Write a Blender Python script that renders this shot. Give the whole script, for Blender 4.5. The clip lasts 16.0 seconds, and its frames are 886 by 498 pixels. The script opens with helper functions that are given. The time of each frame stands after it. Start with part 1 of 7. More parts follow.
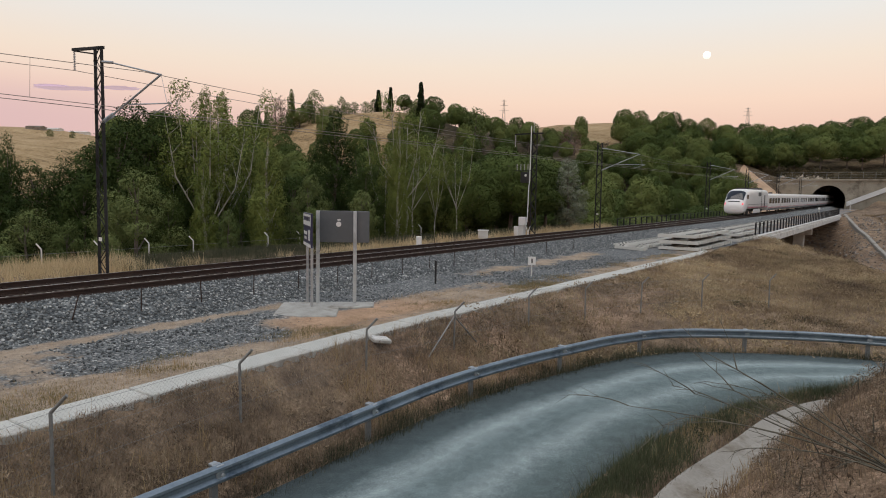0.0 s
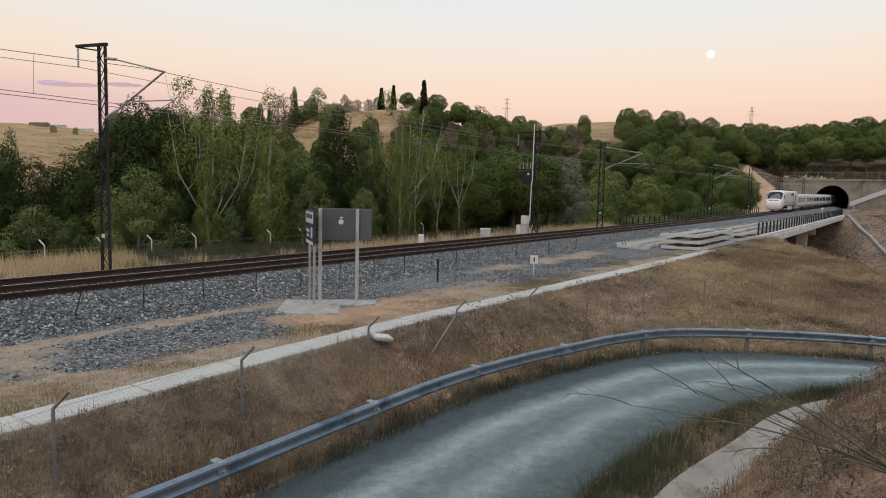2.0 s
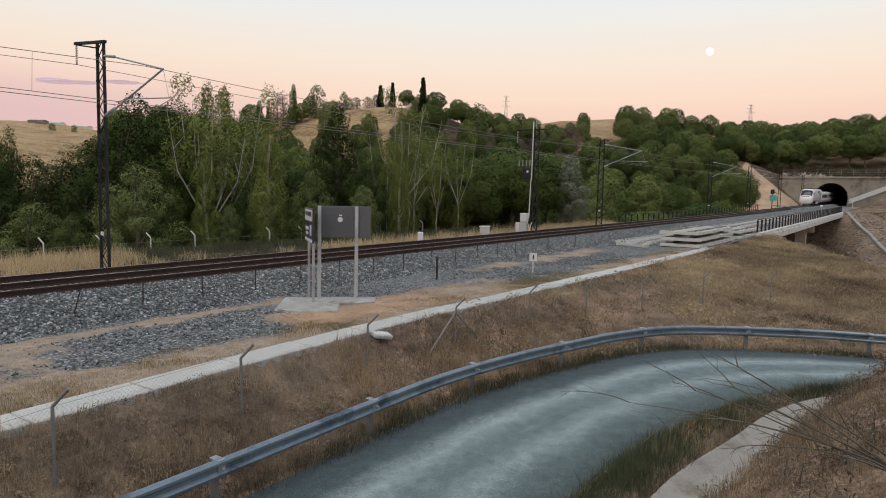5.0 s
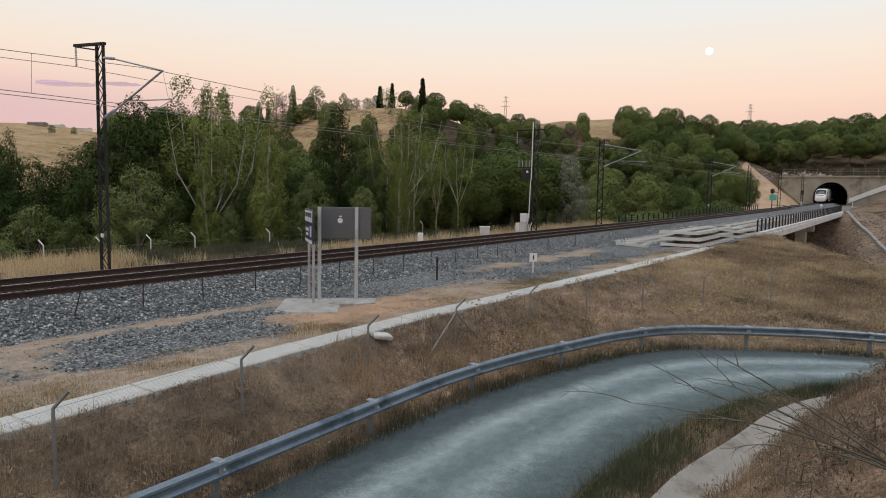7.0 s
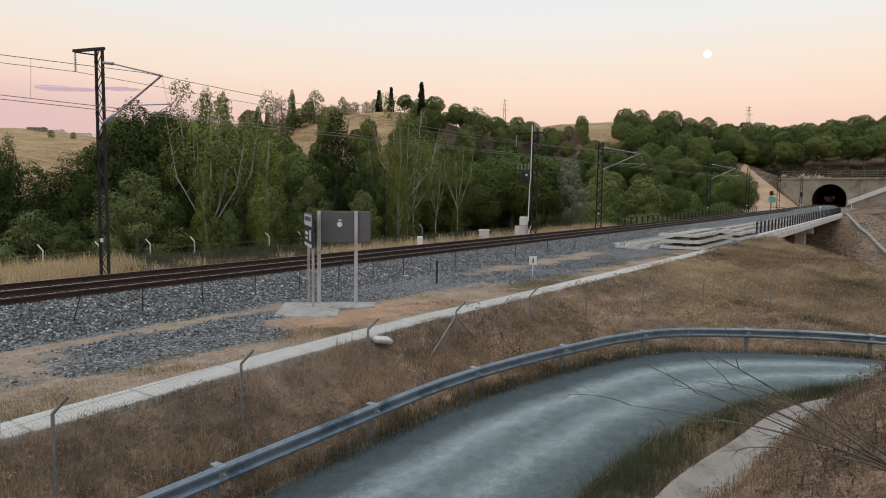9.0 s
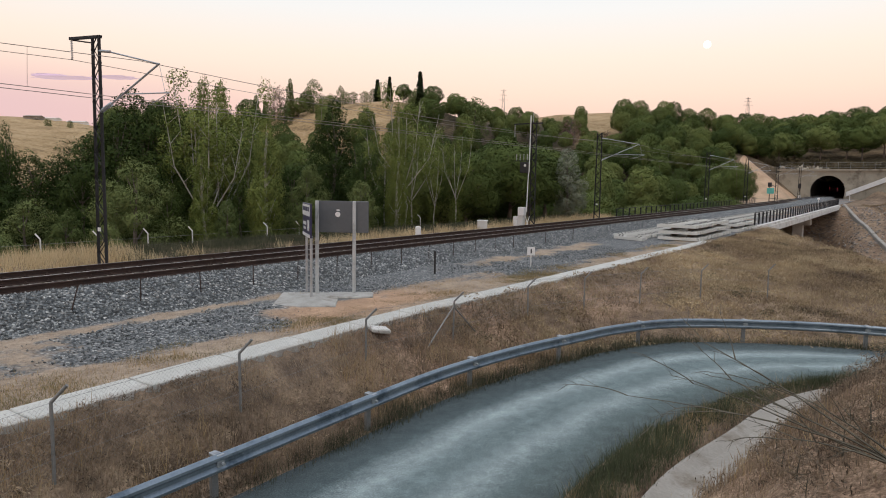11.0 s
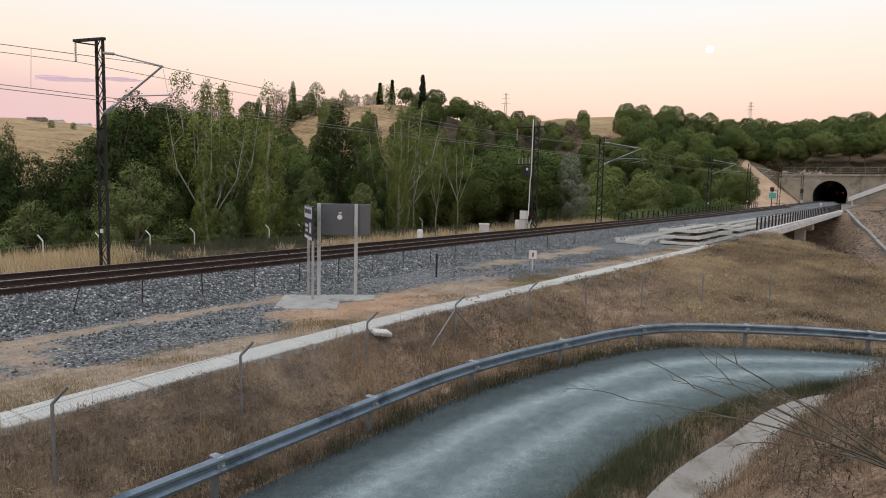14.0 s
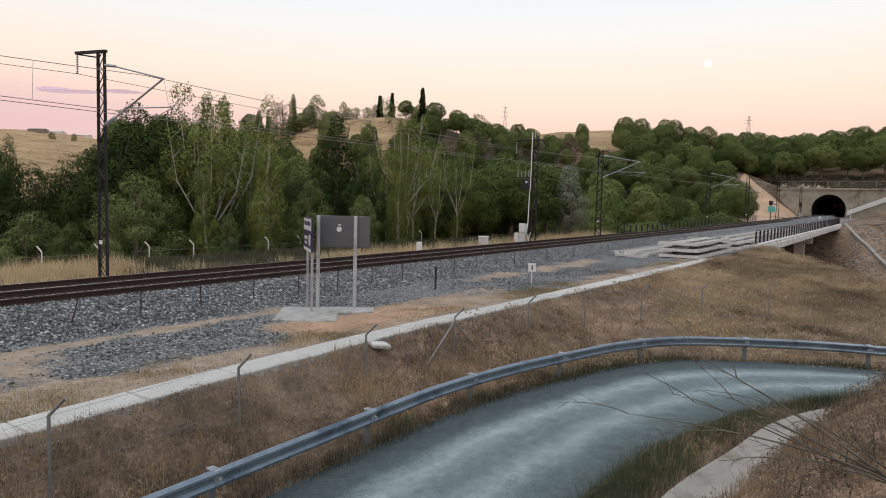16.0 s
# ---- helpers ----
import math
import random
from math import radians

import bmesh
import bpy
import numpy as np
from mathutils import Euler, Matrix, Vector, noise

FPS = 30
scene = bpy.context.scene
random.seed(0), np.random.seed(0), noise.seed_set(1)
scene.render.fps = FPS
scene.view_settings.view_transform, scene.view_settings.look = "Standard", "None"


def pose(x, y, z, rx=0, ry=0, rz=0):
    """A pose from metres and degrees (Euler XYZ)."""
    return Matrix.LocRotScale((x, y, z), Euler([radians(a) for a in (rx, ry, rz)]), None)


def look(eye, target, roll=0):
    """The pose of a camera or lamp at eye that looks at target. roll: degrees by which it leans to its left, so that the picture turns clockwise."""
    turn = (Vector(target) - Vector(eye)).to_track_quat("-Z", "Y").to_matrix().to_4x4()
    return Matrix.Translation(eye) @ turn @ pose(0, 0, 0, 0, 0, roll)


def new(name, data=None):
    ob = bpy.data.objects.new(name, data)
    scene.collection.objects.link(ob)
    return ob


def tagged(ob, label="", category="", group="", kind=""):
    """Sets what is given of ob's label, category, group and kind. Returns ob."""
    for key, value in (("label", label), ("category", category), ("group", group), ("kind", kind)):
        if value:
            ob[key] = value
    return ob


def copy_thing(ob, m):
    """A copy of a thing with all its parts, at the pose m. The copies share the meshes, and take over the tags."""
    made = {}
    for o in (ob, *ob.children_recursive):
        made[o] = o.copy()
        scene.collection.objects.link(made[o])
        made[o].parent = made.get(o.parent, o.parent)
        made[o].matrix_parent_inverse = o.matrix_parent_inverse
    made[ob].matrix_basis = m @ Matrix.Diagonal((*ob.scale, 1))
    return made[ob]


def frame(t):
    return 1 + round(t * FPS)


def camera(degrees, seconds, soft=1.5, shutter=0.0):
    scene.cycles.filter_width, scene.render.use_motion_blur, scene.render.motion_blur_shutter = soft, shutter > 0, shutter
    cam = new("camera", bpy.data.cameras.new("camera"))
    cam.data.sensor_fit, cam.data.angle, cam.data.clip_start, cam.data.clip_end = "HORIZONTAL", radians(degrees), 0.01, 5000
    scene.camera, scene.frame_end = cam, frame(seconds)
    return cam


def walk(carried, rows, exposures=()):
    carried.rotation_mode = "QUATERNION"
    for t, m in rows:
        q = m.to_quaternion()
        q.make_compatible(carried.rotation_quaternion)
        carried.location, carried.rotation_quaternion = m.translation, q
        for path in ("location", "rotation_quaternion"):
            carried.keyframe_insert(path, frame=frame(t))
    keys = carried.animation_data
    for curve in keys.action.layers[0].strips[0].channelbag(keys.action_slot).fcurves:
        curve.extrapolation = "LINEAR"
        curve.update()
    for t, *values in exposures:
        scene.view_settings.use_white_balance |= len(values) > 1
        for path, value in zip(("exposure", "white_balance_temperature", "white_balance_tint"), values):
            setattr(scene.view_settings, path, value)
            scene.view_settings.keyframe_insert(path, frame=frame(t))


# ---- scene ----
cam = camera(68.57, 16.0, soft=1.0)
PATH = [
    (0.0, pose(0, 0, 5, 85.399, -0.997, 0.080)),
    (0.5, pose(0, 0, 5, 85.220, -1.059, 0.219)),
    (1.0, pose(0, 0, 5, 85.024, -1.208, 0.406)),
    (1.5, pose(0, 0, 5, 85.114, -1.256, 0.276)),
    (2.0, pose(0, 0, 5, 85.238, -1.272, 0.300)),
    (2.5, pose(0, 0, 5, 85.274, -1.236, 0.327)),
    (3.0, pose(0, 0, 5, 85.204, -1.209, 0.352)),
    (3.5, pose(0, 0, 5, 85.116, -1.197, 0.364)),
    (4.0, pose(0, 0, 5, 85.010, -1.283, 0.260)),
    (6.5, pose(0, 0, 5, 85.070, -1.160, 0.193)),
    (7.0, pose(0, 0, 5, 85.083, -1.038, 0.216)),
    (7.5, pose(0, 0, 5, 85.118, -0.918, 0.224)),
    (8.0, pose(0, 0, 5, 85.175, -0.984, 0.212)),
    (8.5, pose(0, 0, 5, 85.444, -0.892, 0.188)),
    (9.0, pose(0, 0, 5, 85.386, -0.817, 0.159)),
    (11.5, pose(0, 0, 5, 84.457, -1.034, -0.001)),
    (12.0, pose(0, 0, 5, 84.487, -1.003, -0.005)),
    (12.5, pose(0, 0, 5, 84.675, -0.956, 0.135)),
    (13.0, pose(0, 0, 5, 84.803, -1.068, 0.068)),
    (13.5, pose(0, 0, 5, 84.805, -1.137, 0.109)),
    (14.0, pose(0, 0, 5, 84.814, -1.274, 0.192)),
    (14.5, pose(0, 0, 5, 84.894, -1.301, 0.194)),
    (15.0, pose(0, 0, 5, 85.052, -1.387, 0.109)),
    (15.5, pose(0, 0, 5, 85.216, -1.437, 0.084)),
    (16.0, pose(0, 0, 5, 85.913, -1.469, 0.140)),
]
walk(cam, PATH, exposures=[(0.0, 0.0, 6600, 9), (3.5, 0.06, 6550, 9), (9.0, 0.06, 6550, 9), (11.5, 0.22, 6500, 10.2), (16.0, 0.21, 6500, 10.2)])

# ---- light: clear sky just after sunset, glow behind the camera ----
world = bpy.data.worlds.new("dusk_sky")
scene.world = world
world.use_nodes = True
wn, wl = world.node_tree.nodes, world.node_tree.links
wn.clear()
w_out = wn.new("ShaderNodeOutputWorld")
w_bg = wn.new("ShaderNodeBackground")
w_bg.inputs["Strength"].default_value = 1.0
w_co = wn.new("ShaderNodeTexCoord")
w_sep = wn.new("ShaderNodeSeparateXYZ")
w_ramp = wn.new("ShaderNodeValToRGB")
SKY = [(0.0, (0.58, 0.38, 0.37)), (0.09, (0.77, 0.51, 0.455)), (0.14, (0.865, 0.632, 0.53)), (0.19, (0.85, 0.71, 0.61)),
       (0.25, (0.785, 0.76, 0.745)), (0.31, (0.71, 0.755, 0.80)), (0.45, (0.50, 0.56, 0.66)), (1.0, (0.27, 0.34, 0.47))]
for i, (at, c) in enumerate(SKY):
    e = w_ramp.color_ramp.elements[i] if i < 2 else w_ramp.color_ramp.elements.new(at)
    e.position, e.color = at, (*c, 1)
w_sky = wn.new("ShaderNodeTexSky")
w_sky.sky_type = "NISHITA"
w_sky.sun_disc = False
w_sky.sun_elevation, w_sky.sun_rotation = radians(1.0), radians(200)
w_mix = wn.new("ShaderNodeMixRGB")
w_mix.blend_type = "ADD"
w_mix.inputs["Fac"].default_value = 0.05
wl.new(w_co.outputs["Generated"], w_sep.inputs[0])
wl.new(w_sep.outputs["Z"], w_ramp.inputs["Fac"])
# the band near the ground is pinker away from the glow, to the north
w_side = wn.new("ShaderNodeMapRange")
w_side.inputs["From Min"].default_value, w_side.inputs["From Max"].default_value = -0.05, -0.62
w_side.interpolation_type = "SMOOTHSTEP"
w_low = wn.new("ShaderNodeMapRange")
w_low.inputs["From Min"].default_value, w_low.inputs["From Max"].default_value = 0.175, 0.09
w_low.interpolation_type = "SMOOTHSTEP"
w_both = wn.new("ShaderNodeMath")
w_both.operation = "MULTIPLY"
w_pink = wn.new("ShaderNodeMixRGB")
w_pink.inputs[2].default_value = (0.68, 0.46, 0.49, 1)
wl.new(w_sep.outputs["X"], w_side.inputs["Value"])
wl.new(w_sep.outputs["Z"], w_low.inputs["Value"])
wl.new(w_side.outputs[0], w_both.inputs[0])
wl.new(w_low.outputs[0], w_both.inputs[1])
wl.new(w_both.outputs[0], w_pink.inputs[0])
wl.new(w_ramp.outputs["Color"], w_pink.inputs[1])
wl.new(w_pink.outputs["Color"], w_mix.inputs[1])
wl.new(w_sky.outputs["Color"], w_mix.inputs[2])
wl.new(w_mix.outputs["Color"], w_bg.inputs["Color"])
wl.new(w_bg.outputs["Background"], w_out.inputs["Surface"])

sun = new("afterglow", bpy.data.lights.new("afterglow", "SUN"))
sun.data.energy, sun.data.angle, sun.data.color = 1.35, radians(50), (1.0, 0.93, 0.86)
sun.matrix_world = look((0, 0, 100), (9, 17, 0))

# ---- materials ----
def material(name, build):
    m = bpy.data.materials.new(name)
    m.use_nodes = True
    build(m.node_tree.nodes, m.node_tree.links, m.node_tree.nodes["Principled BSDF"])
    return m


def ramp(n, stops):
    r = n.new("ShaderNodeValToRGB")
    for i, (at, c) in enumerate(stops):
        e = r.color_ramp.elements[i] if i < 2 else r.color_ramp.elements.new(at)
        e.position, e.color = at, (*c, 1)
    return r


def noise_tex(n, l, scale, detail=4.0, rough=0.55, coord="Object"):
    co = n.new("ShaderNodeTexCoord")
    t = n.new("ShaderNodeTexNoise")
    t.inputs["Scale"].default_value, t.inputs["Detail"].default_value, t.inputs["Roughness"].default_value = scale, detail, rough
    l.new(co.outputs[coord], t.inputs["Vector"])
    return t


def mixed(n, l, a, b, fac, mode="MIX"):
    """A colour mix; a, b and fac are sockets or plain values."""
    m = n.new("ShaderNodeMixRGB")
    m.blend_type = mode
    for socket, value in ((m.inputs[0], fac), (m.inputs[1], a), (m.inputs[2], b)):
        if isinstance(value, (int, float)):
            socket.default_value = value
        elif isinstance(value, tuple):
            socket.default_value = (*value, 1)
        else:
            l.new(value, socket)
    return m.outputs[0]


def bumped(n, l, bsdf, height, strength, distance):
    b = n.new("ShaderNodeBump")
    b.inputs["Strength"].default_value, b.inputs["Distance"].default_value = strength, distance
    l.new(height, b.inputs["Height"])
    l.new(b.outputs[0], bsdf.inputs["Normal"])


def plain(name, dark, light, scale=3.0, fine=40.0, rough=0.8, metal=0.0, bump=0.3, depth=0.01, stain=None):
    """A surface whose colour wanders at two scales, with fine relief; stain adds blotches of a third colour."""
    def build(n, l, bsdf):
        a, b = noise_tex(n, l, scale, 5), noise_tex(n, l, fine, 3)
        c = ramp(n, [(0.3, dark), (0.7, light)])
        l.new(mixed(n, l, a.outputs["Fac"], b.outputs["Fac"], 0.35), c.inputs["Fac"])
        col = c.outputs[0]
        if stain:
            st = noise_tex(n, l, scale * 0.6, 6, 0.7)
            k = ramp(n, [(0.52, (0, 0, 0)), (0.66, (1, 1, 1))])
            l.new(st.outputs["Fac"], k.inputs["Fac"])
            col = mixed(n, l, col, stain, k.outputs[0])
        l.new(col, bsdf.inputs["Base Color"])
        bsdf.inputs["Roughness"].default_value, bsdf.inputs["Metallic"].default_value = rough, metal
        bumped(n, l, bsdf, b.outputs["Fac"], bump, depth)
    return material(name, build)


def stony(name, colours, size, rough=0.9, bump=0.8, dirt=None, dirt_scale=0.25):
    """Broken stone: cells of their own grey, with dark joints; dirt lies over it in patches."""
    def build(n, l, bsdf):
        co = n.new("ShaderNodeTexCoord")
        v = n.new("ShaderNodeTexVoronoi")
        v.inputs["Scale"].default_value = 1 / size
        l.new(co.outputs["Object"], v.inputs["Vector"])
        sep = n.new("ShaderNodeSeparateColor")
        l.new(v.outputs["Color"], sep.inputs[0])
        c = ramp(n, colours)
        l.new(sep.outputs[0], c.inputs["Fac"])
        d = ramp(n, [(0.25, (1, 1, 1)), (0.75, (0.35, 0.35, 0.35))])
        l.new(v.outputs["Distance"], d.inputs["Fac"])
        col = mixed(n, l, c.outputs[0], d.outputs[0], 0.8, "MULTIPLY")
        if dirt:
            st = noise_tex(n, l, dirt_scale, 6, 0.65)
            k = ramp(n, [(0.50, (0, 0, 0)), (0.60, (1, 1, 1))])
            l.new(st.outputs["Fac"], k.inputs["Fac"])
            col = mixed(n, l, col, dirt, k.outputs[0])
        big = noise_tex(n, l, 0.8, 4)
        col = mixed(n, l, col, mixed(n, l, (0.7, 0.7, 0.7), (1.2, 1.2, 1.2), big.outputs["Fac"]), 1.0, "MULTIPLY")
        l.new(col, bsdf.inputs["Base Color"])
        bsdf.inputs["Roughness"].default_value = rough
        inv = n.new("ShaderNodeMath")
        inv.operation = "SUBTRACT"
        inv.inputs[0].default_value = 1.0
        l.new(v.outputs["Distance"], inv.inputs[1])
        bumped(n, l, bsdf, inv.outputs[0], bump, size * 0.7)
    return material(name, build)


def varied(name, stops, rough=0.8, shift=0.35, thin=0.0, drift=0.0, drift_scale=0.3):
    """Leaves, blades and stones: each island of the mesh and each object takes its own tone."""
    def build(n, l, bsdf):
        g, o = n.new("ShaderNodeNewGeometry"), n.new("ShaderNodeObjectInfo")
        c = ramp(n, stops)
        m = n.new("ShaderNodeMath")
        m.operation = "MULTIPLY_ADD"
        m.inputs[1].default_value = 1 - shift
        sh = n.new("ShaderNodeMath")
        sh.operation = "MULTIPLY"
        sh.inputs[1].default_value = shift
        l.new(o.outputs["Random"], sh.inputs[0])
        l.new(g.outputs["Random Per Island"], m.inputs[0])
        l.new(sh.outputs[0], m.inputs[2])
        if drift:
            big = noise_tex(n, l, drift_scale, 4, 0.6)
            st = ramp(n, [(0.36, (0, 0, 0)), (0.64, (1, 1, 1))])
            l.new(big.outputs["Fac"], st.inputs["Fac"])
            l.new(mixed(n, l, m.outputs[0], st.outputs[0], drift), c.inputs["Fac"])
        else:
            l.new(m.outputs[0], c.inputs["Fac"])
        l.new(c.outputs[0], bsdf.inputs["Base Color"])
        bsdf.inputs["Roughness"].default_value = rough
        bsdf.inputs["Specular IOR Level"].default_value = 0.1
        if thin:
            tr = n.new("ShaderNodeBsdfTranslucent")
            l.new(c.outputs[0], tr.inputs["Color"])
            mx = n.new("ShaderNodeMixShader")
            mx.inputs[0].default_value = thin
            l.new(bsdf.outputs[0], mx.inputs[1])
            l.new(tr.outputs[0], mx.inputs[2])
            l.new(mx.outputs[0], n["Material Output"].inputs["Surface"])
    return material(name, build)


def glowing(name, colour, strength):
    def build(n, l, bsdf):
        bsdf.inputs["Base Color"].default_value = (*colour, 1)
        bsdf.inputs["Emission Color"].default_value = (*colour, 1)
        bsdf.inputs["Emission Strength"].default_value = strength
    return material(name, build)


def soil_build(n, l, bsdf):
    a, b, f = noise_tex(n, l, 0.12, 6, 0.6), noise_tex(n, l, 1.1, 6, 0.65), noise_tex(n, l, 14, 4, 0.7)
    c = ramp(n, [(0.34, (0.075, 0.055, 0.042)), (0.45, (0.165, 0.120, 0.086)), (0.56, (0.29, 0.212, 0.145)), (0.66, (0.44, 0.335, 0.22))])
    l.new(mixed(n, l, a.outputs["Fac"], b.outputs["Fac"], 0.55), c.inputs["Fac"])
    fr = ramp(n, [(0.3, (0.55, 0.55, 0.55)), (0.7, (1.3, 1.3, 1.3))])
    l.new(f.outputs["Fac"], fr.inputs["Fac"])
    g = n.new("ShaderNodeAttribute")
    g.attribute_name = "golden"
    gold = ramp(n, [(0.36, (0.15, 0.105, 0.058)), (0.48, (0.40, 0.275, 0.145)), (0.64, (0.56, 0.42, 0.25))])
    l.new(mixed(n, l, a.outputs["Fac"], b.outputs["Fac"], 0.55), gold.inputs["Fac"])
    base = mixed(n, l, c.outputs[0], gold.outputs[0], g.outputs["Fac"])
    # floor under the wood: brush tone darkened by a painted canopy shade
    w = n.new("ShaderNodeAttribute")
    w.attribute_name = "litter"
    shady_floor = ramp(n, [(0.36, (0.030, 0.026, 0.016)), (0.5, (0.070, 0.056, 0.034)), (0.64, (0.15, 0.115, 0.07))])
    l.new(mixed(n, l, a.outputs["Fac"], b.outputs["Fac"], 0.6), shady_floor.inputs["Fac"])
    base = mixed(n, l, base, shady_floor.outputs[0], w.outputs["Fac"])
    k = n.new("ShaderNodeAttribute")
    k.attribute_name = "ruddy"
    clay = ramp(n, [(0.36, (0.15, 0.096, 0.064)), (0.5, (0.33, 0.222, 0.150)), (0.64, (0.48, 0.345, 0.245))])
    l.new(mixed(n, l, b.outputs["Fac"], f.outputs["Fac"], 0.4), clay.inputs["Fac"])
    base = mixed(n, l, base, clay.outputs[0], k.outputs["Fac"])
    l.new(mixed(n, l, base, fr.outputs[0], 1.0, "MULTIPLY"), bsdf.inputs["Base Color"])
    bsdf.inputs["Roughness"].default_value = 0.95
    bsdf.inputs["Specular IOR Level"].default_value = 0.1
    bumped(n, l, bsdf, f.outputs["Fac"], 0.8, 0.08)


def road_build(n, l, bsdf):
    """Compacted gravel: pale wheel tracks along the lane, darker between and at the sides."""
    at = n.new("ShaderNodeAttribute")
    at.attribute_name = "across"
    wob, b, f = noise_tex(n, l, 0.6, 6, 0.6), noise_tex(n, l, 3.0, 8, 0.8), noise_tex(n, l, 42, 5, 0.85)
    sh = n.new("ShaderNodeMath")
    sh.operation = "MULTIPLY_ADD"
    sh.inputs[1].default_value, sh.inputs[2].default_value = 0.14, -0.07
    l.new(wob.outputs["Fac"], sh.inputs[0])
    ad = n.new("ShaderNodeMath")
    l.new(at.outputs["Fac"], ad.inputs[0])
    l.new(sh.outputs[0], ad.inputs[1])
    c = ramp(n, [(0.0, (0.046, 0.062, 0.066)), (0.22, (0.078, 0.108, 0.114)), (0.36, (0.31, 0.375, 0.375)), (0.47, (0.165, 0.215, 0.218)), (0.56, (0.155, 0.203, 0.206)), (0.67, (0.28, 0.34, 0.34)), (0.80, (0.12, 0.16, 0.16)), (1.0, (0.066, 0.085, 0.083))])
    l.new(ad.outputs[0], c.inputs["Fac"])
    v = ramp(n, [(0.38, (0.36, 0.38, 0.40)), (0.51, (0.92, 0.92, 0.92)), (0.63, (1.8, 1.8, 1.76))])
    l.new(mixed(n, l, b.outputs["Fac"], f.outputs["Fac"], 0.72), v.inputs["Fac"])
    l.new(mixed(n, l, c.outputs[0], v.outputs[0], 1.0, "MULTIPLY"), bsdf.inputs["Base Color"])
    bsdf.inputs["Roughness"].default_value = 0.95
    bumped(n, l, bsdf, f.outputs["Fac"], 0.6, 0.03)


M_SOIL = material("dry_grass_soil", soil_build)
M_BALLAST = stony("ballast", [(0.0, (0.05, 0.057, 0.062)), (0.5, (0.15, 0.165, 0.170)), (0.85, (0.30, 0.315, 0.315)), (1.0, (0.65, 0.65, 0.62))], 0.07)
M_STONE = varied("ballast_stone", [(0.0, (0.045, 0.050, 0.052)), (0.6, (0.165, 0.176, 0.178)), (0.85, (0.37, 0.38, 0.37)), (1.0, (0.82, 0.82, 0.78))], 0.85)
M_YARD = stony("yard_gravel", [(0.0, (0.10, 0.105, 0.11)), (0.6, (0.23, 0.235, 0.24)), (1.0, (0.40, 0.39, 0.37))], 0.05, dirt=(0.36, 0.235, 0.14), dirt_scale=0.22)
def yard_build(n, l, bsdf):
    """Crushed stone with sand and reddish soil drifted over it."""
    co = n.new("ShaderNodeTexCoord")
    v = n.new("ShaderNodeTexVoronoi")
    v.inputs["Scale"].default_value = 17
    l.new(co.outputs["Object"], v.inputs["Vector"])
    sep = n.new("ShaderNodeSeparateColor")
    l.new(v.outputs["Color"], sep.inputs[0])
    c = ramp(n, [(0.0, (0.07, 0.077, 0.081)), (0.5, (0.17, 0.180, 0.183)), (0.85, (0.30, 0.305, 0.30)), (1.0, (0.56, 0.56, 0.53))])
    l.new(sep.outputs[0], c.inputs["Fac"])
    d = ramp(n, [(0.25, (1, 1, 1)), (0.75, (0.3, 0.3, 0.3))])
    l.new(v.outputs["Distance"], d.inputs["Fac"])
    col = mixed(n, l, c.outputs[0], d.outputs[0], 0.8, "MULTIPLY")
    a, b, f = n.new("ShaderNodeAttribute"), n.new("ShaderNodeAttribute"), noise_tex(n, l, 5, 9, 0.85)
    a.attribute_name, b.attribute_name = "sand", "red"
    sand = ramp(n, [(0.3, (0.17, 0.125, 0.090)), (0.5, (0.32, 0.245, 0.175)), (0.7, (0.44, 0.355, 0.265))])
    red = ramp(n, [(0.3, (0.30, 0.165, 0.092)), (0.5, (0.43, 0.26, 0.155)), (0.7, (0.52, 0.35, 0.22))])
    l.new(f.outputs["Fac"], sand.inputs["Fac"])
    l.new(f.outputs["Fac"], red.inputs["Fac"])
    soil = mixed(n, l, sand.outputs[0], mixed(n, l, sand.outputs[0], red.outputs[0], 0.75), b.outputs["Fac"])
    crumb, wander = noise_tex(n, l, 38, 5, 0.8), noise_tex(n, l, 1.1, 6, 0.7)
    grit = ramp(n, [(0.36, (0.55, 0.53, 0.52)), (0.5, (1.0, 1.0, 1.0)), (0.64, (1.4, 1.42, 1.45))])
    l.new(mixed(n, l, crumb.outputs["Fac"], wander.outputs["Fac"], 0.4), grit.inputs["Fac"])
    soil = mixed(n, l, soil, grit.outputs[0], 1.0, "MULTIPLY")
    edge = noise_tex(n, l, 1.6, 9, 0.8)
    s1 = n.new("ShaderNodeMath")
    s1.operation = "MULTIPLY_ADD"
    s1.inputs[1].default_value = 2.6
    l.new(edge.outputs["Fac"], s1.inputs[0])
    s2 = n.new("ShaderNodeMath")
    s2.operation = "SUBTRACT"
    s2.inputs[1].default_value = 1.30
    l.new(a.outputs["Fac"], s1.inputs[2])
    l.new(s1.outputs[0], s2.inputs[0])
    k = ramp(n, [(0.30, (0, 0, 0)), (0.75, (1, 1, 1))])
    l.new(s2.outputs[0], k.inputs["Fac"])
    l.new(mixed(n, l, col, soil, k.outputs[0]), bsdf.inputs["Base Color"])
    bsdf.inputs["Roughness"].default_value = 0.95
    inv = n.new("ShaderNodeMath")
    inv.operation = "SUBTRACT"
    inv.inputs[0].default_value = 1.0
    l.new(v.outputs["Distance"], inv.inputs[1])
    bumped(n, l, bsdf, mixed(n, l, inv.outputs[0], f.outputs["Fac"], k.outputs[0]), 0.8, 0.04)


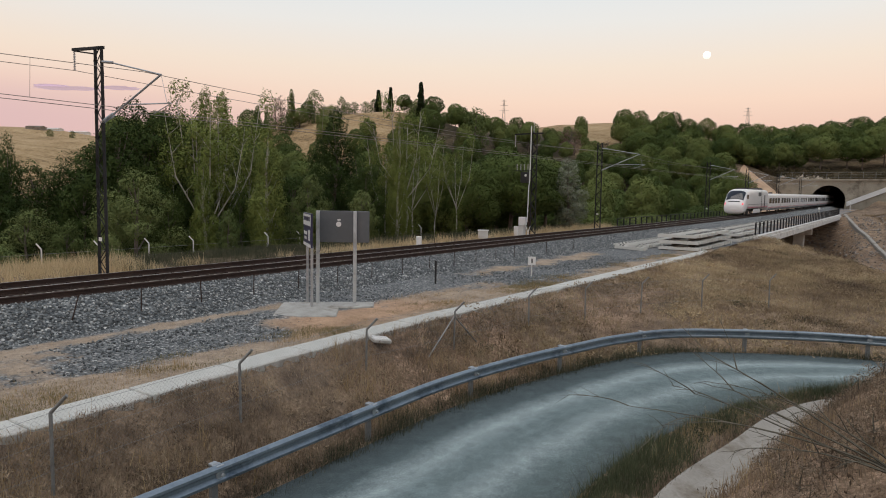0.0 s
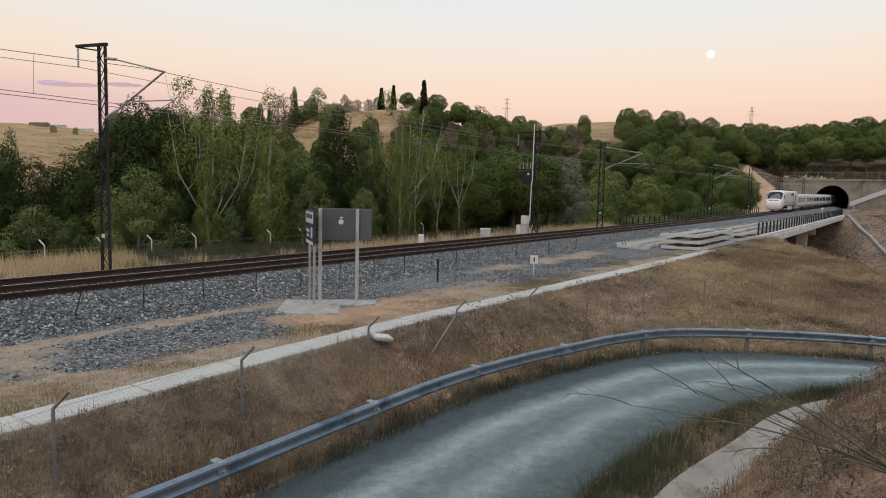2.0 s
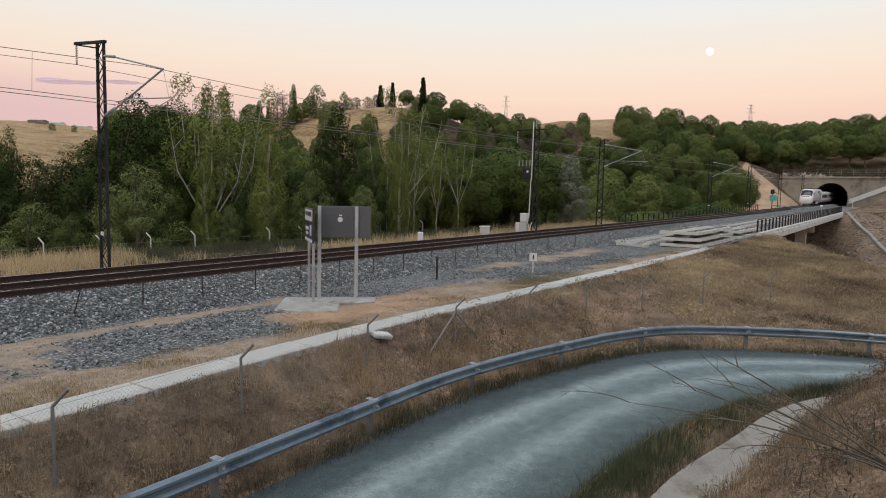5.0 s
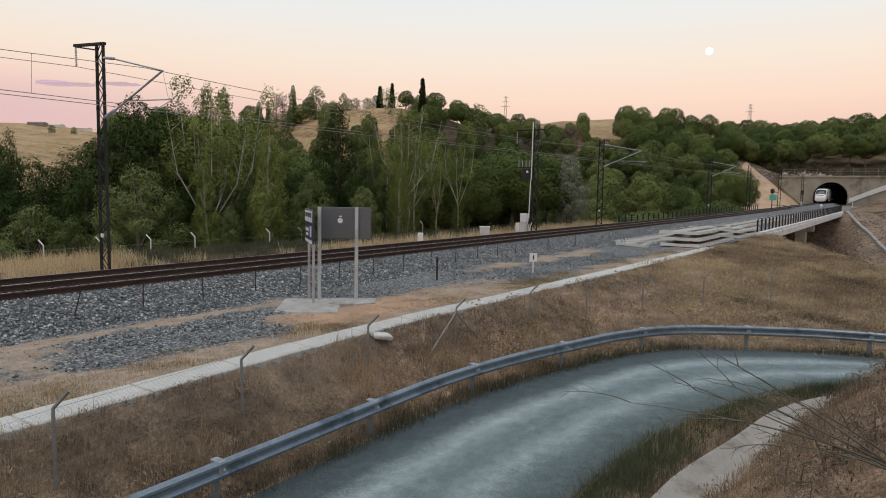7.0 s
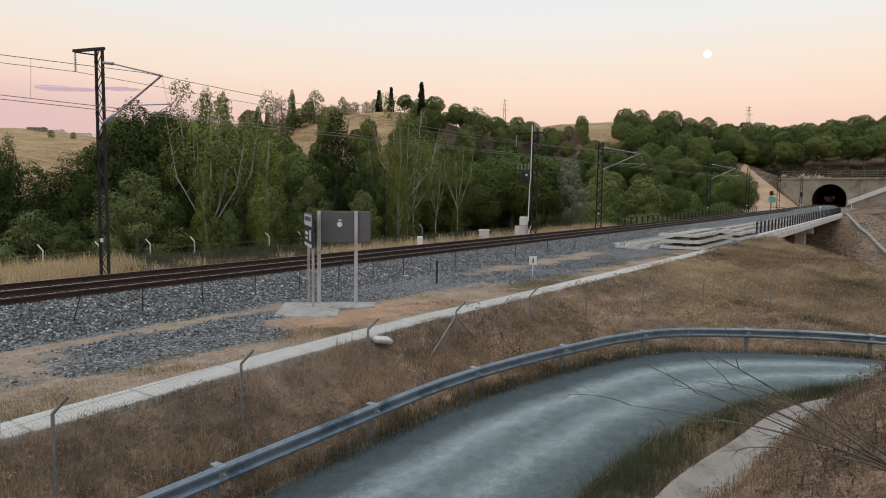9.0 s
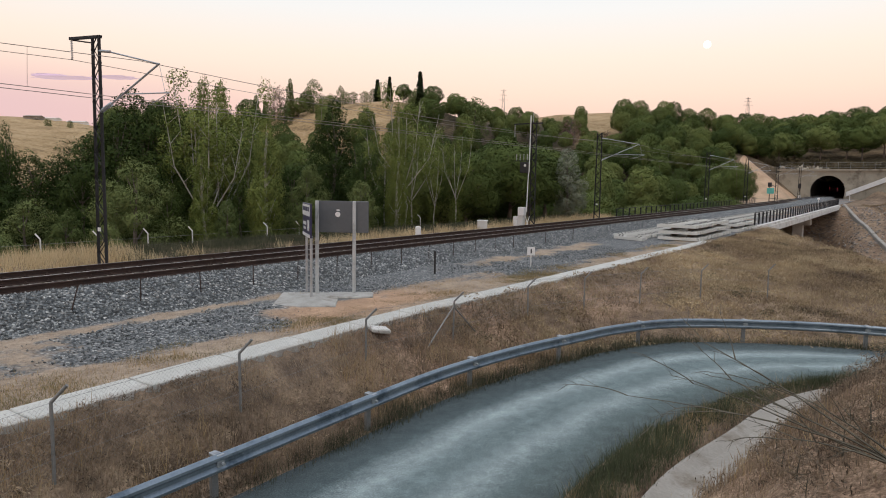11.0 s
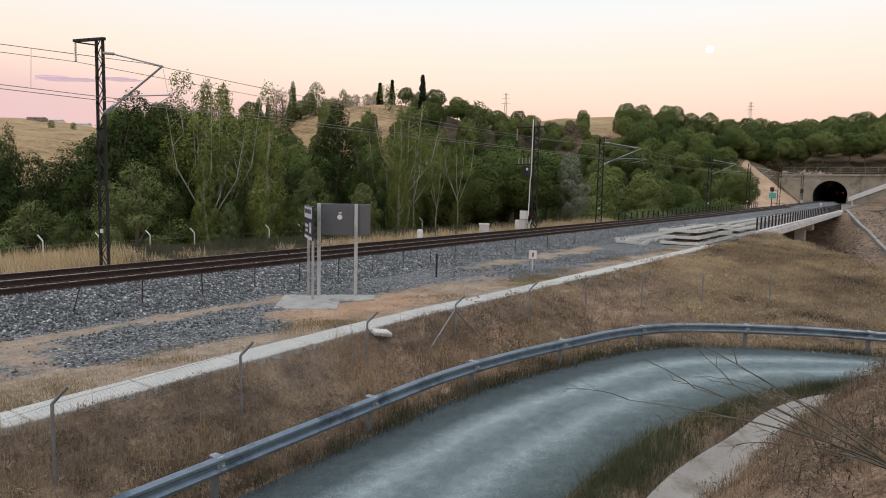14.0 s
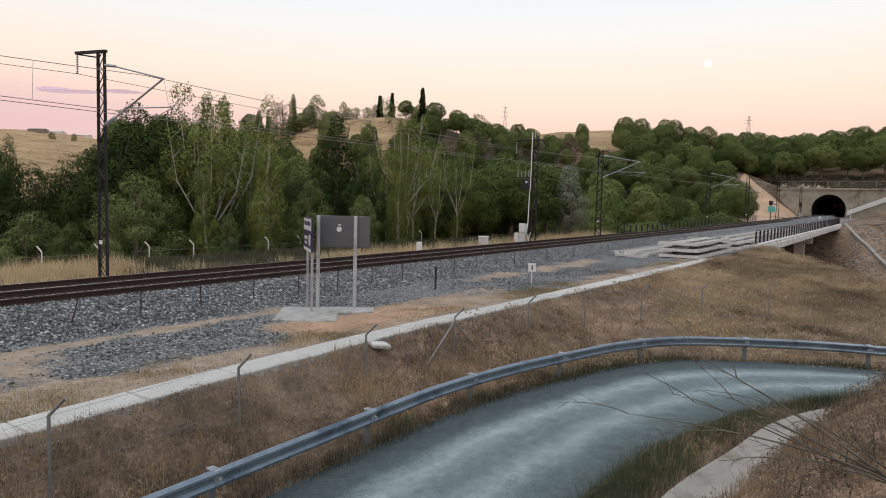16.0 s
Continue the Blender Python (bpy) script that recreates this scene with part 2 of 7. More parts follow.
M_YARDSOIL = material("yard_soil", yard_build)
M_ROAD = material("road_gravel", road_build)
M_CONCRETE = plain("concrete", (0.42, 0.40, 0.37), (0.60, 0.58, 0.54), 1.2, 30, 0.9, stain=(0.30, 0.27, 0.23))
M_PALECONC = plain("pale_concrete", (0.55, 0.54, 0.51), (0.72, 0.71, 0.68), 1.5, 30, 0.9, stain=(0.38, 0.36, 0.32))
M_WALL = plain("weathered_concrete", (0.25, 0.225, 0.175), (0.42, 0.38, 0.30), 0.25, 6, 0.95, stain=(0.15, 0.13, 0.10), depth=0.03)
M_RAIL = plain("rusty_rail", (0.022, 0.013, 0.010), (0.065, 0.036, 0.026), 2.0, 25, 0.8, 0.1)
M_RAILTOP = plain("worn_rail_head", (0.35, 0.33, 0.32), (0.55, 0.53, 0.52), 3.0, 30, 0.35, 0.9)
M_SLEEPER = plain("sleeper_concrete", (0.22, 0.20, 0.17), (0.36, 0.33, 0.29), 2.0, 25, 0.9, stain=(0.12, 0.09, 0.07))
M_STEELDARK = plain("dark_steel", (0.010, 0.010, 0.011), (0.026, 0.025, 0.025), 3.0, 25, 0.85, 0.0)
M_GALV = plain("galvanised_steel", (0.38, 0.40, 0.42), (0.55, 0.57, 0.58), 3.0, 30, 0.45, 0.7, stain=(0.28, 0.29, 0.31))
M_GUARD = plain("guardrail_zinc", (0.20, 0.24, 0.275), (0.34, 0.385, 0.42), 2.0, 20, 0.34, 0.8, stain=(0.11, 0.14, 0.17))
M_FENCE = plain("fence_zinc", (0.20, 0.20, 0.19), (0.34, 0.34, 0.33), 3.0, 30, 0.6, 0.5)
M_WIRE = plain("overhead_wire", (0.20, 0.18, 0.165), (0.32, 0.29, 0.27), 3.0, 25, 0.6, 0.5)
M_WHITE = plain("white_paint", (0.72, 0.72, 0.70), (0.82, 0.82, 0.80), 1.0, 12, 0.35, bump=0.02, depth=0.002)
M_TRAIN = plain("train_white", (0.72, 0.71, 0.69), (0.80, 0.79, 0.78), 0.5, 6, 0.3, bump=0.01, depth=0.002)
M_GLASS = plain("dark_glass", (0.012, 0.014, 0.018), (0.02, 0.022, 0.028), 0.5, 6, 0.08, bump=0.0)
M_PINK = plain("magenta_stripe", (0.45, 0.10, 0.16), (0.55, 0.14, 0.20), 1, 12, 0.4, bump=0.0)
M_UNDER = plain("dark_underframe", (0.02, 0.02, 0.02), (0.06, 0.055, 0.05), 2, 20, 0.8)
M_SIGNBACK = plain("grey_sheet", (0.095, 0.106, 0.115), (0.125, 0.137, 0.147), 0.8, 10, 0.5, 0.3, bump=0.03)
M_POST = plain("pale_zinc", (0.40, 0.42, 0.42), (0.54, 0.56, 0.56), 2.0, 20, 0.6, 0.2, stain=(0.32, 0.33, 0.33))
M_NAVY = plain("navy_sheet", (0.022, 0.022, 0.06), (0.035, 0.033, 0.085), 2, 12, 0.4, bump=0.02)
M_BLACK = plain("black_paint", (0.01, 0.01, 0.011), (0.02, 0.02, 0.021), 2, 12, 0.5, bump=0.02)
M_TEAL = plain("teal_panel", (0.10, 0.42, 0.36), (0.14, 0.50, 0.44), 2, 12, 0.5, bump=0.02)
M_ORANGE = plain("orange_soil", (0.37, 0.245, 0.155), (0.60, 0.42, 0.28), 0.35, 4, 0.95, stain=(0.30, 0.25, 0.15), depth=0.15)
M_BARK = plain("bark", (0.09, 0.07, 0.055), (0.20, 0.165, 0.135), 2.0, 15, 0.95, depth=0.03)
M_PALEBARK = plain("pale_bark", (0.33, 0.31, 0.26), (0.50, 0.47, 0.41), 2.0, 15, 0.9, depth=0.02)
M_TWIG = plain("twig", (0.055, 0.05, 0.036), (0.15, 0.135, 0.10), 4, 30, 0.9)
M_TUNNEL = plain("tunnel_lining", (0.02, 0.019, 0.018), (0.045, 0.043, 0.04), 0.4, 6, 0.95)
M_BROADLEAF = varied("broad_leaves", [(0.0, (0.026, 0.043, 0.011)), (0.5, (0.046, 0.070, 0.018)), (1.0, (0.082, 0.110, 0.029))], thin=0.05, shift=0.75)
M_SOFTLEAF = varied("soft_leaves", [(0.0, (0.090, 0.124, 0.042)), (0.5, (0.128, 0.163, 0.056)), (1.0, (0.170, 0.200, 0.074))], thin=0.08, shift=0.7)
M_POPLAR = varied("poplar_leaves", [(0.0, (0.125, 0.160, 0.040)), (0.5, (0.185, 0.220, 0.060)), (1.0, (0.27, 0.30, 0.092))], thin=0.1, shift=0.55)
M_NEEDLE = varied("pine_needles", [(0.0, (0.048, 0.076, 0.021)), (0.5, (0.096, 0.128, 0.036)), (1.0, (0.170, 0.200, 0.064))], thin=0.04, shift=0.85)
M_SILVER = varied("silver_leaves", [(0.0, (0.17, 0.19, 0.135)), (1.0, (0.34, 0.36, 0.27))], thin=0.1)
M_CYPRESS = varied("cypress_sprays", [(0.0, (0.015, 0.028, 0.012)), (1.0, (0.04, 0.056, 0.022))], thin=0.05, shift=0.35)
M_BARE = varied("bare_twigs", [(0.0, (0.16, 0.10, 0.08)), (1.0, (0.28, 0.19, 0.15))])
M_STRAW = varied("straw", [(0.0, (0.19, 0.13, 0.065)), (0.5, (0.42, 0.30, 0.155)), (1.0, (0.70, 0.55, 0.32))], thin=0.2, drift=0.45, drift_scale=0.35)
M_BROWNGRASS = varied("brown_grass", [(0.0, (0.060, 0.046, 0.036)), (0.45, (0.27, 0.204, 0.146)), (1.0, (0.56, 0.435, 0.29))], thin=0.2, drift=0.6, drift_scale=0.45)
M_GREENGRASS = varied("green_grass", [(0.0, (0.028, 0.035, 0.021)), (0.5, (0.076, 0.084, 0.050)), (1.0, (0.21, 0.19, 0.125))], thin=0.2, drift=0.4, drift_scale=0.9)
M_OLIVE = varied("olive_grass", [(0.0, (0.12, 0.105, 0.05)), (0.5, (0.25, 0.215, 0.105)), (1.0, (0.42, 0.35, 0.19))], thin=0.2)
M_ROADGREEN = varied("roadside_grass", [(0.0, (0.044, 0.056, 0.030)), (0.5, (0.108, 0.122, 0.066)), (1.0, (0.23, 0.225, 0.135))], thin=0.2, drift=0.4, drift_scale=0.9)
M_MOON = glowing("moonlight", (1.0, 0.93, 0.86), 0.92)
M_REDLIGHT = glowing("red_lamp", (0.9, 0.08, 0.10), 0.9)
M_RUBBLE = varied("rubble_stone", [(0.0, (0.16, 0.135, 0.115)), (0.7, (0.31, 0.275, 0.24)), (1.0, (0.54, 0.52, 0.48))], 0.9)
M_STACK = plain("new_concrete", (0.44, 0.435, 0.40), (0.60, 0.595, 0.55), 1.5, 20, 0.9, stain=(0.32, 0.31, 0.28))
M_BROWNBED = stony("rusty_stones", [(0.0, (0.03, 0.02, 0.016)), (0.6, (0.075, 0.052, 0.042)), (1.0, (0.16, 0.12, 0.10))], 0.07)
M_SCRUB = varied("dead_scrub", [(0.0, (0.035, 0.030, 0.018)), (0.5, (0.095, 0.078, 0.042)), (1.0, (0.20, 0.155, 0.085))], thin=0.1)
M_SLAB = plain("slab_concrete", (0.25, 0.24, 0.215), (0.46, 0.45, 0.42), 1.6, 14, 0.95, stain=(0.20, 0.18, 0.15), bump=0.6, depth=0.02)
M_KERB = plain("kerb_concrete", (0.43, 0.43, 0.395), (0.59, 0.58, 0.54), 1.3, 22, 0.95, stain=(0.33, 0.30, 0.26), bump=0.6, depth=0.02)
M_DITCH = plain("dusty_concrete", (0.25, 0.23, 0.20), (0.37, 0.345, 0.305), 1.0, 16, 0.95, stain=(0.17, 0.14, 0.105), bump=0.5, depth=0.02)
# clouds are no lamps: the skylight on them is given as emission
M_CLOUD = glowing("dusk_cloud", (0.42, 0.33, 0.40), 0.9)
M_DARKWEED = varied("dark_weeds", [(0.0, (0.075, 0.058, 0.044)), (0.5, (0.180, 0.138, 0.100)), (1.0, (0.33, 0.26, 0.18))], thin=0.15, drift=0.4, drift_scale=0.8)
M_SLOPE = varied("slope_grass", [(0.0, (0.095, 0.070, 0.053)), (0.4, (0.265, 0.196, 0.132)), (0.75, (0.44, 0.335, 0.205)), (1.0, (0.58, 0.45, 0.27))], thin=0.2, drift=0.72, drift_scale=0.22)
M_SLOPESTRAW = varied("slope_straw", [(0.0, (0.14, 0.105, 0.068)), (0.5, (0.37, 0.285, 0.175)), (1.0, (0.62, 0.51, 0.33))], thin=0.2, drift=0.6, drift_scale=0.22)
M_PALESTRAW = varied("pale_straw", [(0.0, (0.40, 0.30, 0.165)), (0.5, (0.68, 0.54, 0.33)), (1.0, (0.86, 0.74, 0.50))], thin=0.3, drift=0.3, drift_scale=0.5)
M_ROCK = varied("pale_rock", [(0.0, (0.24, 0.20, 0.15)), (1.0, (0.48, 0.42, 0.33))], 0.9)

# ---- plan: everything lies along the straight double-track line ----
P0 = (-10.0, 22.1)
D = (0.5807, 0.8141)
N = (0.8141, -0.5807)
EYE_Z = 5.0


def rail_z(s):
    s = np.clip(s, -80, 420)
    return 2.25 + 0.00612 * s + 1.87e-5 * s * np.abs(s)


def line(s, o, up=0.0):
    """A point s metres along the line, o to its right, up over the rail heads. The line bends gently left inside the hill."""
    o = o - (3.1e-4 * (s - 200) ** 2 if s > 200 else 0)
    return Vector((P0[0] + s * D[0] + o * N[0], P0[1] + s * D[1] + o * N[1], float(rail_z(s)) + up))


def kerb_o(s):
    """Where the kerb's inner edge runs; it bows slightly towards the track."""
    return np.interp(s, [-25, -8, -4, 0, 4, 10, 20, 29, 36, 60], [9.80, 9.62, 9.40, 9.22, 9.24, 9.40, 9.58, 9.72, 9.8, 9.8])


LINE_ANGLE = math.degrees(math.atan2(D[1], D[0]))

GUARD = [(-9.3, 1.0), (-6.5, 5.1), (-3.66, 9.35), (-1.27, 12.92), (0.15, 14.92), (1.9, 16.85), (3.92, 18.67), (5.7, 20.1), (8.0, 21.15), (11.65, 21.05), (14.2, 20.35), (18.5, 18.6), (26.0, 13.5)]
ROAD_NEAR = [(-5.2, -1.4), (-2.4, 3.0), (0.2, 7.2), (2.65, 11.0), (4.9, 13.6), (8.0, 16.0), (11.2, 17.1), (15.0, 16.9), (22.0, 13.0)]
DITCH = [(-3.5, -2.5), (-0.7, 1.7), (1.4, 6.0), (3.9, 9.98), (6.2, 12.42), (8.15, 14.35), (10.3, 15.5), (13.0, 15.75), (20.0, 12.0)]


def smooth_line(points, step=0.25):
    """A Catmull-Rom curve through the points, at even steps."""
    p = [Vector(q) for q in points]
    out = []
    for i in range(len(p) - 1):
        a, b, c, d = p[max(i - 1, 0)], p[i], p[i + 1], p[min(i + 2, len(p) - 1)]
        k = max(2, int((c - b).length / step))
        for j in range(k):
            t = j / k
            out.append(0.5 * (2 * b + (c - a) * t + (2 * a - 5 * b + 4 * c - d) * t * t + (3 * b - a - 3 * c + d) * t ** 3))
    out.append(p[-1])
    return out


def signed_distance(points, x, y):
    """Distance from a polyline, positive on its right."""
    best = np.full(np.shape(x), 1e9)
    sign = np.ones(np.shape(x))
    for a, b in zip(points[:-1], points[1:]):
        dx, dy = b[0] - a[0], b[1] - a[1]
        t = np.clip(((x - a[0]) * dx + (y - a[1]) * dy) / (dx * dx + dy * dy), 0, 1)
        ex, ey = x - a[0] - t * dx, y - a[1] - t * dy
        d = np.hypot(ex, ey)
        near = d < best
        best = np.where(near, d, best)
        sign = np.where(near, np.where(dx * ey - dy * ex < 0, 1, -1), sign)
    return best * sign


def smoothstep(a, b, v):
    t = np.clip((v - a) / (b - a), 0, 1)
    return t * t * (3 - 2 * t)


GUARD_FINE = smooth_line(GUARD, 0.8)
NEAR_FINE = smooth_line(ROAD_NEAR, 0.8)
DITCH_FINE = smooth_line(DITCH, 0.8)
LEFT_O = [-60, -34, -22, -15, -9.5, -6, -4.2, -3.2]
LEFT_Z = [-7.5, -6.5, -5.5, -2.9, -0.55, -0.42, -0.55, -1.1]


def waves(x, y, k, seed):
    return np.sin(x * k + 1.7 * np.sin(y * k * 0.71 + seed)) * np.cos(y * k * 0.83 + 1.3 * np.sin(x * k * 0.57 + seed * 2))


def ground(x, y):
    """Height of the one sheet of ground."""
    x, y = np.asarray(x, float), np.asarray(y, float)
    s = (x - P0[0]) * D[0] + (y - P0[1]) * D[1]
    o = (x - P0[0]) * N[0] + (y - P0[1]) * N[1]
    rz = rail_z(s)
    plat = rz - 0.97
    dg, dn, dd = (signed_distance(q, x, y) for q in (GUARD_FINE, NEAR_FINE, DITCH_FINE))
    # verge between the yard's edge and the road
    dk, dgl = np.maximum(o - kerb_o(s) - 0.80, 0.0), np.maximum(-dg - 0.3, 0)
    w = (dgl / (dgl + dk + 1e-6)) ** 1.3
    verge = (rz - 0.86) * w + 0.12 * waves(x, y, 0.5, 1) * np.minimum(1, dgl) * np.minimum(1, dk)
    z = np.where(o < kerb_o(s) + 0.72, plat, verge)
    z = np.where(dg > -0.3, -0.02, z)
    lip = 0.36 + 0.14 * waves(x, y, 1.7, 6)
    bank = 0.22 + 1.0 * np.maximum(dd - lip, 0)
    bank = np.where(bank > 1.6, 1.6 + (bank - 1.6) * 0.55, bank)
    bank = np.minimum(bank, 3.0) + 0.06 * waves(x, y, 2.0, 3)
    z = np.where((dn > 0) & (dg > 0), np.where(dd > lip, bank, np.where(dd > -0.6, -0.12, 0.03 + 0.14 * smoothstep(0.1, 0.6, dn))), z)
    # left of the line: verge, then the wooded hollow
    left = rz + np.interp(o, LEFT_O, LEFT_Z)
    z = np.where(o < -3.2, left, z)
    # the hollow that the bridge crosses
    edge = 54 - 2.0 * np.clip(o - 10, 0, 60)
    floor = -6.5
    drop = np.maximum(s - edge, 0)
    z = np.where((drop > 0) & (o > -14) & (dg < -0.3), np.maximum(z - 0.55 * drop - 0.02 * np.minimum(drop, 4) ** 2, floor), z)
    far = rz - 0.97 - (0.55 - 0.40 * smoothstep(7.5, 15.5, o)) * np.maximum(138 - s, 0) + 0.30 * np.maximum(o - 16 - 0.06 * (138 - np.minimum(s, 138)), 0)
    far = np.minimum(far, rz + 18)
    z = np.where((s > 88) & (o > -14), np.maximum(far, floor), z)
    # the hill, cut back beside the tunnel mouth
    q = -o
    u = 12 * (np.logaddexp((q - 40) / 12, 0) + np.logaddexp((s - 158) * 0.5 / 12, 0))
    lift = 30 + 38 * smoothstep(-0.30, 0.35, x / np.maximum(y, 1.0))
    hill = -3 + lift * (1 - np.exp(-np.maximum(u - 8, 0) / 110))
    hill += 15.4 * np.exp(-(((x + 24) / np.where(x < -24, 55, 36)) ** 2 + ((y - 210) / 50) ** 2))
    hill += (1.5 * waves(x, y, 0.045, 2) + 0.5 * waves(x, y, 0.16, 5)) * smoothstep(10, 60, u)
    hill += 4.5 * np.exp(-(((x + 150) / 45) ** 2 + ((y - 235) / 50) ** 2))
    hill += 8 * np.exp(-(((o + 24) / 13) ** 2 + ((s - 207) / 15) ** 2))
    cut = rz - 0.97 + 0.85 * np.maximum(np.abs(o - 2.2) - 8.5, 0)
    hill = np.where(s < 209.5, np.minimum(hill, np.where(s > 120, cut, 1e6)), hill)
    z = np.where((u > 6) & ((s > 140) | (o < -14)), np.maximum(z, hill), z)
    return z


def mesh_object(name, verts, faces, mat, parent=None, smooth=False):
    me = bpy.data.meshes.new(name)
    me.from_pydata([tuple(v) for v in verts], [], [tuple(f) for f in faces])
    me.materials.append(mat)
    if smooth:
        me.polygons.foreach_set("use_smooth", [True] * len(me.polygons))
    me.update()
    ob = new(name, me)
    if parent:
        ob.parent = parent
    return ob


def soup(name, verts, faces, mat, parent=None, normals=None):
    """A mesh from numpy arrays of corners and of equal-sided faces; normals, one a corner, round the shading of foliage."""
    me = bpy.data.meshes.new(name)
    k = faces.shape[1]
    me.vertices.add(len(verts))
    me.vertices.foreach_set("co", np.asarray(verts, np.float32).ravel())
    me.loops.add(faces.size)
    me.loops.foreach_set("vertex_index", faces.astype(np.int32).ravel())
    me.polygons.add(len(faces))
    me.polygons.foreach_set("loop_start", np.arange(0, faces.size, k, dtype=np.int32))
    me.materials.append(mat)
    me.update(calc_edges=True)
    me.validate()
    if normals is not None and len(me.vertices) == len(normals):
        me.normals_split_custom_set_from_vertices(normals.tolist())
    ob = new(name, me)
    if parent:
        ob.parent = parent
    return ob


def part(name, bm, mat, parent=None, label="", at=None, smooth=False):
    """A bmesh as one mesh object under its thing."""
    me = bpy.data.meshes.new(name)
    bm.to_mesh(me)
    bm.free()
    me.materials.append(mat)
    if smooth:
        me.polygons.foreach_set("use_smooth", [True] * len(me.polygons))
    ob = new(name, me)
    if parent:
        ob.parent = parent
    if at is not None:
        ob.matrix_basis = at
    return tagged(ob, label) if label else ob


def empty(name, m, label, category, group="", kind=""):
    ob = new(name)
    ob.matrix_basis = m
    return tagged(ob, label, category, group, kind)


def add_box(bm, size, at, turn=None, bevel=0.0):
    """A box of the given size, centred at a point, with softened edges."""
    r = bmesh.ops.create_cube(bm, size=1.0)
    vs = r["verts"]
    bmesh.ops.scale(bm, vec=size, verts=vs)
    if bevel:
        es = list({e for v in vs for e in v.link_edges})
        got = bmesh.ops.bevel(bm, geom=es, offset=bevel, segments=1, affect="EDGES")
        vs = list({v for f in got["faces"] for v in f.verts} | {v for v in vs if v.is_valid})
    if turn is not None:
        bmesh.ops.rotate(bm, cent=(0, 0, 0), matrix=turn, verts=vs)
    bmesh.ops.translate(bm, vec=at, verts=vs)
    return vs


def box(size, at=(0, 0, 0), bevel=0.0, turn=None):
    bm = bmesh.new()
    add_box(bm, size, at, turn, bevel)
    return bm


def add_rod(bm, a, b, r, r2=None, sides=8):
    a, b = Vector(a), Vector(b)
    m = Matrix.Translation((a + b) / 2) @ (b - a).to_track_quat("Z", "Y").to_matrix().to_4x4()
    bmesh.ops.create_cone(bm, cap_ends=True, segments=sides, radius1=r, radius2=r if r2 is None else r2, depth=(b - a).length, matrix=m)


def rod(a, b, r, r2=None, sides=8):
    bm = bmesh.new()
    add_rod(bm, a, b, r, r2, sides)
    return bm


def tube(points, radius, sides=6):
    """A round bar along a line of points."""
    bm = bmesh.new()
    rings = []
    pts = [Vector(p) for p in points]
    for i, p in enumerate(pts):
        way = (pts[min(i + 1, len(pts) - 1)] - pts[max(i - 1, 0)]).normalized()
        q = way.to_track_quat("Z", "Y")
        r = radius[i] if isinstance(radius, (list, tuple)) else radius
        rings.append([bm.verts.new(p + q @ Vector((r * math.cos(2 * math.pi * k / sides), r * math.sin(2 * math.pi * k / sides), 0))) for k in range(sides)])
    for a, b in zip(rings[:-1], rings[1:]):
        for k in range(sides):
            bm.faces.new((a[k], a[(k + 1) % sides], b[(k + 1) % sides], b[k]))
    bm.faces.new(rings[0][::-1])
    bm.faces.new(rings[-1])
    return bm


def sweep(profile, stations, closed=True):
    """A profile of (right, up) carried along stations of (place, right, up)."""
    bm = bmesh.new()
    rings = [[bm.verts.new(p + r * a + u * b) for a, b in profile] for p, r, u in stations]
    k = len(profile)
    for a, b in zip(rings[:-1], rings[1:]):
        for i in range(k if closed else k - 1):
            bm.faces.new((a[i], a[(i + 1) % k], b[(i + 1) % k], b[i]))
    if closed:
        bm.faces.new(rings[0][::-1])
        bm.faces.new(rings[-1])
    bmesh.ops.recalc_face_normals(bm, faces=bm.faces)
    return bm


def line_stations(s0, s1, step, o=0.0, up=0.0):
    k = max(1, int(round((s1 - s0) / step)))
    return [(line(s0 + (s1 - s0) * i / k, o, up), Vector((*N, 0)), Vector((0, 0, 1))) for i in range(k + 1)]


def curve_stations(points, z):
    out = []
    for i, p in enumerate(points):
        way = points[min(i + 1, len(points) - 1)] - points[max(i - 1, 0)]
        way = Vector((way[0], way[1], 0)).normalized()
        out.append((Vector((p[0], p[1], z(p[0], p[1]) if callable(z) else z)), Vector((way.y, -way.x, 0)), Vector((0, 0, 1))))
    return out


def height(x, y):
    return float(ground(np.array([x]), np.array([y]))[0])


def blot(s, o, s0, s1, o0, o1, soft):
    """1 inside a stretch of the plan, fading over its edges."""
    return smoothstep(s0 - soft, s0 + soft, s) * smoothstep(s1 + soft, s1 - soft, s) * smoothstep(o0 - soft * 0.5, o0 + soft * 0.5, o) * smoothstep(o1 + soft * 0.5, o1 - soft * 0.5, o)

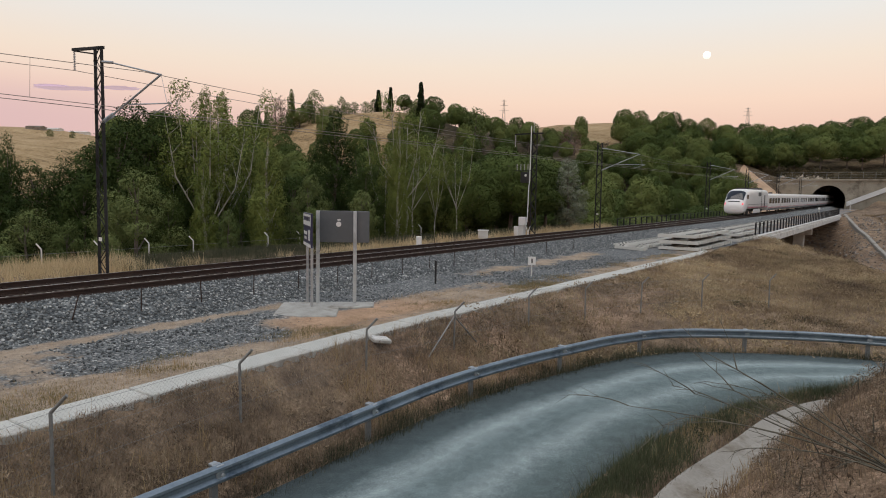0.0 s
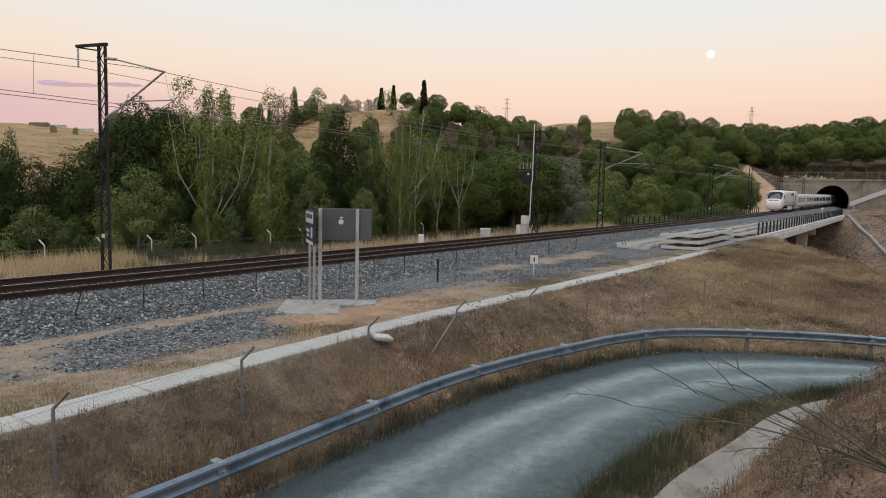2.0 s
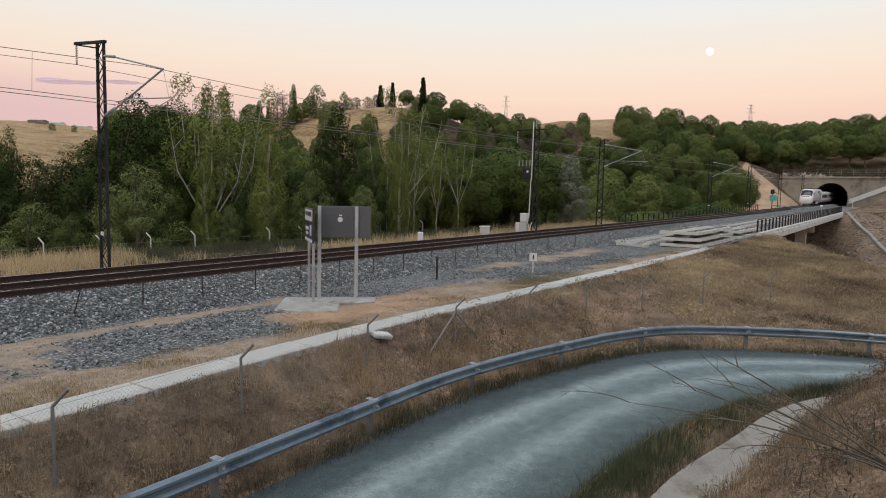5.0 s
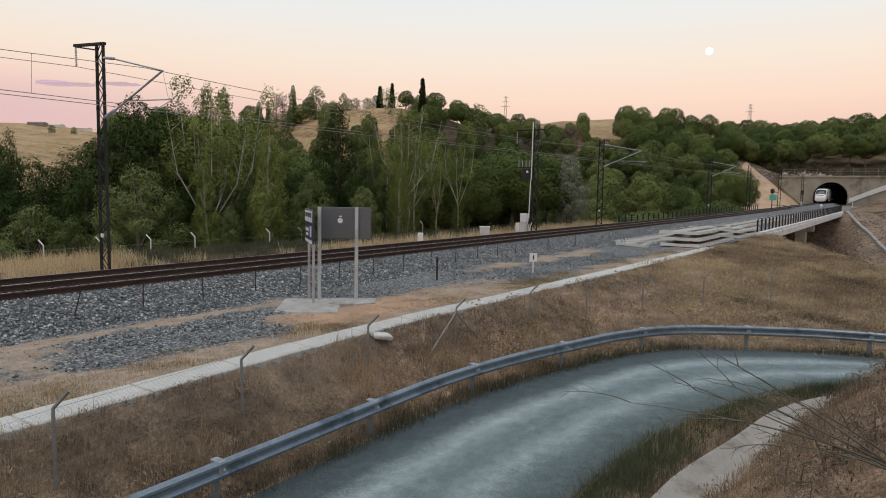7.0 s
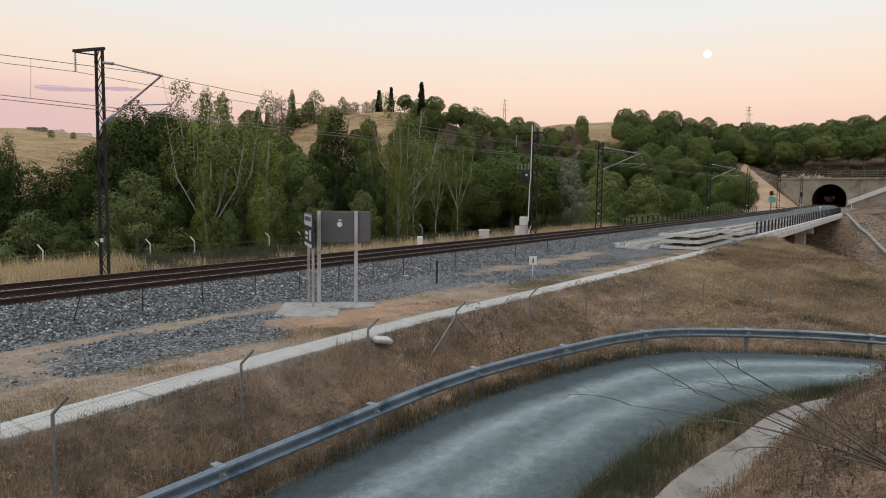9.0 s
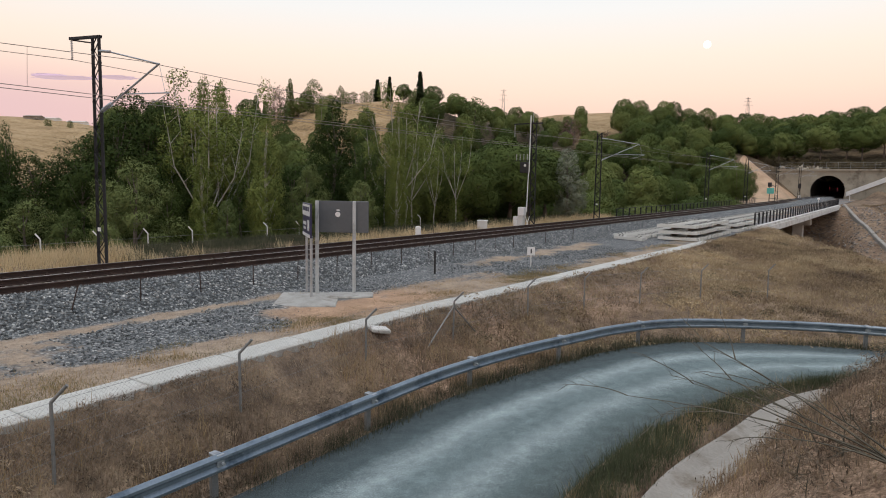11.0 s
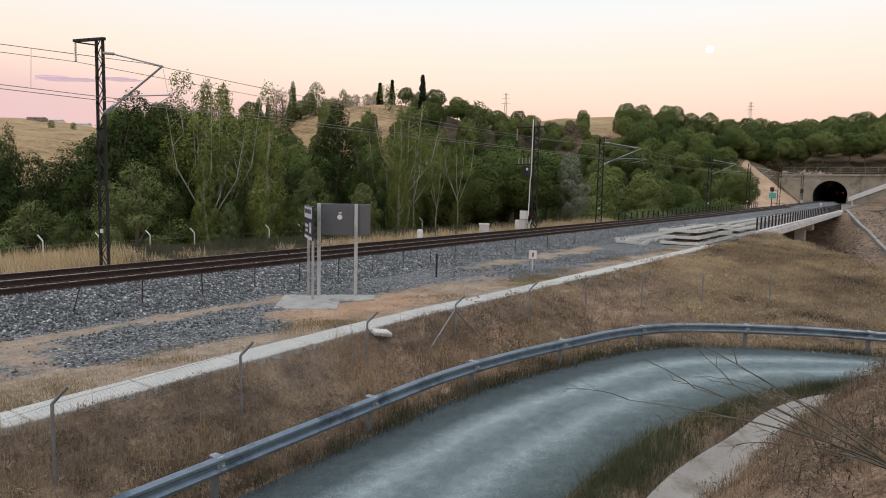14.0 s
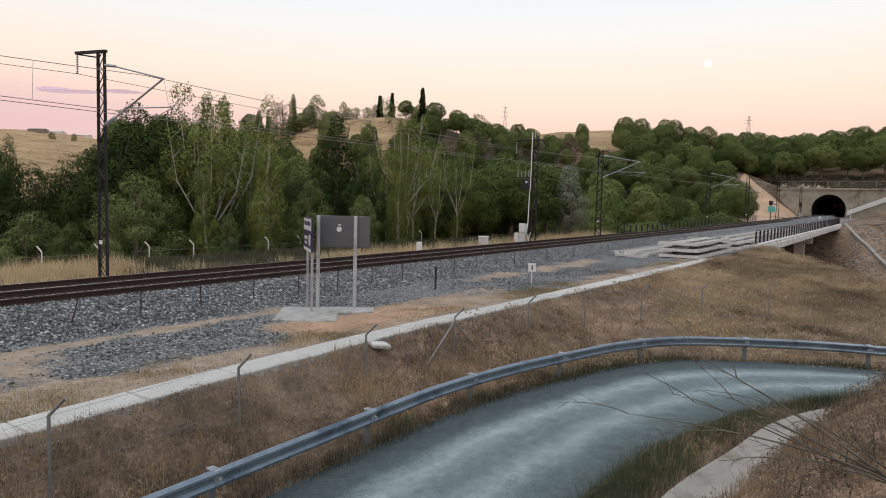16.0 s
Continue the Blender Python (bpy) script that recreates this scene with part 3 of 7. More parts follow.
# ---- ground, road, yard, ballast ----
def polar_ground():
    az = np.concatenate([np.radians(np.linspace(-46, 46, 430)), np.radians(np.linspace(46, 314, 70))[1:-1]])
    r = np.concatenate([[0.0], np.geomspace(1.2, 260, 235), np.geomspace(266, 4500, 40)])
    A, R = np.meshgrid(az, r)
    x, y = R * np.sin(A), R * np.cos(A)
    z = ground(x, y)
    verts = np.stack([x, y, z], -1).reshape(-1, 3)
    k = len(az)
    i, j = np.meshgrid(np.arange(len(r) - 1), np.arange(k), indexing="ij")
    j2 = (j + 1) % k
    faces = np.stack([i * k + j, i * k + j2, (i + 1) * k + j2, (i + 1) * k + j], -1).reshape(-1, 4)
    # the tunnel mouth stays open
    s = (verts[:, 0] - P0[0]) * D[0] + (verts[:, 1] - P0[1]) * D[1]
    o = (verts[:, 0] - P0[0]) * N[0] + (verts[:, 1] - P0[1]) * N[1]
    shut = (np.abs(o - 2.2) < 7.5) & (s > 199) & (s < 225)
    fz = verts[faces][..., 2]
    faces = faces[~(shut[faces].any(1) & (fz.max(1) - fz.min(1) > 1.5))]
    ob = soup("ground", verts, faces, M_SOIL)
    ob.data.polygons.foreach_set("use_smooth", [True] * len(ob.data.polygons))
    # the far hills carry golden grass, the line's own slopes are browner
    golden = np.maximum(smoothstep(-25, -70, o), smoothstep(240, 300, s)) * (1 - 0.6 * blot(s, o, 195, 260, -30, 60, 12))
    ob.data.attributes.new("golden", "FLOAT", "POINT").data.foreach_set("value", golden.astype(np.float32))
    # dark brush under the pine wood, with the trees' shade painted into it
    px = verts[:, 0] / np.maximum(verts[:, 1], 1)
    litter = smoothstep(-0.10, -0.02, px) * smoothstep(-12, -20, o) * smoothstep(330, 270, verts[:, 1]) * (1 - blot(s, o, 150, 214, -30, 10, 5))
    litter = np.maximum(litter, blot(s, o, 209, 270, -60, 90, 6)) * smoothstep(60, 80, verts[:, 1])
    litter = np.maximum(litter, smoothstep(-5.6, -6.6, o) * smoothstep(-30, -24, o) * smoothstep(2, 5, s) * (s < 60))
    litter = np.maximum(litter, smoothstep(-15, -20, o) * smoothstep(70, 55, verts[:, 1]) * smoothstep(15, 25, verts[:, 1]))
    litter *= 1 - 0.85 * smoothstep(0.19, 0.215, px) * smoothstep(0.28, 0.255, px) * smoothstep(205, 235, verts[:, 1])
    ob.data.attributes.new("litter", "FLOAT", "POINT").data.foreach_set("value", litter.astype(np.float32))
    # bare reddish earth on the cut bank beside the road, and in patches on the verge
    x, y = verts[:, 0], verts[:, 1]
    ruddy = 0.7 * smoothstep(0.2, 0.5, signed_distance(DITCH_FINE, x, y)) * smoothstep(22, 18, np.hypot(x, y))
    ruddy = np.maximum(ruddy, 0.9 * smoothstep(-0.6, 0.3, waves(x, y, 0.55, 4)) * smoothstep(9.7, 9.9, o) * smoothstep(14, 12, o) * smoothstep(-4, 2, s) * smoothstep(24, 14, s))
    ruddy = np.maximum(ruddy, 0.3 * blot(s, o, 88, 142, 5, 60, 3))
    ob.data.attributes.new("ruddy", "FLOAT", "POINT").data.foreach_set("value", ruddy.astype(np.float32))
    return tagged(ob, "dry summer grassland with brown soil and valley slopes", "ground", kind="structure")


polar_ground()


def strip(name, left, right, z, mat, across=6, label="", category="", crown=0.0):
    """A draped band between two lines of equal count; z is a height or a function."""
    verts, faces = [], []
    for a, b in zip(left, right):
        for j in range(across + 1):
            t = j / across
            x, y = a[0] + (b[0] - a[0]) * t, a[1] + (b[1] - a[1]) * t
            verts.append((x, y, (z(x, y) if callable(z) else z) + crown * 4 * t * (1 - t)))
    k = across + 1
    for i in range(len(left) - 1):
        for j in range(across):
            faces.append((i * k + j, i * k + j + 1, (i + 1) * k + j + 1, (i + 1) * k + j))
    ob = mesh_object(name, verts, faces, mat, smooth=True)
    side = ob.data.attributes.new("across", "FLOAT", "POINT")
    side.data.foreach_set("value", [(i % k) / across for i in range(len(verts))])
    return tagged(ob, label, category, kind="structure")


def even(points, count):
    fine = smooth_line(points, 0.05)
    return [fine[round(i * (len(fine) - 1) / (count - 1))] for i in range(count)]


strip("road", even(GUARD, 120), even(ROAD_NEAR, 120), 0.015, M_ROAD, 12, "grey compacted gravel service road bending right", "road", crown=0.06)


def offset_line(points, d):
    out = []
    for i, p in enumerate(points):
        w = (points[min(i + 1, len(points) - 1)] - points[max(i - 1, 0)]).normalized()
        out.append(Vector((p[0] + w.y * d, p[1] - w.x * d)))
    return out


def concrete_ditch():
    mid = smooth_line(DITCH, 0.3)
    st = curve_stations(mid, 0.16)
    bm = sweep([(-0.46, 0.03), (-0.40, 0.03), (-0.16, -0.05), (0.16, -0.05), (0.42, 0.12), (0.50, 0.13), (0.50, -0.5), (-0.46, -0.5)], st)
    tagged(part("drain_channel", bm, M_DITCH), "pale concrete roadside drainage channel with soil along it", "channel", kind="structure")


concrete_ditch()

# the yard beside the track, on the double-track formation
yard_l = [line(s, 1.6) for s in np.linspace(-45, 52, 195)]
yard_r = [line(s, float(kerb_o(s)) + 0.3) for s in np.linspace(-45, 52, 195)]


def yard_z(x, y):
    s = (x - P0[0]) * D[0] + (y - P0[1]) * D[1]
    return float(rail_z(s)) - 0.86 + 0.035 * float(waves(x, y, 0.9, 4)) + 0.02 * float(waves(x, y, 2.3, 7))


yard = strip("yard", yard_l, yard_r, yard_z, M_YARDSOIL, 40, "yard of grey gravel and sandy orange soil beside track", "yard")


def sandy(s, o):
    """How much sand lies on the gravel."""
    base = (0.95 * blot(s, o, -40, 11, 8.1, 11, 0.9) + 0.8 * blot(s, o, -40, 3.0, 4.35, 5.15, 0.8) + 0.8 * blot(s, o, -40, -6.5, 4.5, 11, 1.8)
                   + 0.9 * blot(s, o, 13, 27, 4.3, 5.6, 1.5) + 0.9 * blot(s, o, 12, 36, 8.6, 11, 1.2) + 0.9 * blot(s, o, -0.8, 10.5, 6.6, 11, 1.0))
    return np.clip(base + (0.38 * waves(s, o, 1.1, 3) + 0.25 * waves(s, o, 2.9, 4)) * smoothstep(0.02, 0.3, base + 0.12), 0, 1)


def reddish(s, o):
    return blot(s, o, -0.6, 5.5, 6.6, 8.9, 1.2)


yco = np.array([v.co[:] for v in yard.data.vertices])
ys = (yco[:, 0] - P0[0]) * D[0] + (yco[:, 1] - P0[1]) * D[1]
yo = (yco[:, 0] - P0[0]) * N[0] + (yco[:, 1] - P0[1]) * N[1]
for key, values in (("sand", sandy(ys, yo)), ("red", reddish(ys, yo))):
    yard.data.attributes.new(key, "FLOAT", "POINT").data.foreach_set("value", values.astype(np.float32))

BED = [(-3.6, -0.95), (-2.3, -0.24), (-1.5, -0.22), (-1.4, -0.30), (1.6, -0.30), (2.1, -0.24), (2.35, -0.20), (2.75, -0.26), (4.05, -0.92)]


def ballast_bed(name, s0, s1, label):
    st = line_stations(s0, s1, 2.0)
    bm = sweep([*BED, (4.0, -1.3), (-3.6, -1.3)], st)
    tagged(part(name, bm, M_BALLAST), label, "ballast", kind="structure")


ballast_bed("ballast_bed", -45, 428, "grey crushed-stone ballast bed under the railway track")


def kerb_segments():
    """The long concrete cable trough that edges the yard, cast in lengths."""
    root = empty("kerb", pose(*line(0, 9.75), rz=LINE_ANGLE), "whitish concrete kerb of cable trough along the yard", "kerb", kind="structure")
    bm = box((1.985, 0.76, 0.40), (0, 0, 0), 0.02)
    first = part("kerb_segment", bm, M_KERB, root)
    s, i = -21.0, 0
    inv = root.matrix_basis.inverted()
    rng = random.Random(5)
    while s < 34:
        ob = first if i == 0 else new("kerb_segment", first.data)
        ob.parent = root
        ob.matrix_basis = inv @ pose(*line(s, float(kerb_o(s)) + 0.39 + rng.uniform(-0.006, 0.006), -1.01 + rng.uniform(-0.006, 0.006)), rx=rng.uniform(-0.6, 0.6), ry=-0.37, rz=LINE_ANGLE - math.degrees(float(kerb_o(s + 1) - kerb_o(s - 1)) / 2) + rng.uniform(-0.2, 0.2))
        s += 2.0
        i += 1


kerb_segments()

# ---- track ----
RAIL = [(-0.075, -0.172), (0.075, -0.172), (0.075, -0.160), (0.012, -0.140), (0.010, -0.050), (0.036, -0.036), (0.036, -0.006), (0.028, 0.0),
        (-0.028, 0.0), (-0.036, -0.006), (-0.036, -0.036), (-0.010, -0.050), (-0.012, -0.140), (-0.075, -0.160)]


def rail(o, up, s0, s1, label, worn):
    ob = part("rail", sweep(RAIL, line_stations(s0, s1, 6.0, o, up)), M_RAIL)
    tagged(ob, label, "rail", "rails")
    if worn:
        part("running_surface", sweep([(-0.026, 0.001), (0.026, 0.001), (0.026, 0.003), (-0.026, 0.003)], line_stations(s0, s1, 6.0, o, up)), M_RAILTOP, ob, "polished running surface")
    return ob


rail(-0.7535, 0.0, -45, 400, "rusty steel running rail with polished head", True)
rail(0.7535, 0.0, -45, 400, "rusty steel running rail with polished head", True)
rail(1.80, -0.06, -45, 132, "unused rusty rail lying on the sleeper ends", False)


def sleeper_mesh():
    bm = bmesh.new()
    secs = [(-1.3, 0.20, 0.15), (-0.95, 0.21, 0.15), (-0.55, 0.21, 0.15), (-0.25, 0.17, 0.10), (0.25, 0.17, 0.10), (0.55, 0.21, 0.15), (0.95, 0.21, 0.15), (1.3, 0.20, 0.15)]
    rings = []
    for y, h, w in secs:
        rings.append([bm.verts.new(v) for v in ((-w, y, 0), (w, y, 0), (w * 0.75, y, h), (-w * 0.75, y, h))])
    for a, b in zip(rings[:-1], rings[1:]):
        for k in range(4):
            bm.faces.new((a[k], a[(k + 1) % 4], b[(k + 1) % 4], b[k]))
    bm.faces.new(rings[0][::-1])
    bm.faces.new(rings[-1])
    bmesh.ops.recalc_face_normals(bm, faces=bm.faces)
    return bm


def clip_mesh():
    bm = bmesh.new()
    for y in (-0.7535, 0.7535):
        for k in (-1, 1):
            add_box(bm, (0.10, 0.09, 0.05), (0, y + k * 0.12, 0.0))
            add_rod(bm, (0, y + k * 0.12, 0.0), (0, y + k * 0.12, 0.07), 0.02, sides=6)
    return bm


def sleepers_in_track():
    track = empty("track", pose(*line(0, 0), rz=LINE_ANGLE), "concrete sleepers with rusty fastenings under the running rails", "track", kind="structure")
    inv = track.matrix_basis.inverted()
    a = part("sleeper", sleeper_mesh(), M_SLEEPER, track)
    c = part("fastening", clip_mesh(), M_RAIL, track)
    for i in range(290):
        s = -24 + 0.6 * i
        m = inv @ pose(*line(s, 0, -0.385), rz=LINE_ANGLE)
        f = inv @ pose(*line(s, 0, -0.155), rz=LINE_ANGLE)
        if i:
            a2, c2 = new("sleeper", a.data), new("fastening", c.data)
        else:
            a2, c2 = a, c
        a2.parent = c2.parent = track
        a2.matrix_basis, c2.matrix_basis = m, f


sleepers_in_track()

# ---- bridge ----
def bridge():
    root = empty("bridge", pose(*line(52, 2.2), rz=LINE_ANGLE), "concrete railway bridge over a dry hollow", "bridge", kind="structure")
    inv = root.matrix_basis.inverted()

    def add(name, bm, mat, label=""):
        ob = part(name, bm, mat, root, label)
        ob.matrix_basis = inv
        return ob
    add("deck", sweep([(-5.6, -0.95), (10.0, -0.95), (10.0, -1.5), (7.0, -1.75), (6.0, -2.6), (-2.0, -2.6), (-3.0, -1.75), (-5.6, -1.5)], line_stations(51, 141, 6)), M_CONCRETE)
    add("deck_gravel", sweep([(4.0, -0.80), (9.6, -0.82), (9.6, -0.94), (4.0, -0.94)], line_stations(51.2, 430, 6)), M_YARD, "grey gravel spread on the deck")
    add("parapet", sweep([(9.62, -0.95), (10.15, -0.95), (10.15, -1.55), (10.02, -1.6), (10.02, -0.96), (9.62, -0.96)][:3] + [(10.02, -1.6), (10.02, -0.70), (9.62, -0.70)], line_stations(50, 141, 6)), M_PALECONC, "pale concrete edge beam")
    for s in (78, 112):
        bm = bmesh.new()
        for o in (-1.0, 6.2):
            p = line(s, o)
            add_box(bm, (1.4, 1.6, 12), (p.x, p.y, p.z - 8.5), Matrix.Rotation(radians(LINE_ANGLE), 3, "Z"), 0.1)
        p = line(s, 2.6)
        add_box(bm, (1.6, 11.0, 1.0), (p.x, p.y, p.z - 3.0), Matrix.Rotation(radians(LINE_ANGLE), 3, "Z"), 0.1)
        add("pier", bm, M_CONCRETE)
    for side, o in (("right", 9.85), ("left", -5.3)):
        s0 = 52 if side == "right" else 58
        post = None
        for i in range(44 if side == "right" else 41):
            m = inv @ pose(*line(s0 + 2.0 * i, o, -0.6 if side == "right" else -0.9), rz=LINE_ANGLE)
            if post is None:
                post = part("railing_post", box((0.07, 0.14, 1.10), (0, 0, 0.55), 0.008), M_STEELDARK, root)
                ob = post
            else:
                ob = new("railing_post", post.data)
                ob.parent = root
            ob.matrix_basis = m
        for k, up in enumerate((1.15, 0.8, 0.45)):
            r = 0.016 if k else 0.035
            base = -0.6 if side == "right" else -0.9
            add("railing_bar", sweep([(r * math.cos(a), r * math.sin(a)) for a in (0, 1.05, 2.09, 3.14, 4.19, 5.24)], line_stations(s0, s0 + 86 if side == "right" else s0 + 82, 6, o, base + up)), M_STEELDARK)


bridge()

# ---- tunnel ----
PORTAL_S = 208.0


def arch(half, base, top, count=20):
    """The outline of a horseshoe bore, from right foot over the crown to left foot, as (o, up)."""
    pts = [(half * 0.94, base)]
    spring = top - half
    for i in range(count + 1):
        a = math.pi * i / count
        pts.append((half * math.cos(a), spring + half * math.sin(a)))
    pts.append((-half * 0.94, base))
    return pts


def tunnel():
    root = empty("tunnel", pose(*line(PORTAL_S, 2.2), rz=LINE_ANGLE), "weathered concrete tunnel portal with a dark bore", "tunnel", kind="structure")
    inv = root.matrix_basis.inverted()
    inner = [(o + 1.65, u) for o, u in arch(4.4, -1.0, 5.9)]
    # headwall: a band between the bore and the wall's outline
    bm = bmesh.new()
    count = len(inner)
    outer = []
    for i, (o, u) in enumerate(inner):
        t = i / (count - 1)
        if t < 0.25:
            outer.append((26.0, -1.0 + 8.3 * t / 0.25))
        elif t < 0.75:
            outer.append((26.0 - 38.0 * (t - 0.25) / 0.5, 7.3))
        else:
            outer.append((-12.0, 7.3 - 8.3 * (t - 0.75) / 0.25))
    rows = []
    for s in (PORTAL_S, PORTAL_S + 1.2):
        rows.append([[bm.verts.new(line(s, o, u)) for o, u in inner], [bm.verts.new(line(s, o, u)) for o, u in outer]])
    for i in range(count - 1):
        for k, row in enumerate(rows):
            bm.faces.new((row[0][i], row[0][i + 1], row[1][i + 1], row[1][i]))
        for k in (0, 1):
            bm.faces.new((rows[0][k][i], rows[0][k][i + 1], rows[1][k][i + 1], rows[1][k][i]))
    bmesh.ops.recalc_face_normals(bm, faces=bm.faces)
    part("headwall", bm, M_WALL, root, "stained concrete headwall").matrix_basis = inv
    cop = sweep([(-0.5, 0), (0.3, 0), (0.3, 0.45), (-0.5, 0.45)], [(line(PORTAL_S, o, 7.3), Vector((*D, 0)), Vector((0, 0, 1))) for o in (-12, 7, 26)])
    part("coping", cop, M_WALL, root).matrix_basis = inv
    bm = bmesh.new()
    rings = []
    for s in np.arange(PORTAL_S + 0.05, 430, 6.0):
        rings.append([bm.verts.new(line(float(s), o * 1.002, u)) for o, u in inner])
    for a, b in zip(rings[:-1], rings[1:]):
        for i in range(count - 1):
            bm.faces.new((a[i], a[i + 1], b[i + 1], b[i]))
        bm.faces.new((a[-1], a[0], b[0], b[-1]))
    bm.faces.new(rings[-1])
    # the unlit bore's darkness is put into the lining's colour
    part("bore", bm, M_TUNNEL, root, "near-black tunnel lining").matrix_basis = inv
    # the sloping wing wall with its pale coping
    w = [(PORTAL_S - 0.2, 6.4, 0.9), (PORTAL_S - 5, 12.5, 3.6), (PORTAL_S - 9, 17.0, 5.6), (PORTAL_S - 14, 23.0, 8.2)]
    st = [(line(s, o, u), Vector((*D, 0)), Vector((0, 0, 1))) for s, o, u in w]
    part("wing_coping", sweep([(-0.9, -1.0), (0.5, -1.0), (0.5, 0.35), (-0.9, 0.35)], st), M_WHITE, root, "pale concrete sloping coping").matrix_basis = inv
    part("wing_wall", sweep([(-0.6, -4.0), (0.3, -4.0), (0.3, -0.9), (-0.6, -0.9)], st), M_WALL, root).matrix_basis = inv


tunnel()


def cut_slope():
    """The bare orange cutting left of the tunnel mouth."""
    left, right = [], []
    for i in range(26):
        s = 128 + 80.0 * i / 25
        left.append(line(s, -6.2))
        right.append(line(s, -7.0 - (14.0 + 1.6 * math.sin(i * 1.9) + 1.2 * math.sin(i * 3.1)) * smoothstep(0, 0.8, i / 25) ** 1.1))
    strip("cutting", left, right, lambda x, y: height(x, y) + 0.12 + 0.25 * max(0, float(waves(x, y, 0.6, 9))), M_ORANGE, 16, "bare orange earth cutting beside the tunnel mouth", "cutting")


cut_slope()


def ramp_strip():
    """The concrete drain that runs down the far slope beside the bridge."""
    a = [line(s, o) for s, o in ((142, 10.6), (134, 12.3), (126, 14.0), (118, 15.7), (110, 17.4), (101, 19.3))]
    st = []
    z0, z1 = height(a[0].x, a[0].y) + 0.1, height(a[5].x, a[5].y) + 0.1
    for i, p in enumerate(a):
        way = a[min(i + 1, 5)] - a[max(i - 1, 0)]
        way.z = 0
        way.normalize()
        st.append((Vector((p.x, p.y, max(z0 + (z1 - z0) * i / 5, height(p.x, p.y) + 0.3))), Vector((way.y, -way.x, 0)), Vector((0, 0, 1))))
    tagged(part("slope_drain", sweep([(-0.30, 0), (-0.24, 0.15), (0.24, 0.15), (0.30, 0), (0.30, -2.5), (-0.30, -2.5)], st), M_DITCH), "weathered concrete drain down the far slope", "drain", kind="structure")


ramp_strip()


def brown_bed():
    """The stones between the rails are a darker brown."""
    tagged(part("rusty_ballast", sweep([(-1.42, -0.293), (1.95, -0.262), (1.95, -0.35), (-1.42, -0.35)], line_stations(-45, 140, 3)), M_BROWNBED), "dark brown ballast between the rails", "ballast", kind="structure")


brown_bed()


def portal_fill():
    """Earth heaped against the back of the headwall."""
    left = [line(PORTAL_S + 1.0, o) for o in np.linspace(-11, 16, 28)]
    right = [line(PORTAL_S + 26.0, o) for o in np.linspace(-11, 16, 28)]

    def z(x, y):
        s = (x - P0[0]) * D[0] + (y - P0[1]) * D[1]
        t = min(1, max(0, (s - PORTAL_S - 1) / 3.0))
        base = float(rail_z(PORTAL_S)) + 7.2
        return base + (max(height(x, y), base) + 0.1 - base) * t + 0.25 * float(waves(x, y, 0.7, 3)) * t
    fill = strip("earth_fill", left, right, z, M_SOIL, 14, "scrubby brown earth above the tunnel portal", "earth")
    # carries the same darkened tone as the floor under the wood
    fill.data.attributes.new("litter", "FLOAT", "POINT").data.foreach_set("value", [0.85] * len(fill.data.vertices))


portal_fill()

# ---- guardrail ----
def guardrail():
    mid = offset_line(smooth_line(GUARD, 0.35), -0.05)
    root = empty("guardrail", pose(mid[20][0], mid[20][1], 0.0), "galvanised steel guardrail curving along the gravel road", "guardrail")
    inv = root.matrix_basis.inverted()
    W = [(0.00, 0.155), (0.02, 0.150), (0.075, 0.115), (0.078, 0.075), (0.02, 0.025), (0.02, -0.025), (0.078, -0.075), (0.075, -0.115), (0.02, -0.150), (0.0, -0.155)]
    back = [(a - 0.012, b) for a, b in W[::-1]]
    st = curve_stations(mid, 0.64)
    part("beam", sweep(W + back, st), M_GUARD, root, "corrugated zinc beam", smooth=False).matrix_basis = inv
    walked, last, post = 0.0, mid[0], None
    fine = smooth_line(GUARD, 0.05)
    along = [0.0]
    for a, b in zip(fine[:-1], fine[1:]):
        along.append(along[-1] + (b - a).length)
    # posts stand about 3.7 m apart
    i0 = min(range(len(fine)), key=lambda i: (fine[i] - Vector((-3.4, 9.75))).length)
    k = along[i0] - 3.7 * int(along[i0] / 3.7)
    proto = None
    while k < along[-1]:
        i = min(range(len(fine)), key=lambda j: abs(along[j] - k))
        w = (fine[min(i + 1, len(fine) - 1)] - fine[max(i - 1, 0)]).normalized()
        ang = math.degrees(math.atan2(w.y, w.x))
        m = inv @ pose(fine[i].x, fine[i].y, 0.0, rz=ang)
        if proto is None:
            bm = bmesh.new()
            add_box(bm, (0.12, 0.008, 0.95), (0, 0.16, 0.31))
            add_box(bm, (0.008, 0.06, 0.95), (-0.056, 0.19, 0.31))
            add_box(bm, (0.008, 0.06, 0.95), (0.056, 0.19, 0.31))
            proto = post = part("post", bm, M_FENCE, root)
            bm = bmesh.new()
            add_box(bm, (0.13, 0.18, 0.05), (0, 0.14, 0.765), None, 0.01)
            add_box(bm, (0.14, 0.16, 0.26), (0, 0.08, 0.66), None, 0.01)
            spacer = part("spacer", bm, M_GALV, root)
            bm = rod((0, -0.03, 0.645), (0, -0.075, 0.645), 0.028, sides=10)
            bolt = part("bolt", bm, M_GALV, root)
            trio = (post, spacer, bolt)
        else:
            trio = [new(n, o.data) for n, o in zip(("post", "spacer", "bolt"), (post, spacer, bolt))]
        for o in trio:
            o.parent, o.matrix_basis = root, m
        k += 3.7


guardrail()

# ---- wire fence along the verge ----
FENCE = [(-7.2, 6.2), (-5.55, 9.04), (-3.74, 11.9), (-1.78, 15.2), (0.35, 17.9), (2.83, 20.9), (5.1, 22.9), (7.6, 24.6), (10.4, 25.8), (13.4, 26.4)]


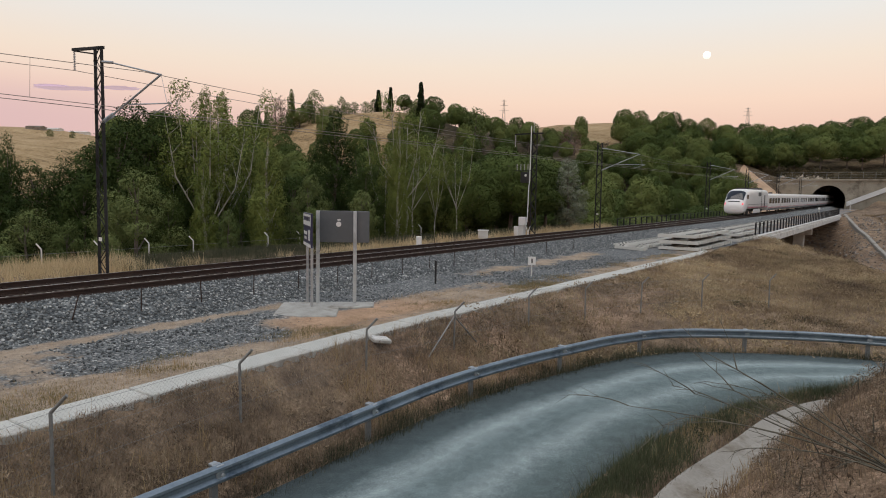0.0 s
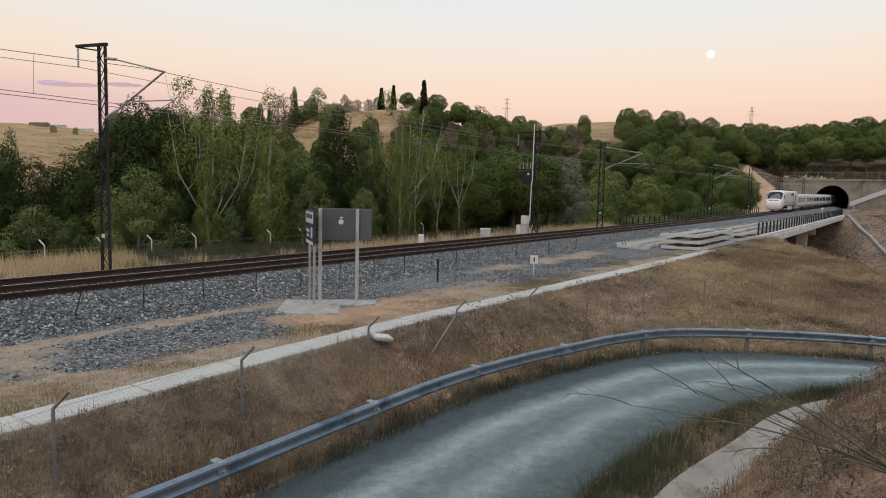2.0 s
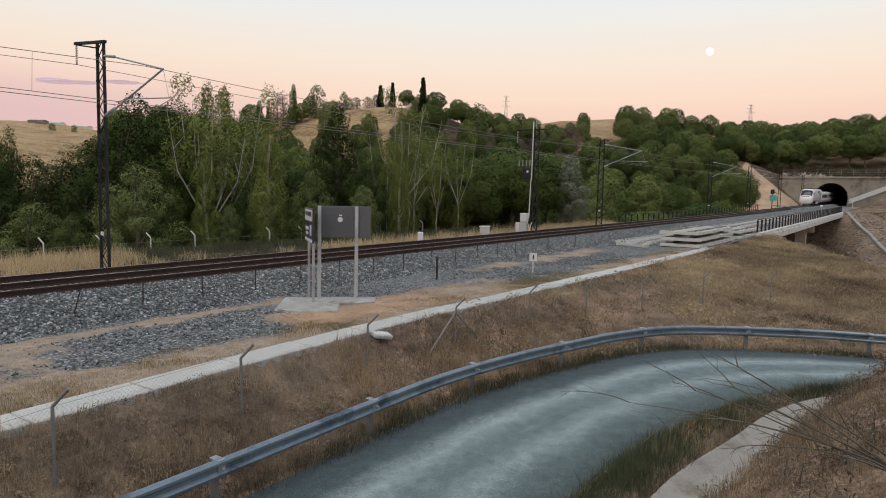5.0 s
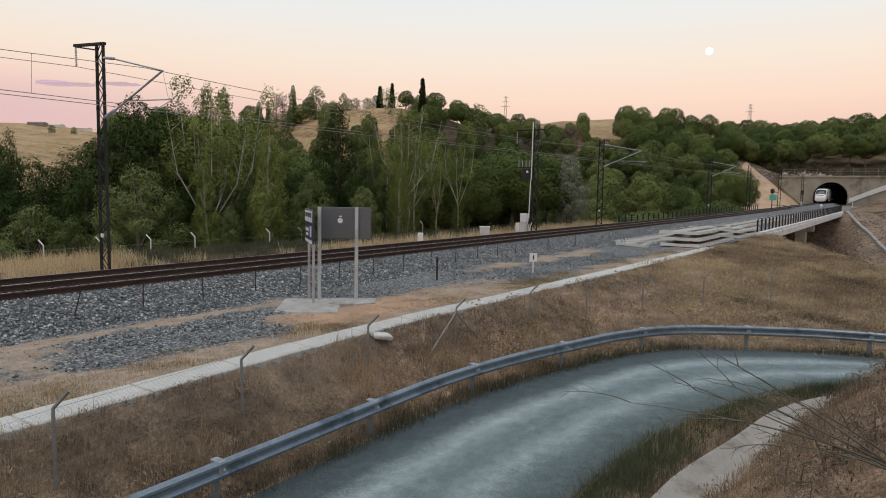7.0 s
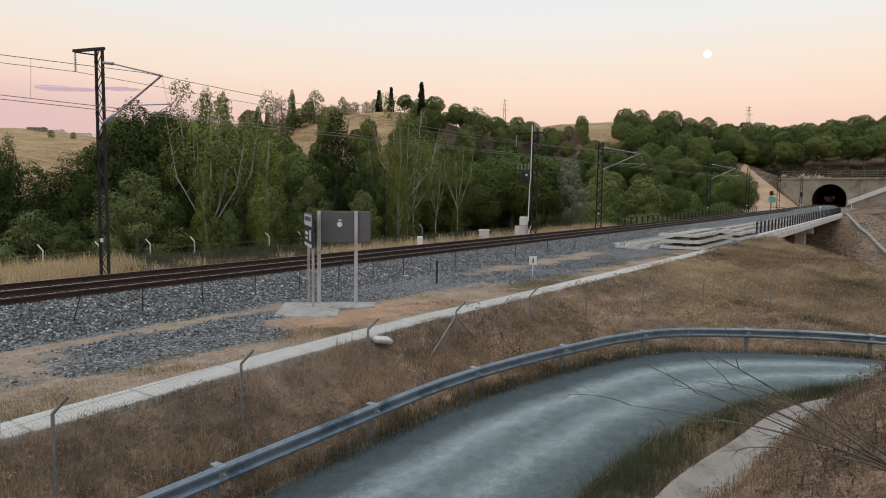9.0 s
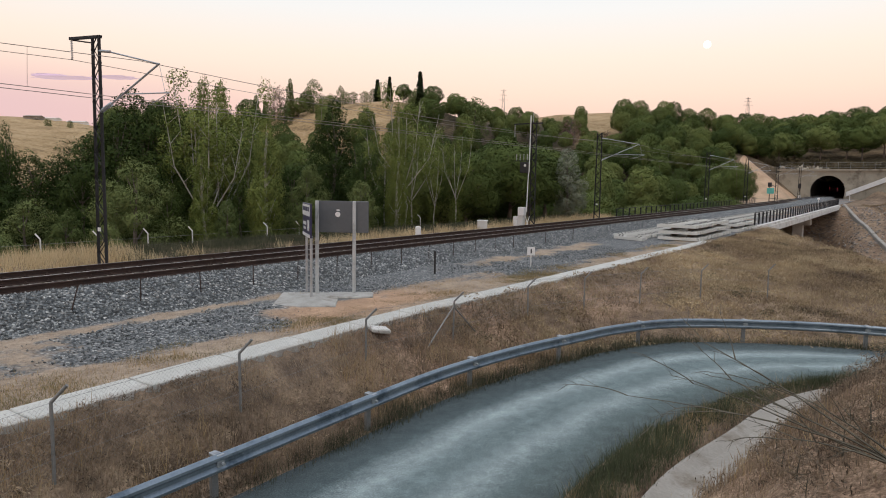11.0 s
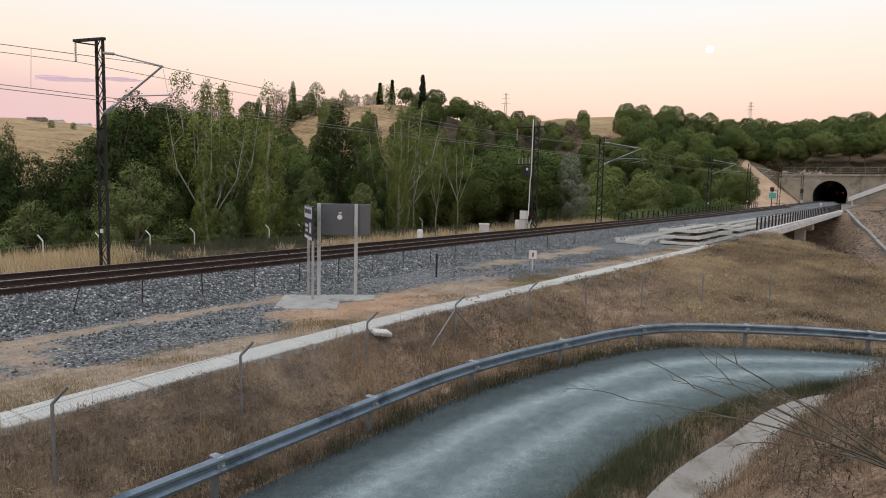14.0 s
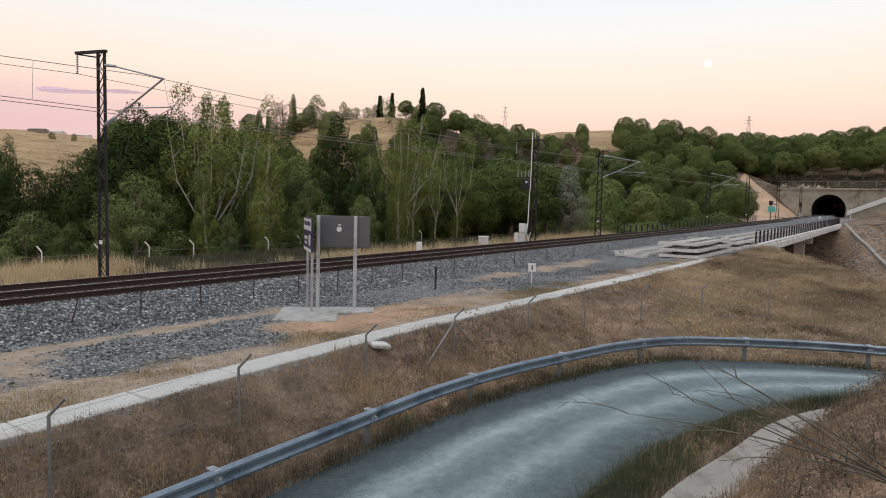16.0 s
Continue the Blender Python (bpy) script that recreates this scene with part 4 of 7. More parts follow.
def cranked_post(bm, h, r, crank=0.38):
    add_rod(bm, (0, 0, -0.5), (0, 0, h - crank * 0.7), r)
    add_rod(bm, (0, 0, h - crank * 0.7), (crank * 0.6, -crank * 0.25, h), r)


def wire_fence():
    root = empty("wire_fence", pose(-3.64, 11.9, height(-3.64, 11.9)), "grey steel fence with cranked posts on the grassy verge", "fence")
    inv = root.matrix_basis.inverted()
    ground_z = [height(x, y) for x, y in FENCE]
    for i, (x, y) in enumerate(FENCE):
        top = 2.10
        bm = bmesh.new()
        cranked_post(bm, top - ground_z[i], 0.026)
        part("post", bm, M_FENCE, root).matrix_basis = inv @ pose(x, y, ground_z[i], 0.8 * math.sin(i * 2.1), 0.8 * math.cos(i * 1.7), 20)
        if i == 4:
            for k, (dx, dy) in enumerate(((-0.75, -1.0), (0.75, 1.0))):
                bx, by = x + dx, y + dy
                part("brace", rod((x, y, ground_z[i] + 0.95), (bx, by, height(bx, by) - 0.1), 0.022), M_FENCE, root).matrix_basis = inv
    for up in (0.35, 0.8, 1.2):
        pts = [(x, y, z + up) for (x, y), z in zip(FENCE, ground_z)]
        part("wire", tube(pts, 0.003, 4), M_FENCE, root, "thin strained wire").matrix_basis = inv
    # chain-link mesh: two sets of slanting wires, bay by bay
    for i in range(len(FENCE) - 2):
        a, b = Vector((*FENCE[i], ground_z[i] + 0.04)), Vector((*FENCE[i + 1], ground_z[i + 1] + 0.04))
        run, tall, verts, faces = (b - a).length, 1.22, [], []
        side = Vector((-(b - a).y, (b - a).x, 0)).normalized() * 0.0014
        for lean in (-1, 1):
            u = -tall
            while u < run + tall:
                p, q = (u, 0.0), (u + lean * tall, tall)
                ends = []
                for t in sorted({0.0, 1.0, max(0, min(1, (0 - u) / (lean * tall))), max(0, min(1, (run - u) / (lean * tall)))}):
                    x = u + lean * tall * t
                    if -1e-6 <= x <= run + 1e-6:
                        ends.append(a.lerp(b, x / run) + Vector((0, 0, tall * t)))
                if len(ends) >= 2 and (ends[-1] - ends[0]).length > 0.02:
                    k = len(verts)
                    for e in (ends[0], ends[-1]):
                        verts += [e + side, e - side * 0.5 + Vector((0, 0, 0.0014)), e - side * 0.5 - Vector((0, 0, 0.0014))]
                    faces += [(k, k + 1, k + 4, k + 3), (k + 1, k + 2, k + 5, k + 4), (k + 2, k, k + 3, k + 5)]
                u += 0.075
        mesh_object("mesh_panel", verts, faces, M_FENCE, root).matrix_basis = inv


wire_fence()


def far_fence():
    root = empty("far_fence", pose(*line(0, -12.5, -1.8)), "pale posts of a mesh fence below the trees", "fence")
    inv = root.matrix_basis.inverted()
    proto = None
    for i in range(16):
        p = line(-9 + 2.7 * i, -12.5)
        z = height(p.x, p.y)
        if proto is None:
            bm = bmesh.new()
            cranked_post(bm, 2.0, 0.035)
            ob = proto = part("post", bm, M_PALECONC, root)
        else:
            ob = new("post", proto.data)
            ob.parent = root
        ob.matrix_basis = inv @ pose(p.x, p.y, z, 0, 0, 200)
    for up in (0.3, 0.7, 1.1, 1.5):
        pts = []
        for i in range(16):
            p = line(-9 + 2.7 * i, -12.5)
            pts.append((p.x, p.y, height(p.x, p.y) + up))
        part("wire", tube(pts, 0.006, 4), M_FENCE, root).matrix_basis = inv


far_fence()


def stakes():
    """Thin rusty stakes driven into the foot of the ballast."""
    rng = random.Random(3)
    first = None
    for i in range(18):
        s = -6.2 + 1.95 * i
        if i in (14, 16):
            continue
        lean = 16 if i == 1 else rng.uniform(-2, 2)
        m = pose(*line(s, 3.45, -0.85), rx=rng.uniform(-2, 2), ry=lean, rz=LINE_ANGLE)
        if first is None:
            bm = rod((0, 0, -0.2), (0, 0, 0.92), 0.016, sides=6)
            first = tagged(part("stake", bm, M_RAIL, at=m), "thin rusty steel stake in the ballast foot", "stake", "stakes along the ballast")
        else:
            copy_thing(first, m)


stakes()

# ---- overhead line ----
def lattice(bm, h, w0, w1, d=0.18, step=0.45, leg=0.062, lace=0.02):
    """Two channel legs joined by zigzag lacing on both faces."""
    for k in (-1, 1):
        add_rod(bm, (k * w0 / 2, 0, 0), (k * w1 / 2, 0, h), leg, sides=4)
        add_box(bm, (0.05, d, 0.05), (k * w0 / 2, 0, 0.3))
    n = int(h / step)
    for i in range(n):
        z0, z1 = h * i / n, h * (i + 1) / n
        a, b = w0 + (w1 - w0) * i / n, w0 + (w1 - w0) * (i + 1) / n
        k = 1 if i % 2 else -1
        for y in (-0.06, 0.06):
            add_rod(bm, (k * a / 2, y, z0), (-k * b / 2, y, z1), lace, sides=4)


def insulator(bm, a, b, r=0.06):
    a, b = Vector(a), Vector(b)
    add_rod(bm, a, b, r * 0.35, sides=6)
    n = max(3, int((b - a).length / 0.06))
    for i in range(n):
        p = a + (b - a) * (i + 0.5) / n
        w = (b - a).normalized() * 0.012
        add_rod(bm, p - w, p + w, r, sides=8)


def catenary_mast(s, o, label, crossarm=True, arms=True, h=8.55):
    # local x to the track's right, y along the line
    root = empty("catenary_mast", pose(*line(s, o, -0.75), rz=LINE_ANGLE - 90), label, "mast", "overhead line masts")
    bm = bmesh.new()
    lattice(bm, h, 0.56, 0.44, 0.2)
    part("lattice_column", bm, M_STEELDARK, root)
    part("footing", box((0.8, 0.8, 0.7), (0, 0, -0.2), 0.03), M_CONCRETE, root)
    part("number_plate", box((0.2, 0.02, 0.14), (0.0, -0.09, 1.75)), M_WHITE, root)
    if crossarm:
        bm = bmesh.new()
        add_box(bm, (2.2, 0.10, 0.10), (-0.75, 0, h + 0.06), Matrix.Rotation(radians(4.5), 3, "Y"))
        add_rod(bm, (-1.8, 0, h + 0.10), (-0.15, 0, h - 0.20), 0.025, sides=4)
        part("crossarm", bm, M_STEELDARK, root)
        bm = bmesh.new()
        insulator(bm, (-1.75, 0, h + 0.12), (-1.75, 0, h - 0.62), 0.045)
        part("hanging_insulator", bm, M_GALV, root)
    if arms:
        bm = bmesh.new()
        g = 0.55
        add_rod(bm, (0.2, 0, 8.05), (0.75, g * 0.2, 7.98), 0.05)
        add_rod(bm, (0.7, g * 0.2, 7.98), (-o + 0.3, g, 7.42), 0.026)
        part("top_tube", bm, M_GALV, root)
        bm = bmesh.new()
        add_rod(bm, (0.75, g * 0.2, 6.2), (-o + 0.25, g, 7.42), 0.035)
        part("strut_tube", bm, M_GALV, root)
        bm = bmesh.new()
        insulator(bm, (0.22, 0, 5.95), (0.75, g * 0.2, 6.2), 0.075)
        part("insulator", bm, M_GALV, root)
        bm = bmesh.new()
        add_rod(bm, (1.5, g * 0.45, 6.50), (-o + 0.85, g, 6.44), 0.022)
        add_rod(bm, (-o + 0.85, g, 6.44), (-o - 0.2, g, 6.16), 0.015)
        add_rod(bm, (-o + 0.6, g, 6.44), (-o + 0.3, g, 7.36), 0.008, sides=5)
        part("steady_arm", bm, M_GALV, root)
    return root


MASTS = [(-48.0, -2.8), (-0.2, -2.75), (47.6, -3.4), (88.0, -3.1), (116.0, -3.1), (150.0, -3.1), (187.0, -3.1)]
for i, (s, o) in enumerate(MASTS):
    catenary_mast(s, o, "dark lattice steel overhead line mast with cantilever" if i < 4 else "distant dark lattice overhead line mast by the bridge", crossarm=i < 2)


def wires():
    def hung(name, o, up, sag, label):
        pts = []
        for (s0, _), (s1, _) in zip(MASTS[:-1], MASTS[1:]):
            for j in range(12):
                t = j / 12
                pts.append(line(s0 + (s1 - s0) * t, o, up - sag * 4 * t * (1 - t) * min(1, (s1 - s0) / 48) ** 2))
        pts.append(line(MASTS[-1][0], o, up))
        pts.append(line(215, o, up - 0.8))
        tagged(part(name, tube(pts, 0.011, 5), M_WIRE), label, "wire", "overhead wires")
    hung("messenger_wire", 0.1, 6.70, 0.48, "thin dark messenger wire strung between masts")
    hung("contact_wire", 0.0, 5.45, 0.0, "thin dark contact wire over the track")
    hung("contact_wire", -0.12, 5.35, 0.0, "thin dark contact wire over the track")
    hung("feeder_wire", -4.5, 7.18, 0.42, "thin dark feeder wire hung beside the masts")
    for s in (-34, -24, -14, -3.6, 8, 18, 28, 38, 58, 68, 78):
        a = [m for m in MASTS if m[0] <= s][-1][0]
        b = [m for m in MASTS if m[0] > s][0][0]
        t = (s - a) / (b - a)
        top = 6.70 - 0.48 * 4 * t * (1 - t)
        tagged(part("dropper", rod(line(s, 0.1, top), line(s, 0.0, 5.45), 0.006, sides=5), M_WIRE), "thin dropper between messenger and contact wire", "wire", "droppers")


wires()


# ---- signal mast with its cabinets ----
def signal_mast():
    root = empty("signal_mast", pose(*line(33.5, -3.0, -0.75), rz=LINE_ANGLE - 90), "dark lattice mast with pale pole, switch box and cabinets", "mast")
    bm = bmesh.new()
    lattice(bm, 8.5, 0.46, 0.38, leg=0.052, lace=0.024)
    part("lattice_column", bm, M_STEELDARK, root)
    part("pale_pole", tube([(-0.42, -0.12, 1.4), (-0.36, -0.12, 4.2), (-0.30, -0.12, 4.6), (-0.26, -0.12, 8.9)], 0.042, 8), M_WHITE, root, "thin pale cable pole")
    part("crossarm", box((2.5, 0.09, 0.09), (-0.55, 0, 8.3)), M_STEELDARK, root)
    part("top_spike", rod((-0.1, 0, 8.3), (-0.1, 0, 9.2), 0.03, 0.015), M_GALV, root)
    bm = bmesh.new()
    insulator(bm, (-1.72, 0, 8.25), (-1.72, 0, 7.3), 0.05)
    part("hanging_insulator", bm, M_GALV, root)
    part("switch_box", box((0.60, 0.45, 0.85), (-0.72, -0.1, 4.9), 0.03), M_BLACK, root, "black switch box")
    part("dial", rod((-0.55, -0.32, 5.05), (-0.55, -0.37, 5.05), 0.10, sides=14), M_PALECONC, root, "round pale dial")
    part("switch_bracket", box((1.5, 0.08, 0.06), (-0.95, -0.1, 5.42)), M_STEELDARK, root)
    bm = bmesh.new()
    for k in range(4):
        insulator(bm, (-1.45 + 0.32 * k, -0.1, 5.45), (-1.45 + 0.32 * k, -0.1, 5.95), 0.05)
    part("bushings", bm, M_GALV, root)
    for a, b in (((-0.48, -0.2, 0), (-0.1, -0.2, 1.1)), ((-0.1, -0.2, 0), (-0.48, -0.2, 1.1))):
        part("cross_brace", rod(a, b, 0.028), M_WHITE, root, "white cross brace")
    part("cabinet", box((0.36, 0.40, 1.05), (-1.22, -0.3, 0.52), 0.02), M_WHITE, root, "white equipment cabinet")
    part("cabinet", box((0.46, 0.42, 1.12), (-0.80, -0.25, 0.56), 0.02), M_PALECONC, root, "pale grey equipment cabinet")
    part("upper_cabinet", box((0.56, 0.40, 0.66), (-0.72, -0.3, 1.46), 0.02), M_WHITE, root, "white upper equipment cabinet")


signal_mast()


def cabinets():
    m = pose(*line(28.6, -4.5, -0.75), rz=LINE_ANGLE - 60)
    c = empty("equipment_cabinet", m, "pale grey trackside equipment cabinet on dry grass", "cabinet")
    part("body", box((0.72, 0.5, 0.85), (0, 0, 0.42), 0.02), M_PALECONC, c)
    part("lid", box((0.80, 0.58, 0.07), (0, 0, 0.88), 0.015), M_WHITE, c)
    m = pose(*line(20.2, -4.0, -0.75), rz=LINE_ANGLE - 60)
    c = empty("marker_post", m, "short white marker post beside the track", "post")
    part("body", box((0.34, 0.22, 0.86), (0, 0, 0.43), 0.03), M_WHITE, c)
    part("low_slab", box((3.6, 1.0, 0.16), (0, 0, 0.02), 0.02), M_PALECONC, empty("cable_cover", pose(*line(30.5, -4.6, -0.7), rz=LINE_ANGLE), "low pale concrete cable cover in grass", "cover"))


cabinets()


# ---- station boards on their slab ----
def sign_board():
    z = yard_z(-3.5, 21.2)
    slab = empty("sign_slab", pose(-3.6, 20.9, z), "rough pale concrete slab under the sign posts", "slab")
    bm = bmesh.new()
    for cx, cy, w, d, top in ((-0.6, -0.75, 1.9, 2.5, 0.055), (0.62, 0.15, 1.5, 1.0, 0.066)):
        vs = add_box(bm, (w, d, 0.3), (cx, cy, top - 0.15), Matrix.Rotation(radians(6), 3, "Z"), 0.03)
        for v in vs:
            v.co.x += 0.05 * noise.noise(v.co * 3.0)
            v.co.y += 0.05 * noise.noise(v.co * 3.0 + Vector((7, 0, 0)))
    part("pad", bm, M_SLAB, slab)

    board = empty("sign_board", pose(-3.5, 21.35, z), "grey back of a large sign on pale posts", "sign")
    for x in (-0.62, 0.60):
        part("post", box((0.11, 0.09, 3.10), (x, -0.02, 1.55), 0.01), M_POST, board, "pale galvanised square post")
    part("panel", box((1.72, 0.05, 1.04), (0.20, 0.075, 2.58), 0.01), M_SIGNBACK, board, "dark grey sheet metal panel")
    bm = rod((0.05, 0.045, 2.66), (0.05, 0.03, 2.66), 0.085, sides=20)
    add_box(bm, (0.10, 0.014, 0.04), (0.06, 0.043, 2.80))
    part("emblem", bm, M_WHITE, board, "small round white emblem")

    name = empty("station_sign", pose(-4.42, 21.2, z, rz=108.9), "navy and white station sign on thin grey posts", "sign")
    part("panel", box((1.9, 0.06, 1.08), (0, 0, 2.48), 0.01), M_NAVY, name)
    part("upper_field", box((1.8, 0.012, 0.36), (0, 0.034, 2.80)), M_WHITE, name, "white upper field")
    part("lower_edge", box((1.8, 0.012, 0.10), (0, 0.034, 1.99)), M_WHITE, name, "white lower edge")
    for k, (x, w) in enumerate(((0.5, 0.5), (-0.1, 0.5), (-0.6, 0.3))):
        part("lettering", box((w, 0.014, 0.14), (x, 0.038, 2.84)), M_NAVY, name, "dark unreadable lettering bar")
    part("pictogram", box((0.32, 0.014, 0.34), (-0.55, 0.036, 2.32)), M_WHITE, name, "white pictogram field")
    part("lettering", box((0.7, 0.014, 0.10), (0.35, 0.036, 2.36)), M_WHITE, name, "white unreadable lettering bar")
    part("lettering", box((0.5, 0.014, 0.08), (0.35, 0.036, 2.20)), M_WHITE, name, "white unreadable lettering bar")
    for x in (-0.75, 0.35):
        part("post", rod((x, -0.03, -0.1), (x, -0.03, 2.0), 0.045), M_GALV, name, "thin grey post")


sign_board()


def small_sign():
    p = line(13.9, 7.3)
    c = empty("small_sign", pose(p.x, p.y, yard_z(p.x, p.y), rz=-8), "small white trackside sign on a thin post", "sign")
    part("post", box((0.06, 0.05, 0.75), (0, 0.01, 0.3)), M_PALECONC, c)
    part("plate", box((0.34, 0.03, 0.38), (0, -0.02, 0.70), 0.005), M_WHITE, c)
    part("marking", box((0.06, 0.012, 0.2), (0.01, -0.037, 0.70)), M_BLACK, c, "dark unreadable mark")
    p = line(9.3, 5.3)
    c = empty("marker_stake", pose(p.x, p.y, yard_z(p.x, p.y)), "black square stake in gravel", "stake")
    part("shaft", box((0.08, 0.08, 1.05), (0, 0, 0.42), 0.01), M_BLACK, c)


small_sign()


# ---- stacks of new sleepers ----
def sleeper_stacks():
    first = tagged(part("spare_sleeper", sleeper_mesh(), M_STACK, at=pose(*line(33.0, 8.4, -0.8), rz=LINE_ANGLE)), "new pale concrete sleeper in a stack", "sleeper", "stacked sleepers")
    for y in (-0.7535, 0.7535):
        for k in (-0.14, 0.14):
            part("rail_fastening", box((0.11, 0.07, 0.05), (0, y + k, 0.228), 0.008), M_BLACK, first, "dark rail fastening")
    rng = random.Random(2)
    for stack, (s0, o, n, layers) in enumerate(((32.9, 8.45, 30, 3), (45.2, 8.6, 24, 2))):
        for j in range(layers):
            for i in range(n):
                if stack == 0 and i == 0 and j == 0:
                    continue
                if j == layers - 1 and (7 < i < 11 if stack else 17 < i < 21):
                    continue
                copy_thing(first, pose(*line(s0 + 0.335 * i + 0.22 * j, o + rng.uniform(-0.05, 0.05) - 0.10 * j, -0.82 + 0.42 * j), rz=LINE_ANGLE + rng.uniform(-0.5, 0.5)))
            if j:
                for y in (-0.55, 0.55):
                    b = box((0.335 * n - 0.8, 0.09, 0.19), (0, 0, 0), 0.01)
                    tagged(part("batten", b, M_BARK, at=pose(*line(s0 + 0.1675 * n, o + y, -0.82 + 0.42 * j - 0.10), rz=LINE_ANGLE)), "wooden batten between sleeper layers", "batten", "battens in sleeper stacks")
    # sleepers laid out for the second track
    for i in range(110):
        copy_thing(first, pose(*line(33.5 + 0.62 * i, 5.0 + rng.uniform(-0.04, 0.04), -0.84), rz=LINE_ANGLE + rng.uniform(-1, 1)))
    # two left askew in front of the row
    copy_thing(first, pose(*line(31.4, 5.6, -0.84), rz=LINE_ANGLE - 24))
    copy_thing(first, pose(*line(32.2, 5.4, -0.84), rz=LINE_ANGLE - 19))


sleeper_stacks()


# ---- trackside by the tunnel ----
def tunnel_things():
    p = line(150.0, -5.0)
    c = empty("signal_post", pose(*line(152.0, -4.8, -0.8), rz=LINE_ANGLE - 90), "dark signal post with a teal information panel", "signal")
    part("post", rod((0, 0, 0), (0, 0, 4.2), 0.09), M_STEELDARK, c)
    part("signal_head", box((0.8, 0.3, 1.0), (0, -0.1, 4.0), 0.05), M_BLACK, c)
    part("panel", box((1.5, 0.06, 1.3), (0.2, -0.15, 2.6), 0.02), M_TEAL, c, "teal information panel")
    c = empty("portal_signal", pose(*line(200.0, -4.6, -0.8), rz=LINE_ANGLE - 90), "small signal beside the tunnel mouth", "signal")
    part("post", rod((0, 0, 0), (0, 0, 3.4), 0.08), M_STEELDARK, c)
    part("signal_head", box((0.8, 0.4, 1.3), (0, -0.1, 3.6), 0.05), M_BLACK, c)
    part("base", box((0.8, 0.6, 1.1), (0, 0, 0.5), 0.05), M_PALECONC, c)
    for k, (s, o) in enumerate(((108.0, 9.3), (196.0, 8.0), (188.0, 8.6))):
        c = empty("white_marker", pose(*line(s, o, -0.8), rz=LINE_ANGLE - 90), "white-headed marker post on the bridge edge", "post", "white marker posts")
        part("post", rod((0, 0, 0), (0, 0, 1.7), 0.06), M_PALECONC, c)
        part("head", box((0.34, 0.24, 0.34), (0, 0, 1.8), 0.07), M_WHITE, c)
    root = empty("portal_fence", pose(*line(PORTAL_S, 0, 7.75), rz=LINE_ANGLE - 90), "grey mesh fence along the top of the tunnel portal", "fence")
    for i in range(13):
        part("post", rod((-11 + 3.0 * i, 0.1, 0), (-11 + 3.0 * i, 0.1, 2.0), 0.05), M_FENCE, root)
    for z in (0.5, 1.2, 1.9):
        part("rail", rod((-11, 0.1, z), (25, 0.1, z), 0.03, sides=5), M_FENCE, root)


tunnel_things()


# ---- moon ----
def moon():
    m = look((0, 0, 5), (0, 0, 5))
    d = Vector((0.3925, 1.0, 0.2195)).normalized() * 2600
    bm = bmesh.new()
    bmesh.ops.create_uvsphere(bm, u_segments=24, v_segments=16, radius=13.5)
    tagged(part("moon", bm, M_MOON, at=pose(d.x, d.y, d.z + 5), smooth=True), "pale full moon in the dusk sky", "moon")


moon()


def clouds():
    for px, py, w in ((125, 160, 60), (215, 158, 34), (100, 157, 30)):
        y = 3200.0
        c = Vector(((px - 784) / 1150 * y, y, 5 + (337 - py) / 1150 * y))
        bm = bmesh.new()
        bmesh.ops.create_icosphere(bm, subdivisions=4, radius=1.0)
        for v in bm.verts:
            v.co *= 1 + 0.35 * noise.noise(v.co * 2.5 + Vector((px, 0, 0)))
        bmesh.ops.scale(bm, vec=(w * 2.6, 60, 3.6), verts=bm.verts)
        tagged(part("cloud", bm, M_CLOUD, at=pose(c.x, c.y, c.z), smooth=True), "thin mauve cloud streak low in the sky", "cloud", "clouds")


clouds()


def pylon(px, depth, top):
    """A distant lattice pylon on the ridge."""
    x = (px - 784) / 1150 * depth
    z = height(x, depth) - 0.5
    h = top - z
    root = empty("pylon", pose(x, depth, z), "distant grey lattice power pylon on the ridge", "pylon", "pylons")
    for a in (-1, 1):
        for b in (-1, 1):
            part("leg", rod((a * 2.4, b * 2.4, 0), (a * 0.4, b * 0.4, h), 0.15, 0.10, 5), M_FENCE, root)
    for k in range(6):
        u, w = k / 6, 2.4 - 2.0 * k / 6
        v, q = (k + 1) / 6, 2.4 - 2.0 * (k + 1) / 6
        part("brace", rod((-w, -w, h * u), (q, -q, h * v), 0.08, sides=4), M_FENCE, root)
        part("brace", rod((w, -w, h * u), (-q, -q, h * v), 0.08, sides=4), M_FENCE, root)
    for u, w in ((0.78, 4.2), (0.88, 3.4), (0.97, 2.4)):
        part("crossarm", rod((-w, 0, h * u), (w, 0, h * u), 0.14, sides=5), M_FENCE, root)


pylon(886, 600, 94.0)
pylon(1312, 600, 90.6)

